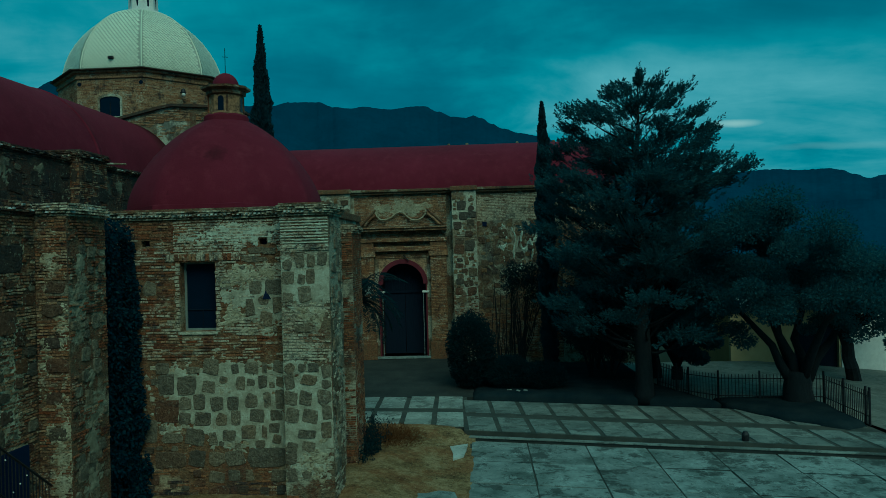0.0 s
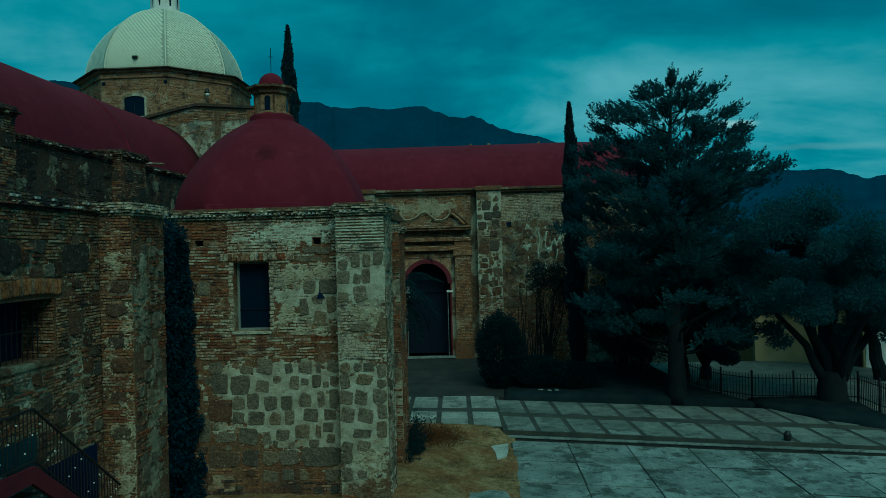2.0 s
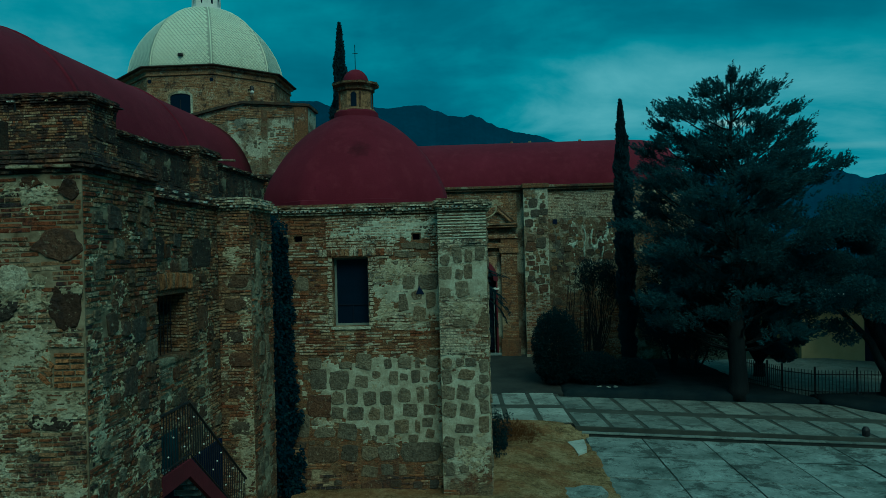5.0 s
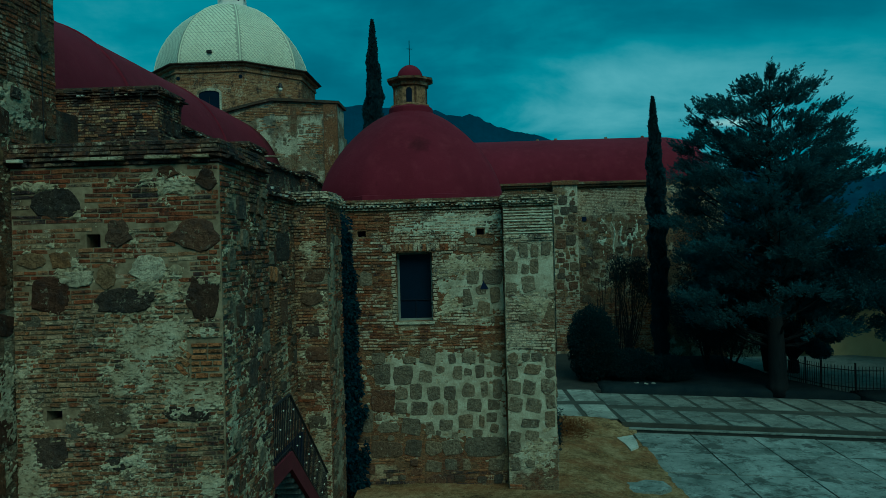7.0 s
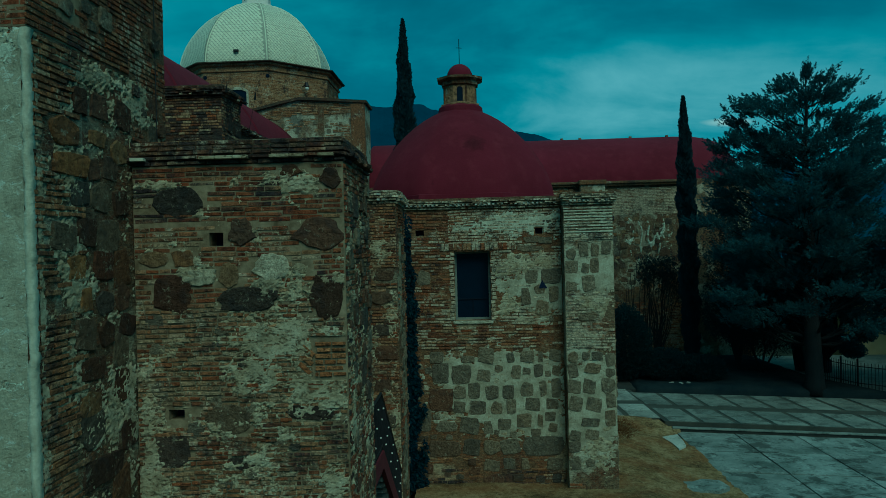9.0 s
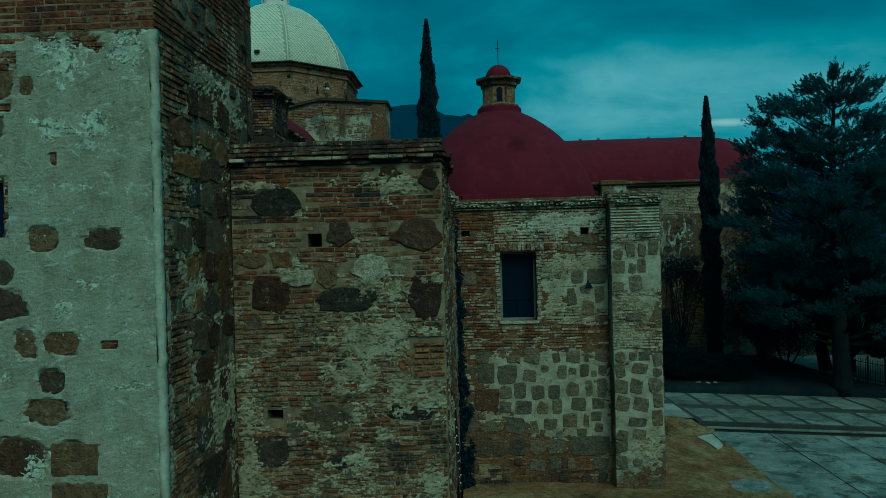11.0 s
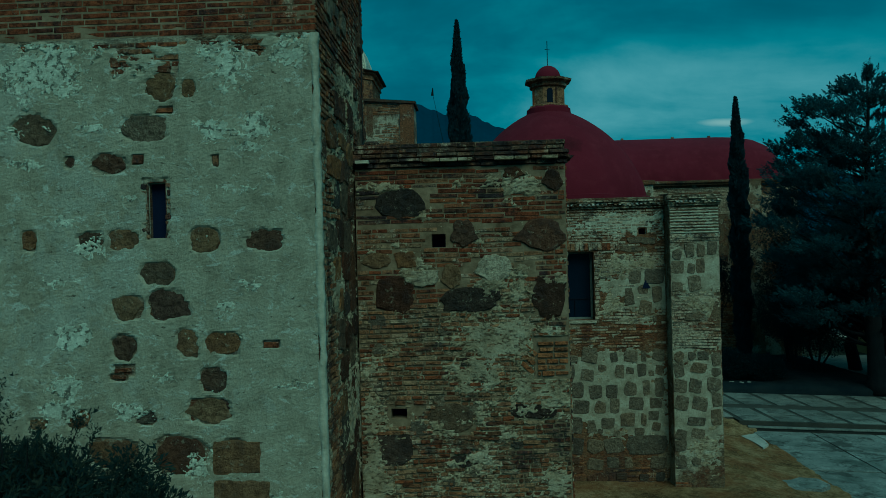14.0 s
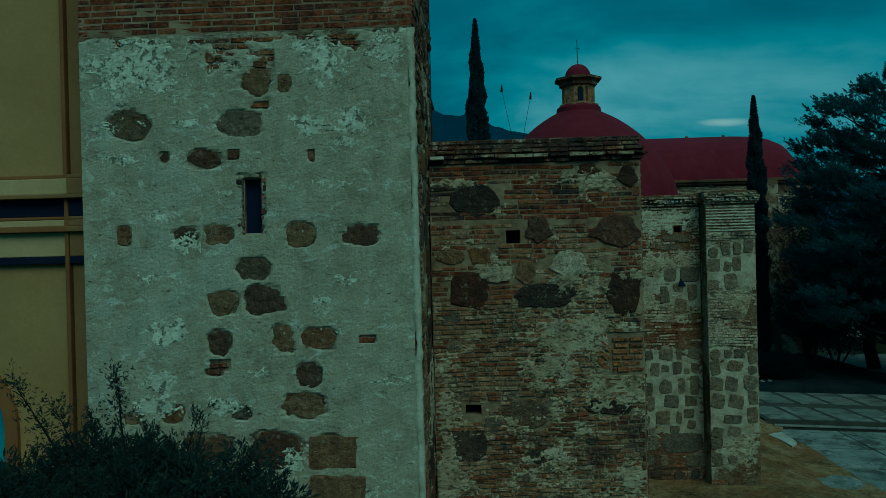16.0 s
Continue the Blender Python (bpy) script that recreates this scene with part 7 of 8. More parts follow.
def build_ground():
    bm = bmesh.new()
    xs = [-3000, -800, -200, -60, -30, -18, -12, -8, -4, 0, 4, 8, 12, 16, 20, 30, 60, 200, 800, 3000]
    ys = [-600, -100, -30, -10, 0, 6, 10, 14, 18, 22, 26, 30, 34, 38, 42, 50, 60, 90, 200, 600, 1400, 4000]

    def lie(x, y):
        z = -0.62
        z -= 1.2 * min(1, max(0, (x - 13) / 8))                    # falls away to the east
        z -= 26 * min(1, max(0, (max(abs(x - 5) - 25, y - 55, -y - 30)) / 150))
        return z
    grid = [[bm.verts.new((x, y, lie(x, y))) for x in xs] for y in ys]
    for a, b in zip(grid, grid[1:]):
        for k in range(len(xs) - 1):
            bm.faces.new((a[k], a[k + 1], b[k + 1], b[k]))
    single("ground", bm, GROUND, "dark earth falling away to the valley", "ground", kind="structure")

    bm = bmesh.new()
    n, m = 40, 150
    rows = []
    for j in range(m + 1):
        y = 8.0 + j * 16.0 / m
        row = []
        for i in range(n + 1):
            x = -8.1 + i * 8.3 / n
            edge = -0.47 + 0.16 * noise.noise(Vector((y * 0.8, 0, 3))) + 0.10 * noise.noise(Vector((y * 2.6, 0, 5))) + 0.05 * noise.noise(Vector((y * 9, 0, 5))) - 0.45 * max(0, (y - 22.2) / 1.5)
            x = min(x, edge + 0.35)
            z = max(soil_height(x, y), -0.335) - 0.25 * max(0, (x - edge) / 0.35)
            row.append(bm.verts.new((x, y, z)))
        rows.append(row)
    for a, b in zip(rows, rows[1:]):
        for k in range(n):
            bm.faces.new((a[k], a[k + 1], b[k + 1], b[k]))
    single("bare_earth", bm, SOIL, "strip of dry straw-coloured earth beside the chapel", "ground", kind="structure", smooth=True)
    # dry tufts on the strip
    g = np.random.default_rng(4)
    pts = np.column_stack([g.uniform(-3.5, -0.7, 5200), g.uniform(15.5, 23.2, 5200), np.full(5200, 0.06)])
    keep = [noise.noise(Vector((p[0] * 1.4, p[1] * 1.4, 8))) + 0.9 * (p[0] < -2.6) * (p[1] > 20.0) > 0.18 for p in pts]
    pts = pts[np.array(keep)]
    pts[:, 2] = [soil_height(p[0], p[1]) + 0.02 for p in pts]
    me = leaf_mesh("dry_grass", pts, np.tile((0, 0, 1.0), (len(pts), 1)), g.uniform(0.03, 0.09, len(pts)), LEAF_DRY, thin=0.12, seed=5)
    tagged(single("dry_grass", me, LEAF_DRY, "dry straw grass on the bare earth", "grass"), kind="stuff")
    c, d = blob_leaves(g, (-3.0, 22.2, 0.02), (1.25, 1.25, 0.34), 7000, 0.0)
    c[:, 2] = np.maximum(c[:, 2], [soil_height(p[0], p[1]) + 0.01 for p in c])
    me = leaf_mesh("dry_bush", c, d + (0, 0, 0.8), g.uniform(0.05, 0.15, len(c)), RUST, thin=0.10, seed=6)
    single("dry_bush", me, RUST, "rusty dry bush at the chapel corner", "bush")


build_ground()


def slab_grid(name, label, origin, rise, cols, pitch, gap, rows, top, thick, material, joint_mat, seed=1, jitter=0.012, skew=0.0):
    """Paving of single slabs on a bed: columns run along y, rows climb by rise for each metre along x."""
    g = random.Random(seed)
    t = thing(name, origin, label, "pavement", kind="structure")
    o = Vector(origin)
    W = cols * pitch
    y0, y1 = rows[0][0] - 0.03, rows[-1][1] + 0.12
    bm = bmesh.new()
    q = [(o.x - gap, y0), (o.x + W, y0 + rise * W), (o.x + W + skew * (y1 - y0), y1 + rise * W), (o.x - gap + skew * (y1 - y0), y1)]
    lo = [bm.verts.new((x, y, top - thick - 0.3)) for x, y in q]
    hi = [bm.verts.new((x, y, top - 0.010 - 0.003 * seed)) for x, y in q]
    bm.faces.new(hi)
    for k in range(4):
        bm.faces.new((lo[k], lo[(k + 1) % 4], hi[(k + 1) % 4], hi[k]))
    part("bed", bm, joint_mat, t)
    for a, b in rows:
        meshes = []
        for k in range(3):
            m = bmesh.new()
            box(m, 0, pitch - gap, 0, b - a, -thick, 0, 0.008)
            for w in m.verts:
                w.co.x += skew * w.co.y
                w.co.y += rise * w.co.x
                w.co += Vector((g.uniform(-jitter, jitter), g.uniform(-jitter, jitter), 0))
            me = as_mesh(m, "slab")
            me.materials.append(material)
            meshes.append(me)
        for i in range(cols):
            ob = new("slab", g.choice(meshes))
            ob.parent = t
            ob.location = (i * pitch + skew * (a - rows[0][0]), a + rise * i * pitch - o.y, top - o.z + g.uniform(-0.006, 0.006))
            ob.rotation_euler = (g.uniform(-0.004, 0.004), g.uniform(-0.004, 0.004), 0)
    return t


# upper terrace: one field of tiles square to the chapel, one that slants away to the east
slab_grid("tile_terrace", "pale square terrace tiles between dark strips", (-5.97, 23.91, 0), -0.09, 5, 1.084, 0.188,
          [(24.41, 25.45), (25.49, 26.51), (27.16, 28.24), (28.28, 29.23)], -0.10, 0.05, TILE_TERRACE, JOINT, 2, skew=-0.035)
slab_grid("tile_terrace_east", "worn terrace tiles, darkened for tree shade, between dark stone strips", (-0.54, 23.41, 0), -0.235, 12, 1.038, 0.158,
          [(23.51, 24.35), (24.39, 25.37), (26.05, 27.05), (27.09, 28.11)], -0.10, 0.05, TILE_WORN, JOINT, 3, skew=-0.065)
slab_grid("lower_paving", "large cracked concrete slabs, stained and worn", (-0.45, 7.0, 0), -0.17, 8, 1.72, 0.055,
          [(7.1, 9.04), (9.09, 11.04), (11.09, 13.04), (13.09, 15.04), (15.09, 17.02), (17.07, 18.98), (19.03, 20.95), (21.0, 23.14)], -0.36, 0.12, CONCRETE, JOINT, 4, jitter=0.018)


def mound(name, outline, label):
    """A low bed of earth with a soft, uneven edge."""
    bm = bmesh.new()
    c = sum((Vector((*p, 0)) for p in outline), Vector()) / len(outline)
    edge = []
    for a, b in zip(outline, outline[1:] + outline[:1]):
        n = max(2, int(math.dist(a, b) / 0.3))
        for k in range(n):
            edge.append(Vector((a[0] + (b[0] - a[0]) * k / n, a[1] + (b[1] - a[1]) * k / n, 0)))
    rings = []
    for f, h in ((1.0, -0.65), (1.0, -0.085), (0.96, 0.02), (0.8, 0.09), (0.5, 0.10)):
        ring = []
        for p in edge:
            q = c + (p - c) * f + Vector((0.10 * noise.noise(p * 1.7), 0.10 * noise.noise(p * 1.7 + Vector((0, 0, 9))), 0))
            ring.append(bm.verts.new((q.x, q.y, h + (0.025 * noise.noise(q * 2.1) if h > 0.01 else 0))))
        rings.append(ring)
    for a, b in zip(rings, rings[1:]):
        for k in range(len(a)):
            bm.faces.new((a[k], a[(k + 1) % len(a)], b[(k + 1) % len(a)], b[k]))
    bm.faces.new(rings[-1])
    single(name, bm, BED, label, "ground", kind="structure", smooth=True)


def build_terrace_edges():
    k = thing("terrace_step", (-0.5, 23.1, -0.3), "worn pale concrete step below the terrace edge", "step", kind="structure")
    c, s = math.cos(radians(-12.2)), math.sin(radians(-12.2))
    along, back = Vector((c, s, 0)), Vector((-s, c, 0))
    a = Vector((-0.55, 23.10, 0))

    def bar(name, u0, u1, d0, d1, z0, z1, material):
        bm = bmesh.new()
        n = max(1, int((u1 - u0) / 0.14))
        rings = []
        for i in range(n + 1):
            u = u0 + (u1 - u0) * i / n
            w = 0.018 * noise.noise(Vector((u * 3.1, d0 * 7, 2))) + 0.010 * noise.noise(Vector((u * 11, d0 * 7, 5)))
            h = 0.008 * noise.noise(Vector((u * 2.3, 4, d0)))
            rings.append([bm.verts.new(a + along * u + back * d + Z * z) for d, z in ((d0 + w, z0), (d0 + w, z1 - 0.012 + h), (d0 + w + 0.012, z1 + h), (d1, z1 + h), (d1, z0))])
        for p, q in zip(rings, rings[1:]):
            for i in range(5):
                bm.faces.new((p[i], q[i], q[(i + 1) % 5], p[(i + 1) % 5]))
        bm.faces.new(rings[0])
        bm.faces.new(rings[-1][::-1])
        bmesh.ops.recalc_face_normals(bm, faces=bm.faces)
        part(name, bm, material, k)
    part("earth_fill", boxes((-1.7, -0.35, 22.95, 24.6, -0.7, -0.27)), SOIL, k)
    for q in range(6):
        bar("step_slab", q * 2.18, q * 2.18 + 2.172, 0.0, 0.17, -0.262, -0.225, TILE_WORN)
    # Riser and strip are near-black: shade and dirt put into one colour.
    bar("riser", 0.0, 13.1, 0.03, 0.17, -0.70, -0.262, WALK)
    bar("gutter", 0.0, 13.1, 0.172, 0.50, -0.70, -0.245, WALK)
    # dark walk from the terrace up to the portal
    bm = bmesh.new()
    vs = [bm.verts.new(p) for p in ((-8.5, 28.9, -0.108), (-0.4, 28.7, -0.108), (-0.9, 36.58, 0.29), (-8.5, 36.58, 0.29), (-8.5, 28.9, -0.7), (-0.4, 28.7, -0.7), (-0.9, 36.58, -0.4), (-8.5, 36.58, -0.4))]
    for f in ((0, 1, 2, 3), (0, 4, 5, 1), (1, 5, 6, 2), (3, 7, 4, 0)):
        bm.faces.new([vs[i] for i in f])
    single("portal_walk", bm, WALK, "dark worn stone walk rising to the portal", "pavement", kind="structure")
    bm = bmesh.new()
    vs = [bm.verts.new(p) for p in ((6.6, 30.4, -0.05), (7.6, 27.2, -0.05), (11.35, 25.7, -0.06), (12.0, 23.0, -0.12), (12.0, 17.0, -0.15), (24.0, 17.0, -1.1), (24.0, 36.4, -1.15), (13.0, 36.4, -0.12), (6.6, 36.4, -0.1))]
    bm.faces.new(vs)
    bmesh.ops.triangulate(bm, faces=bm.faces)
    single("side_yard", bm, YARD, "pale worn yard behind the iron fence", "pavement", kind="structure")
    mound("tree_bed", [(8.35, 26.1), (9.6, 24.2), (10.9, 22.9), (11.62, 23.2), (11.7, 26.2), (11.2, 27.45), (9.6, 27.4), (8.2, 27.2)], "bare earth round the leaning tree, coloured dark for its shade")
    mound("planting_bed", [(-0.45, 28.45), (2.5, 28.10), (5.6, 27.35), (7.6, 26.75), (8.3, 26.5), (8.0, 27.3), (6.9, 30.2), (6.55, 36.5), (-0.95, 36.5)], "earth bed under the trees, coloured dark for their shade")


build_terrace_edges()


def build_mountains():
    """Two far ranges on the horizon."""
    def ridge(name, label, dist, crest, seed, z_low=-40):
        bm = bmesh.new()
        n, m = 1400, 7
        lo, hi = -60, 60
        rows = []
        for j in range(m):
            f = j / (m - 1)
            row = []
            for i in range(n + 1):
                az = lo + (hi - lo) * i / n
                k = 0
                while k < len(crest) - 2 and crest[k + 1][0] < az:
                    k += 1
                (a0, e0), (a1, e1) = crest[k], crest[k + 1]
                w = min(1, max(0, (az - a0) / (a1 - a0)))
                w = w * w * (3 - 2 * w)
                el = e0 + (e1 - e0) * w + 0.02 * noise.noise(Vector((az * 1.1, seed, 0))) + 0.035 * noise.noise(Vector((az * 4.5, seed, 1))) + 0.06 * max(0, noise.noise(Vector((az * 13, seed, 2))))
                h = dist * math.tan(radians(el))
                d = dist * (0.72 + 0.28 * f) + 60 * noise.noise(Vector((az * 0.35, j * 0.9, seed)))
                z = z_low + (h - z_low) * f ** 1.2 + (30 * noise.noise(Vector((az * 0.5, j * 1.1, seed + 3))) if 0 < j < m - 1 else 0)
                row.append(bm.verts.new((d * math.sin(radians(az)), d * math.cos(radians(az)), z)))
            rows.append(row)
        for a, b in zip(rows, rows[1:]):
            for k in range(n):
                bm.faces.new((a[k], a[k + 1], b[k + 1], b[k]))
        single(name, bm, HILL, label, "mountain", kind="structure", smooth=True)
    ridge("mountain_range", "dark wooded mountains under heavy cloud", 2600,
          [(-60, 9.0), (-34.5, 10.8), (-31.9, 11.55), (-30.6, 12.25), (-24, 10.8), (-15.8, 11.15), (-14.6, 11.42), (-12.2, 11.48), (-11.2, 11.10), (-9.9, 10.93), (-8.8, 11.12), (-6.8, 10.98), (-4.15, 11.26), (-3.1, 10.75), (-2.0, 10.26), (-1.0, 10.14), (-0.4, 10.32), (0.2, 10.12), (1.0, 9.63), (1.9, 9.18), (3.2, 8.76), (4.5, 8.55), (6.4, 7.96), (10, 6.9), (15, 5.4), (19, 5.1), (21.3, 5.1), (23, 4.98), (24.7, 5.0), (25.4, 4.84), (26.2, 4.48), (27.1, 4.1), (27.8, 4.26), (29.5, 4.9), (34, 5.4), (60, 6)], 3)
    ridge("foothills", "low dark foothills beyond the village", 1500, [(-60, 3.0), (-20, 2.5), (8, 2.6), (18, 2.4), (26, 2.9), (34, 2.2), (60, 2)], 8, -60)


build_mountains()


# ---- stair with railing against the aisle ----
def build_stair():
    t = thing("outer_stair", (-8.4, 11, 0), "outdoor stair with dark red stringer against the aisle wall", "stair")
    part("landing", boxes((-8.81, -8.12, 9.65, 10.75, 2.28, 2.40)), CONCRETE, t)
    bm = bmesh.new()
    prof = [(9.65, 2.33), (10.62, 2.33), (13.5, 0.20), (13.5, 0.50), (10.68, 2.58), (9.65, 2.60)]
    a = [bm.verts.new((-8.115, y, z)) for y, z in prof]
    b = [bm.verts.new((-8.05, y, z)) for y, z in prof]
    bm.faces.new(a[::-1])
    bm.faces.new(b)
    for k in range(6):
        bm.faces.new((a[k], a[(k + 1) % 6], b[(k + 1) % 6], b[k]))
    part("stringer", bm, RED_PAINT, t, "dark red stringer")
    part("back_panel", boxes((-8.80, -8.775, 9.66, 10.75, 2.42, 3.2), (-8.80, -8.775, 10.75, 11.9, 1.4, 2.75)), SHEET, t, "flat dark blue backing against the wall behind the railing")
    # Added near-black panel paints the shade under the stair.
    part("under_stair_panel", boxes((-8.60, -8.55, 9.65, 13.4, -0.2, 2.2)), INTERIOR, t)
    for k in range(14):
        y, z = 10.76 + k * 0.205, 2.40 - (k + 1) * 0.155
        part("step", boxes((-8.81, -8.12, y, y + 0.23, z - 0.08, z), bevel=0.006), CONCRETE, t)
    r = thing("stair_railing", (-8.08, 11, 2.4), "black iron stair railing with small pale rosettes", "railing")
    top = [(9.66, 3.43), (10.70, 3.43), (13.3, 1.46)]
    for z in (0.0, -0.78):
        bm = bmesh.new()
        for (ya, za), (yb, zb) in zip(top, top[1:]):
            tube(bm, (-8.08, ya, za + z), (-8.08, yb, zb + z), 0.022 if z == 0 else 0.014, n=6)
        part("rail", bm, IRON, r)
    k, y = 0, 9.70
    while y < 13.3:
        z = 3.43 if y < 10.70 else 3.43 - (y - 10.70) * 1.97 / 2.60
        bar = part("baluster", tube(bmesh.new(), (-8.08, y, z - 0.92), (-8.08, y, z), 0.009, n=5), IRON, r)
        if k % 2 == 0:
            bm = bmesh.new()
            bmesh.ops.create_icosphere(bm, subdivisions=1, radius=0.015, matrix=Matrix.Translation((-8.065, y, z - 0.15 - 0.23 * ((k * 7) % 3))))
            part("rosette", bm, WHITE_PAINT, bar, "small pale rosette")
        y += 0.095
        k += 1


build_stair()


# ---- trees and shrubs ----
def cypress(x, y, z0, top, width, seed, lean=0.0):
    g = np.random.default_rng(seed)
    t = thing("cypress_tree", (x, y, z0), "tall narrow dark cypress", "tree", "cypresses")
    part("trunk", tube(bmesh.new(), (x, y, z0 - 0.3), (x + lean, y, top - 0.3), 0.16, 0.02), BARK, t)
    n = int((top - z0) * 1300)
    f = g.random(n) ** 0.85
    r = width * np.minimum(1, (1 - f) * 3.2) ** 0.75 * np.minimum(1, 0.75 + f) * (0.45 + 0.55 * g.random(n) ** 0.5)
    a = g.random(n) * math.tau
    r *= 1 + 0.22 * np.sin(a * 3 + f * 40) + 0.12 * np.sin(f * 90 + a)
    c = np.column_stack([x + lean * f + r * np.cos(a), y + r * np.sin(a), z0 + 0.2 + f * (top - z0 - 0.2)])
    d = np.column_stack([np.cos(a) * 0.5, np.sin(a) * 0.5, np.full(n, 1.3)])
    part("crown", leaf_mesh("crown", c, d, g.uniform(0.12, 0.3, n), LEAF_CYPRESS, thin=0.5, seed=seed), LEAF_CYPRESS, t)


cypress(-9.6, 32.4, 0.0, 15.75, 0.46, 21, 0.0)
cypress(2.95, 33.1, 0.0, 12.05, 0.37, 22, -0.12)


def sprays(g, roots, ways, lengths, per, width, taper=1.0):
    """Leaf places and directions along many feathery twigs: roots, directions and lengths of the twigs."""
    n = len(roots)
    s = g.random((n, per)) ** 0.8
    side = np.cross(ways, g.normal(0, 1, (n, 3)))
    side /= np.linalg.norm(side, axis=1, keepdims=True) + 1e-9
    over = np.cross(ways, side)
    fat = width * np.sin(np.clip(s * 0.9 + 0.1, 0, 1) * math.pi) ** 0.7
    a = g.normal(0, 0.55, (n, per)) * fat
    b = g.normal(0, 0.28, (n, per)) * fat
    ln = np.asarray(lengths)[:, None]
    p = roots[:, None, :] + ways[:, None, :] * (s * ln)[:, :, None] + side[:, None, :] * (a * ln)[:, :, None] + over[:, None, :] * (b * ln)[:, :, None]
    p[:, :, 2] += (0.22 * s ** 2 * ln)
    d = ways[:, None, :] + side[:, None, :] * (np.sign(a) * 0.7)[:, :, None]
    return p.reshape(-1, 3), d.reshape(-1, 3)


def feathery_tree(x, y, top, seed):
    """Tall conifer: a straight stem, long limbs with flat plumes of upswept sprays, gaps between the plumes."""
    g = np.random.default_rng(seed)
    t = thing("feathery_conifer", (x, y, 0), "tall dark conifer with flat plumes of feathery upswept sprays", "tree")
    bm = bmesh.new()
    limb(bm, [Vector((x - 0.15, y - 0.5, -0.2)), Vector((x - 0.14, y - 0.48, 0.15))] + bend((x - 0.12, y - 0.45, 0.5), (x, y, top - 0.55), 0, g, 0.05, 8), 0.40, 0.02, 12)
    part("trunk", bm, BARK, t, smooth=True)
    # plumes that shape the outline: offset east, offset north, height, half length, lift of the sprays
    plumes = [(0.02, 0.0, 12.0, 0.50, 1.5), (-0.35, 0.2, 11.75, 0.45, 1.1), (0.45, -0.2, 11.7, 0.45, 1.1), (1.35, 0.1, 11.55, 0.55, 0.9), (0.9, 0.3, 11.1, 0.6, 0.8), (-0.9, -0.2, 11.45, 0.55, 0.7),
              (-1.55, 0.2, 11.05, 0.75, 0.45), (-2.15, -0.3, 10.75, 0.75, 0.35), (-2.3, 0.4, 10.35, 0.55, 0.35), (-1.2, -0.6, 10.5, 0.7, 0.4), (1.75, -0.3, 10.65, 0.6, 0.6), (2.3, 0.2, 10.1, 0.6, 0.5), (1.5, 0.5, 10.1, 0.7, 0.5),
              (2.0, -0.2, 9.6, 0.6, 0.4), (-1.7, 0.3, 9.8, 0.8, 0.4), (-2.6, -0.2, 9.55, 0.6, 0.7), (-3.05, 0.3, 9.35, 0.5, 0.8), (2.7, 0.3, 8.95, 0.8, 0.4), (3.5, -0.3, 8.6, 0.7, 0.5), (3.0, 0.6, 8.2, 0.8, 0.4), (-2.7, 0.5, 8.7, 0.8, 0.4), (-3.1, -0.4, 8.1, 0.8, 0.4),
              (0.2, -0.9, 11.0, 0.5, 0.8), (-0.1, 0.9, 10.9, 0.5, 0.8), (0.5, -1.3, 10.0, 0.7, 0.5), (-0.5, 1.4, 9.9, 0.7, 0.5), (0.15, 0.4, 11.3, 0.4, 0.9), (-0.45, -0.5, 10.9, 0.5, 0.7), (0.75, 0.5, 10.55, 0.5, 0.6), (-0.3, 0.7, 10.2, 0.5, 0.5), (0.6, -0.8, 9.6, 0.6, 0.5), (-0.9, 0.9, 9.4, 0.7, 0.5)]
    for k in range(84):
        z = 2.2 + 7.4 * ((k + 0.5) / 84) ** 0.9
        a = k * 2.4 + g.uniform(-0.4, 0.4)
        wide = np.interp(z, (2.2, 5.0, 8.0, 9.4), (3.2, 3.5, 3.1, 2.2)) * g.uniform(0.30, 1.0)
        plumes.append((wide * math.cos(a), wide * math.sin(a), z, g.uniform(0.7, 1.1), g.uniform(0.2, 0.5)))
    R, W, S = [], [], []
    for dx, dy, z, half, lift in plumes:
        z -= 0.28 if z > 8.05 else 0.0
        reach = math.hypot(dx, dy)
        out = np.array((dx, dy, 0.0)) / max(reach, 0.05)
        foot = max(1.5, z - reach * g.uniform(0.25, 0.55) - 0.35)
        tip = np.array((x + dx, y + dy, z))
        way = bend((x, y, foot), tuple(tip), -0.06 * reach, g, 0.10, 5)
        twig = bmesh.new()
        limb(twig, way, 0.022 + 0.014 * reach, 0.008, 5)
        part("limb", twig, BARK, t)
        m = int(62 * half ** 1.2) + 16
        # twigs spring from the outer limb, in a flat fan
        s = np.clip(g.normal(0, 0.45, m), -1, 0.9)
        fan = g.normal(0, 0.42, m)
        side = np.array((-out[1], out[0], 0.0))
        root = tip + out * (s * half)[:, None] + side * (fan * half)[:, None]
        root[:, 2] += -0.18 * np.abs(fan) * half + g.normal(0, 0.09, m) + 0.10 * s
        R.append(root)
        v = out * g.uniform(0.5, 1.1, m)[:, None] + side * (fan * 1.3 + g.normal(0, 0.3, m))[:, None]
        v[:, 2] += lift * 0.8 + g.normal(0, 0.22, m) + 0.15
        W.append(v / np.linalg.norm(v, axis=1, keepdims=True))
        S.append(g.uniform(0.26, 0.55, m) * (0.75 + 0.35 * half))
    C, D = sprays(g, np.concatenate(R), np.concatenate(W), np.concatenate(S), 30, 0.24)
    part("crown", leaf_mesh("crown", C, D * 2.2, g.uniform(0.08, 0.17, len(C)), LEAF, thin=0.28, seed=seed), LEAF, t)


feathery_tree(6.0, 28.1, 12.3, 31)


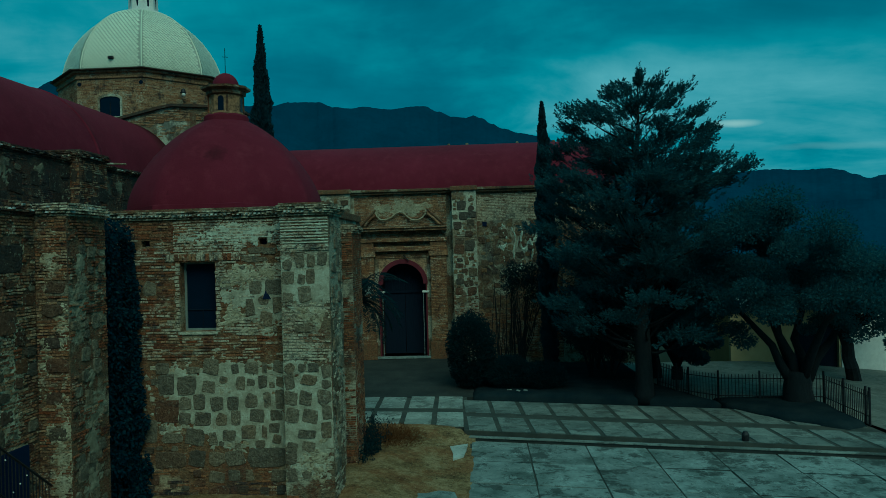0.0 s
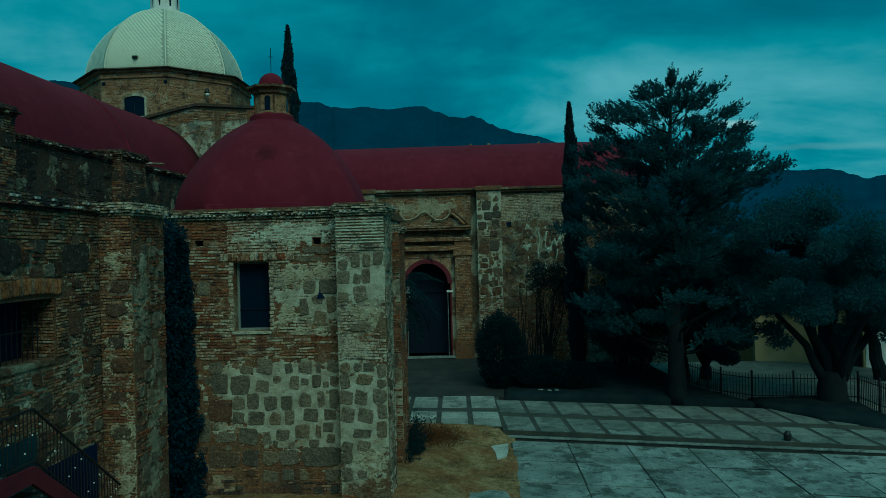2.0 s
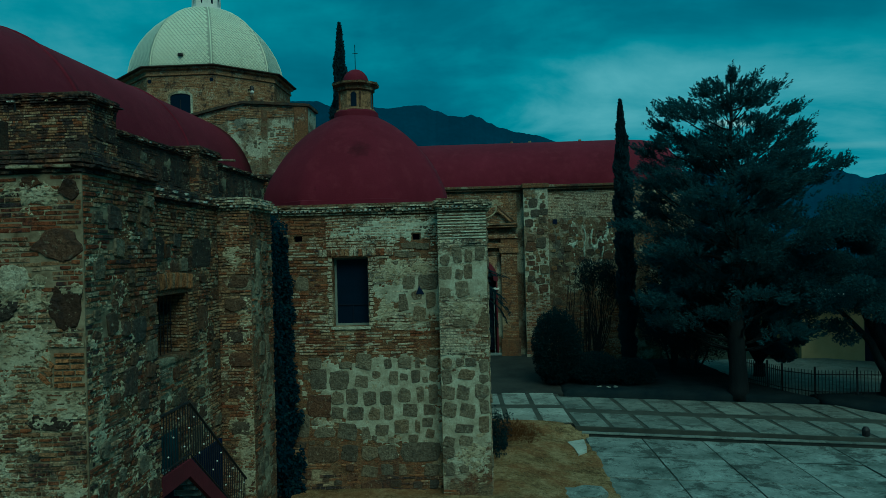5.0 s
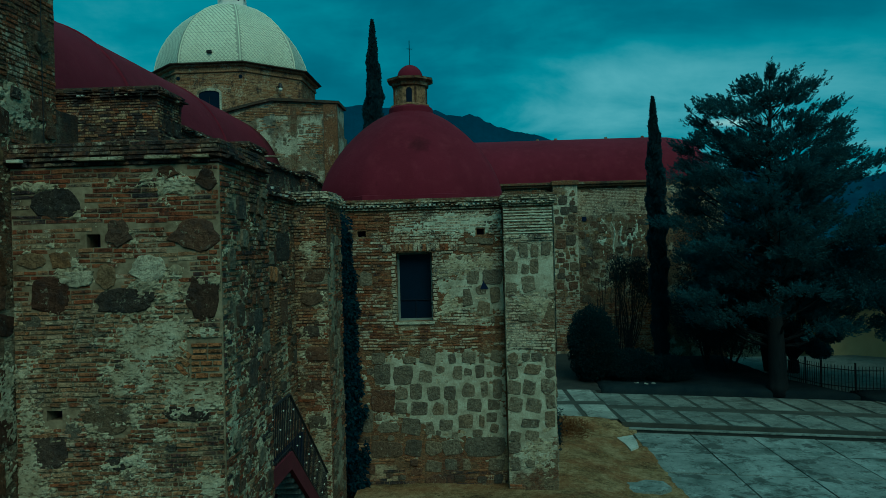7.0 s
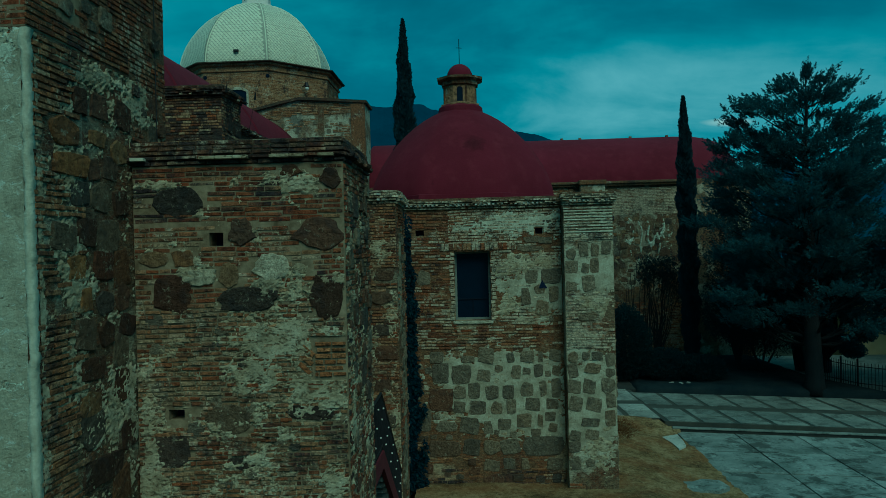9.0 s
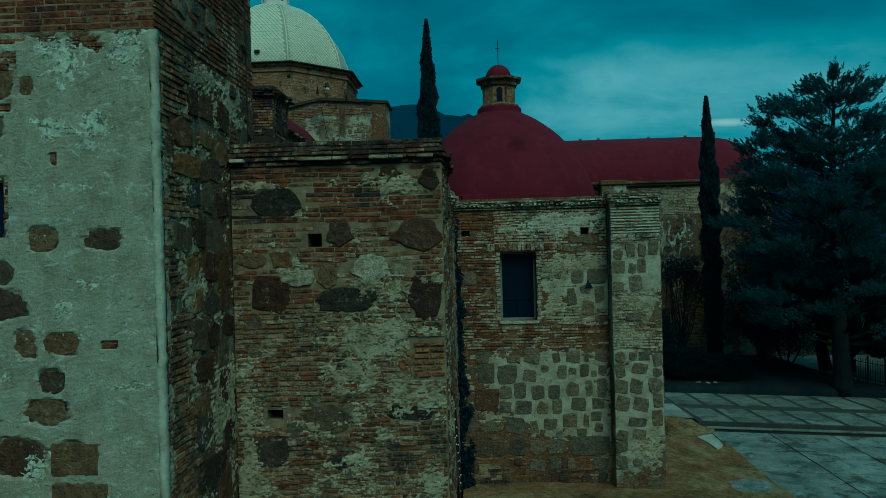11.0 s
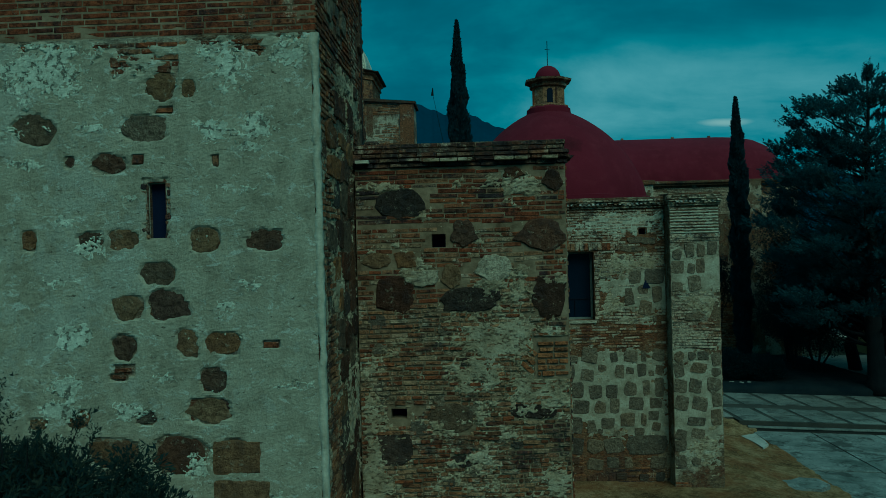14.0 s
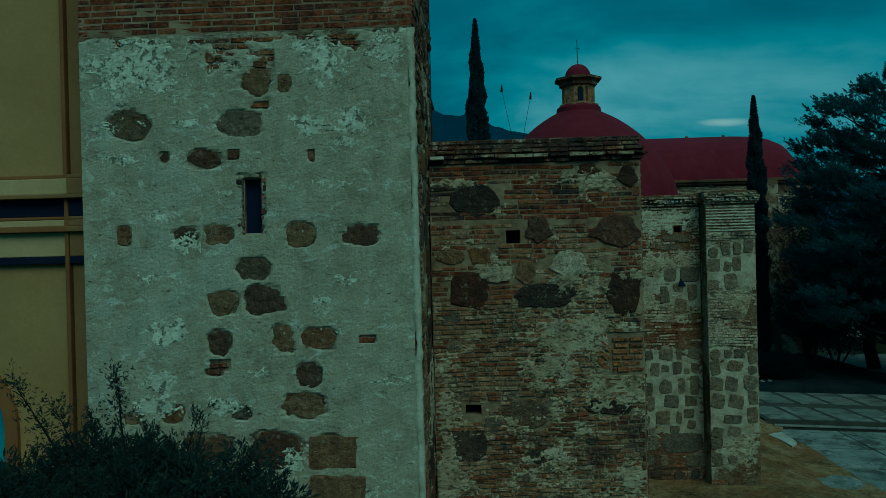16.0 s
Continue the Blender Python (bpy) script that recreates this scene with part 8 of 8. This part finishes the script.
def broad_tree(x, y, top, spread, low, seed, trunk_lean=(0.6, 0.3), count=26, name="broad_tree", label="broad dark evergreen tree with a twisting trunk"):
    g = np.random.default_rng(seed)
    t = thing(name, (x, y, 0), label, "tree")
    bm = bmesh.new()
    fork = (x + trunk_lean[0], y + trunk_lean[1], low * 0.62)
    limb(bm, bend((x, y, -1.0), fork, 0, g, 0.3, 5), 0.32, 0.22, 9)
    C, D = [], []
    for k in range(count):
        a = k * 2.4 + g.uniform(-0.3, 0.3)
        f = g.random() ** 0.7
        r = spread * (0.25 + 0.75 * f) * 0.82
        z = low + (top - low) * (1 - f ** 2.2) * g.uniform(0.55, 0.95) + 0.3
        end = (x + r * math.cos(a), y + r * math.sin(a), z)
        limb(bm, bend(fork, end, 0.3, g, 0.3, 5), 0.13, 0.02, 6)
        rad = spread * g.uniform(0.20, 0.34)
        c, d = blob_leaves(g, end, (rad, rad, rad * 0.62), 1500, 0.2)
        C.append(c)
        D.append(d)
    C, D = np.concatenate(C), np.concatenate(D)
    part("trunk", bm, BARK, t)
    part("crown", leaf_mesh("crown", C, D, g.uniform(0.06, 0.15, len(C)), LEAF, thin=0.55, seed=seed), LEAF, t)


def leaning_tree(x, y):
    """Old tree whose stout trunk splits low into crooked limbs under a wide drooping crown."""
    g = np.random.default_rng(41)
    t = thing("broad_tree", (x, y, 0), "old broad dark tree splitting low into crooked limbs", "tree")
    bm = bmesh.new()
    limb(bm, [Vector((x + dx, y, z)) for dx, z in ((0.05, -0.2), (0.0, 0.15), (-0.03, 0.45), (0.0, 0.8), (0.02, 1.1))], 0.56, 0.40, 11)
    part("trunk", bm, BARK, t, smooth=True)
    crooks = [[(-0.25, 0, 0.8), (-0.55, 0, 1.3), (-0.80, 0.1, 2.0), (-1.45, 0.2, 2.75), (-2.0, 0.3, 3.4)],
              [(-0.1, 0, 0.9), (-0.2, 0, 1.6), (-0.65, -0.1, 2.4), (-0.8, -0.2, 3.3), (-0.6, -0.2, 4.4)],
              [(0.15, 0, 0.9), (0.25, 0.1, 1.5), (0.0, 0.2, 2.2), (0.35, 0.3, 3.2), (0.3, 0.3, 4.6)],
              [(0.35, 0, 0.8), (0.7, 0.1, 1.5), (1.2, 0.0, 2.2), (1.5, -0.2, 3.0), (2.3, -0.2, 3.5)],
              [(0.1, -0.2, 0.9), (0.3, -0.5, 1.8), (0.5, -1.0, 2.8), (0.7, -1.6, 3.4)],
              [(0.0, 0.2, 0.9), (-0.2, 0.7, 1.9), (-0.4, 1.3, 2.9), (-0.2, 2.0, 3.8)]]
    for way in crooks:
        bm = bmesh.new()
        limb(bm, [Vector((x + a, y + b, c)) for a, b, c in way], 0.19, 0.07, 9)
        part("limb", bm, BARK, t, smooth=True)
    C, D = [], []
    tips = []
    for k in range(74):
        a = k * 2.4 + g.uniform(-0.3, 0.3)
        f = g.random() ** 0.6
        r = 3.7 * f
        dx, dy = r * math.cos(a), 0.85 * r * math.sin(a)
        roof = np.interp(dx, (-3.5, -1.9, -0.8, 0.5, 1.5, 3.4), (5.6, 7.6, 7.2, 6.2, 5.5, 4.8))
        z = roof - (roof - 3.7) * g.random() ** 1.2 - 0.5
        tips.append((x + dx, y + dy, z))
    for dx, dz in ((-2.2, 2.7), (-2.1, 2.3), (2.8, 2.2), (3.2, 2.0), (2.9, 2.7), (3.6, 2.5), (2.4, 2.6), (0.6, 2.9), (1.4, 2.8), (-0.4, 3.0), (0.2, 2.6), (1.0, 3.0), (1.7, 2.4)):
        tips.append((x + dx, y - 0.6 + g.uniform(-0.5, 0.5), dz))
    for k, e in enumerate(tips):
        rad = g.uniform(0.5, 1.0) if k < 74 else g.uniform(0.35, 0.5)
        c, d = blob_leaves(g, e, (rad, rad, rad * 0.66), 1500 if k < 74 else 700, 0.12)
        C.append(c)
        D.append(d)
    C, D = np.concatenate(C), np.concatenate(D)
    part("crown", leaf_mesh("crown", C, D, g.uniform(0.05, 0.115, len(C)), LEAF, thin=0.6, seed=44), LEAF, t)


leaning_tree(10.85, 26.3)
broad_tree(7.2, 32.2, 7.0, 3.2, 2.2, 42, (0.2, 0.2), 30)
broad_tree(8.0, 31.5, 6.0, 1.9, 0.75, 45, (0.1, 0.1), 24)
broad_tree(15.9, 32.5, 4.9, 4.4, 2.6, 43, (-0.4, 0.3), 28)


def shrub(x, y, w, h, seed, label="dense dark rounded shrub", leaf=None, size=(0.04, 0.10), count=20000, name="shrub"):
    g = np.random.default_rng(seed)
    t = thing(name, (x, y, 0), label, "shrub")
    for k in range(5):
        a = k * 1.3
        bm = bmesh.new()
        limb(bm, bend((x, y, 0), (x + 0.5 * w * math.cos(a), y + 0.5 * w * math.sin(a), h * 0.7), 0.1, g, 0.3, 3), 0.05, 0.015, 5)
        part("stem", bm, BARK, t)
    C, D = [], []
    for k in range(14):
        c = (x + g.uniform(-0.5, 0.5) * w, y + g.uniform(-0.5, 0.5) * w, h * g.uniform(0.3, 0.74))
        p, d = blob_leaves(g, c, (w * 0.55, w * 0.55, h * 0.27), count // 14, 0.4)
        C.append(p)
        D.append(d)
    C, D = np.concatenate(C), np.concatenate(D)
    part("crown", leaf_mesh("crown", C, D, g.uniform(*size, len(C)), leaf or LEAF_SHRUB, thin=0.5, seed=seed), leaf or LEAF_SHRUB, t)


def round_shrub(x, y, w, h, seed, label, count):
    """A shrub clipped by the wind to one close dome, dense and dark."""
    g = np.random.default_rng(seed)
    t = thing("round_shrub", (x, y, 0), label, "shrub")
    for k in range(4):
        bm = bmesh.new()
        limb(bm, bend((x, y, 0), (x + 0.4 * w * math.cos(k * 1.6), y + 0.4 * w * math.sin(k * 1.6), h * 0.6), 0.1, g, 0.3, 3), 0.05, 0.015, 5)
        part("stem", bm, BARK, t)
    v = g.normal(0, 1, (count, 3))
    v /= np.linalg.norm(v, axis=1, keepdims=True)
    r = 0.40 + 0.60 * g.random(count) ** 0.6
    r *= np.array([1 + 0.16 * noise.noise(Vector(q) * 2.3 + Vector((0, 0, seed))) + 0.09 * noise.noise(Vector(q) * 6) for q in v])
    c = v * r[:, None] * np.array((w, w, h * 0.54)) + np.array((x, y, h * 0.47))
    keep = c[:, 2] > 0.05
    part("crown", leaf_mesh("crown", c[keep], v[keep] + (0, 0, 0.3), g.uniform(0.05, 0.11, keep.sum()), LEAF_SHRUB, thin=0.55, seed=seed), LEAF_SHRUB, t)


round_shrub(-0.55, 30.3, 1.02, 3.05, 51, "dense dark rounded shrub beside the portal walk", 27000)
round_shrub(0.95, 29.9, 1.0, 1.35, 52, "low dark spreading shrub in the planted bed", 9000)
round_shrub(2.3, 29.6, 1.0, 1.1, 53, "low dark spreading shrub in the planted bed", 9000)
shrub(4.5, 31.6, 1.5, 4.2, 54, "tall dark shrub beneath the trees", count=26000)
shrub(5.2, 31.0, 1.9, 3.6, 55, count=24000)
shrub(5.1, 33.6, 2.0, 8.2, 56, "tall dark evergreen beside the cypress", count=36000)


def sapling():
    """A thin young tree before the wall with one tuft of leaves."""
    g = np.random.default_rng(12)
    t = thing("sapling", (1.75, 34.2, 0.1), "thin young tree with a dark tuft before the church wall", "tree")
    C, D = [], []
    for k in range(26):
        dx = g.uniform(-0.7, 1.15)
        dz = 4.35 + 0.45 * g.normal() - 0.6 * max(0, dx - 0.6) * g.random() - 0.9 * max(0, -dx) * g.random()
        tip = (1.75 + dx, 34.2 + g.uniform(-0.35, 0.35), dz)
        bm = bmesh.new()
        limb(bm, bend((1.65 + 0.2 * g.random(), 34.2, 0.05), tip, 0.1, g, 0.12, 5), 0.028, 0.006, 5)
        part("stem", bm, BARK, t)
        m = 230
        p = np.array(tip) + g.normal(0, 1, (m, 3)) * (0.20, 0.20, 0.11)
        hang = g.random(m) ** 2 * 0.9
        p[:, 2] -= hang
        C.append(p)
        D.append(g.normal(0, 0.6, (m, 3)) - (0, 0, 1.0))
    C, D = np.concatenate(C), np.concatenate(D)
    part("crown", leaf_mesh("crown", C, D, g.uniform(0.06, 0.16, len(C)), LEAF_SHRUB, thin=0.3, seed=13), LEAF_SHRUB, t)


sapling()


def weeds():
    """Dark leafy weeds at the foot of the chapel's corner."""
    g = np.random.default_rng(17)
    t = thing("weed_clump", (-3.3, 21.0, 0), "clump of dark green weeds at the chapel corner", "weeds")
    C, D = [], []
    for k in range(26):
        x, y = -3.35 + g.uniform(-0.10, 0.35), 19.4 + g.uniform(0, 2.4)
        h = g.uniform(0.35, 1.1)
        bm = bmesh.new()
        tip = (x + g.uniform(-0.15, 0.2), y + g.uniform(-0.15, 0.15), h)
        limb(bm, bend((x, y, 0.0), tip, 0.05, g, 0.2, 3), 0.008, 0.003, 4)
        part("stem", bm, LEAF_SHRUB, t)
        n = 70
        f = g.random(n)
        C.append(np.array((x, y, 0.0)) + f[:, None] * (np.array(tip) - np.array((x, y, 0.0))) + g.normal(0, 0.07, (n, 3)))
        D.append(g.normal(0, 1, (n, 3)) + (0, 0, 0.6))
    C, D = np.concatenate(C), np.concatenate(D)
    C[:, 2] = np.maximum(C[:, 2], 0.05)
    part("leaves", leaf_mesh("leaves", C, D, g.uniform(0.05, 0.11, len(C)), LEAF_SHRUB, thin=0.35, seed=18), LEAF_SHRUB, t)


weeds()


def reeds():
    """Bare upright canes in front of the wall, beside the round shrub."""
    g = np.random.default_rng(9)
    t = thing("cane_clump", (0.8, 34.6, 0), "clump of bare upright canes before the church wall", "plant")
    for k in range(20):
        x, y = 0.80 + g.uniform(-0.55, 0.75), 34.6 + g.uniform(-0.5, 0.5)
        part("cane", tube(bmesh.new(), (x, y, 0.05), (x + g.uniform(-0.3, 0.3), y, g.uniform(1.8, 4.5)), 0.030, 0.010, 5), BARK, t)


reeds()


def palm(x, y, h, seed, label):
    g = np.random.default_rng(seed)
    t = thing("palm", (x, y, 0), label, "palm")
    part("trunk", tube(bmesh.new(), (x, y, -0.15), (x, y, h), 0.16, 0.13, 9), BARK, t)
    for k in range(34):
        a = k * 2.4
        el = g.uniform(-0.5, 1.1)
        L = g.uniform(1.4, 2.1)
        pts, p, e = [], Vector((x, y, h)), el
        for s in range(9):
            pts.append(p.copy())
            p = p + Vector((math.cos(a) * math.cos(e), math.sin(a) * math.cos(e), math.sin(e))) * (L / 8)
            e -= 0.20
        bm = bmesh.new()
        limb(bm, pts, 0.02, 0.005, 4)
        frond = part("frond", bm, BARK, t)
        C, D = [], []
        for s in range(1, 9):
            for q in range(4):
                b = pts[s - 1].lerp(pts[s], q / 4)
                side = Vector((-math.sin(a), math.cos(a), 0))
                for sg in (-1, 1):
                    d = side * sg + Vector((math.cos(a), math.sin(a), 0)) * 0.5 - Z * 0.5
                    C.append(tuple(b + d * 0.13))
                    D.append(tuple(d * 6))
        part("blade", leaf_mesh("blade", C, D, np.full(len(C), 0.32), LEAF_SHRUB, thin=0.12, seed=seed + k), LEAF_SHRUB, frond)
    g = np.random.default_rng(seed)
    c = np.array((-3.63, 23.48, 4.38)) + g.normal(0, 1, (60, 3)) * (0.05, 0.03, 0.09)
    part("flower_spray", leaf_mesh("flower_spray", c, g.normal(0, 1, (60, 3)), g.uniform(0.05, 0.10, 60), WHITE_PAINT, thin=0.5, seed=3), WHITE_PAINT, t, "small white flower spray")


palm(-4.25, 24.5, 4.1, 61, "small palm with drooping fronds before the portal")


def juniper():
    """Feathery dark juniper in front of the tower."""
    g = np.random.default_rng(71)
    x, y = -12.35, 4.4
    t = thing("juniper_tree", (x, y, 0), "feathery dark green juniper tree in front of the tower", "tree")
    bm = bmesh.new()
    limb(bm, bend((x, y, -0.7), (x, y, 3.9), 0, g, 0.05, 6), 0.12, 0.02, 7)
    part("trunk", bm, BARK, t)
    R, W, S = [], [], []
    tips = [(-12.47, 4.86), (-13.19, 4.80), (-13.0, 4.62), (-11.95, 4.52), (-11.3, 4.15), (-11.45, 4.10), (-12.75, 4.50), (-13.5, 4.45), (-11.6, 4.25), (-12.2, 4.45), (-13.75, 4.3), (-11.2, 3.95)]
    for k in range(420):
        if k < len(tips):
            (tx, tz), ty = tips[k], y + g.uniform(-0.1, 0.2)
        else:
            a, r = g.uniform(0, math.tau), g.random() ** 0.55
            tx, ty = x - 0.18 + 1.40 * r * math.cos(a), y + 0.75 * r * math.sin(a)
            tz = 4.34 - 0.42 * (abs(tx + 12.6) / 1.4) ** 2 - g.random() ** 1.3 * 1.6
        base = (x + (tx - x) * 0.45, y + (ty - y) * 0.4, tz - g.uniform(0.55, 0.85))
        way = bend(base, (tx, ty, tz), 0.0, g, 0.10, 4)
        if k < 60:
            twig = bmesh.new()
            limb(twig, way, 0.012, 0.002, 4)
            part("branch", twig, BARK, t)
        w = np.array([tuple(p) for p in way])
        m = 40 if k < len(tips) else 34
        s = g.random(m) ** 0.8
        idx = np.minimum((s * 4).astype(int), 3)
        fr = (s * 4 - idx)[:, None]
        R.append(w[idx] * (1 - fr) + w[idx + 1] * fr)
        v = g.normal(0, 0.75, (m, 3)) + (w[-1] - w[0]) / np.linalg.norm(w[-1] - w[0]) * 1.1
        W.append(v / np.linalg.norm(v, axis=1, keepdims=True))
        S.append(g.uniform(0.07, 0.20, m) * (1.15 - (0.5 if k < len(tips) else 0.6) * s) * (1.25 if k < len(tips) else 1.0))
    C, D = sprays(g, np.concatenate(R), np.concatenate(W), np.concatenate(S), 20, 0.36)
    part("crown", leaf_mesh("crown", C, D, g.uniform(0.020, 0.044, len(C)), LEAF_JUNIPER, thin=0.27, seed=72), LEAF_JUNIPER, t)
    # the older, denser growth inside
    I = [blob_leaves(g, (x - 0.25 + h, y + g.uniform(-0.3, 0.5), 2.4 + (1.80 - 0.34 * (h / 1.3) ** 2) * g.random() ** 0.8), (0.30, 0.30, 0.24), 620, 0.0) for h in g.uniform(-1.80, 1.35, 210)]
    C, D = np.concatenate([a for a, b in I]), np.concatenate([b for a, b in I])
    part("inner_growth", leaf_mesh("inner_growth", C, D, g.uniform(0.040, 0.090, len(C)), LEAF_JUNIPER, thin=0.26, seed=73), LEAF_JUNIPER, t)


juniper()


def creeper():
    """Creeper that fills the gap between the small buttress and the chapel; its navy leaves carry the gap's shade."""
    g = np.random.default_rng(81)
    t = thing("creeper", (-8.4, 16.2, 0), "creeper in the gap beside the chapel, its leaves coloured for deep shade", "plant")
    for k in range(3):
        bm = bmesh.new()
        x, y = -8.70 + 0.08 * k, 16.3 + g.uniform(-0.2, 0.4)
        limb(bm, bend((x, y + 0.45, -0.1), (x + g.uniform(-0.1, 0.1), y + 0.5, g.uniform(4.6, 6.2)), 0, g, 0.05, 8), 0.03, 0.01, 6)
        part("stem", bm, BARK, t)
    C, D = [], []
    for k in range(150):
        p = (-8.50 + g.uniform(-0.3, 0.30), 16.25 + g.uniform(-0.5, 0.6), 6.3 * g.random())
        c, d = blob_leaves(g, p, (0.22, 0.30, 0.34), 130, 0.1)
        C.append(c)
        D.append(d)
    for k in range(210):                                     # the part that spreads over the chapel's corner, painting shade there too
        z = 6.0 * g.random()
        wide = np.interp(z, (0, 2.5, 4.2, 5.2, 6.2), (0.52, 0.40, 0.36, 0.24, 0.05)) * g.uniform(0.2, 1.05)
        c, d = blob_leaves(g, (-8.32 + g.uniform(0, wide), 16.84 + g.uniform(-0.12, 0.08), z), (0.12, 0.12, 0.22), 80, 0.1)
        C.append(c)
        D.append(d)
    C, D = np.concatenate(C), np.concatenate(D)
    part("leaves", leaf_mesh("leaves", C, D - np.array((0, 0, 0.8)), g.uniform(0.05, 0.12, len(C)), LEAF_CREEPER, thin=0.6, seed=82), LEAF_CREEPER, t)


creeper()


# ---- fence, yellow house and clutter ----
def fence(points, seed):
    t = thing("iron_fence", (*points[0], 0), "low dark picket fence of iron bars round the trees", "fence")
    for (xa, ya), (xb, yb) in zip(points, points[1:]):
        L = math.dist((xa, ya), (xb, yb))
        for z in (0.18, 0.80):
            part("rail", tube(bmesh.new(), (xa, ya, z), (xb, yb, z), 0.018, n=6), IRON, t)
        n = int(L / 0.115)
        for k in range(n + 1):
            x, y = xa + (xb - xa) * k / n, ya + (yb - ya) * k / n
            post = k % 12 == 0 or k == n
            part("post" if post else "picket", tube(bmesh.new(), (x, y, -0.1), (x, y, 1.08 if post else 0.95), 0.036 if post else 0.014, 0.036 if post else 0.011, 6), IRON, t)


fence([(6.88, 29.9), (7.5, 27.75), (8.3, 26.85), (11.75, 26.35), (11.75, 23.3)], 1)


def yellow_house():
    t = thing("yellow_house", (15, 38, 0), "low cream and yellow rendered house behind the trees", "house")
    f = Face((0, 36.4, 0), X, -Y)
    part("wall", pierced(bmesh.new(), f, 11.9, 23.0, -3.0, 2.3, 0.3, [(14.9, -3.0, 17.0, 1.6)]), CREAM, t)
    part("wall", boxes((11.9, 12.2, 36.7, 42.0, -3.0, 2.3)), YELLOW, t)
    part("wall", boxes((22.7, 23.0, 36.7, 42.0, -3.0, 2.3)), YELLOW, t)
    part("roof", boxes((11.7, 23.2, 36.2, 42.2, 2.3, 2.5), bevel=0.02), CONCRETE, t)
    part("door", boxes((14.9, 17.0, 36.6, 36.64, -3.0, 1.6)), DOOR_WOOD, t)
    part("end_panel", boxes((17.1, 23.0, 36.36, 36.397, -3.0, 2.1)), WHITE_PAINT, t, "whitewashed stretch of wall")


yellow_house()


def small_things():
    bm = bmesh.new()
    bmesh.ops.create_icosphere(bm, subdivisions=2, radius=0.085, matrix=Matrix.Translation((1.55, 28.75, 0.10)) @ Matrix.Diagonal((1.3, 0.8, 0.9, 1)))
    for v in bm.verts:
        v.co += v.normal * 0.05 * noise.noise(v.co * 6)
    single("pale_rock", bm, CONCRETE, "pale rock beside the planted bed", "rock")
    first = ((-1.11, 22.18), (-0.87, 22.32), (-0.58, 22.47), (-0.61, 21.68), (-0.67, 21.21), (-0.96, 20.84), (-0.99, 21.47))
    second = ((-2.02, 17.25), (-1.62, 17.05), (-1.05, 17.10), (-0.72, 17.38), (-0.80, 17.85), (-1.20, 17.98), (-1.48, 17.78), (-1.85, 17.80))
    for q, top, label in ((first, -0.275, "pale broken paving slab lying on the earth"), (second, -0.222, "half-buried worn slab showing through the earth")):
        bm = bmesh.new()
        lo, hi = [bm.verts.new((x, y, -0.45)) for x, y in q], [bm.verts.new((x, y, top)) for x, y in q]
        bm.faces.new(hi[::-1])
        for k in range(len(q)):
            bm.faces.new((lo[k], lo[(k + 1) % len(q)], hi[(k + 1) % len(q)], hi[k]))
        bmesh.ops.recalc_face_normals(bm, faces=bm.faces)
        single("broken_slab", bm, TILE_PALE if q is first else CONCRETE, label, "paving slab", "broken slabs")
    bm = bmesh.new()
    lathe(bm, 7.46, 21.75, [(0.05, -0.11), (0.10, -0.09), (0.11, 0.08), (0.06, 0.17)], 12)
    single("dark_bollard", bm, IRON, "short dark ground light on the kerb", "ground light")
    for lx, ly, lz, r, sd in ((5.5, 22.2, -0.32, 0.06, 3), (0.95, 28.9, 0.08, 0.07, 5), (1.25, 28.75, 0.08, 0.07, 8)):
        bm = bmesh.new()
        bmesh.ops.create_icosphere(bm, subdivisions=2, radius=r, matrix=Matrix.Translation((lx, ly, lz)) @ Matrix.Diagonal((1.4, 0.8, 0.7, 1)))
        for v in bm.verts:
            v.co += v.normal * r * 0.9 * noise.noise(v.co * 14 + Vector((0, 0, sd)))
        single("crumpled_paper", bm, TILE_TERRACE, "scrap of crumpled pale paper on the ground", "litter", "scraps of litter")
    for x, y, z, sx in ((60, 150, -20, 4), (74, 170, -19, 5), (90, 190, -17, 4), (105, 240, -14, 6), (130, 260, -16, 5)):
        h = thing("village_house", (x, y, z), "small pale house far down in the valley", "house", "village houses")
        part("wall", boxes((x - sx, x + sx, y - 3, y + 3, z - 6, z + 3.2)), WHITE_PAINT, h)
        part("roof", boxes((x - sx - 0.3, x + sx + 0.3, y - 3.3, y + 3.3, z + 3.2, z + 3.6)), CONCRETE, h)


small_things()

lay_stock({"front_wall": 300, "front_wall.001": 300, "upper_wall": 300, "side_wall": 200, "flank": 200, "wall.001": 200, "front_wall.002": 150, "front_wall.003": 300, "corner_pilaster": 200})
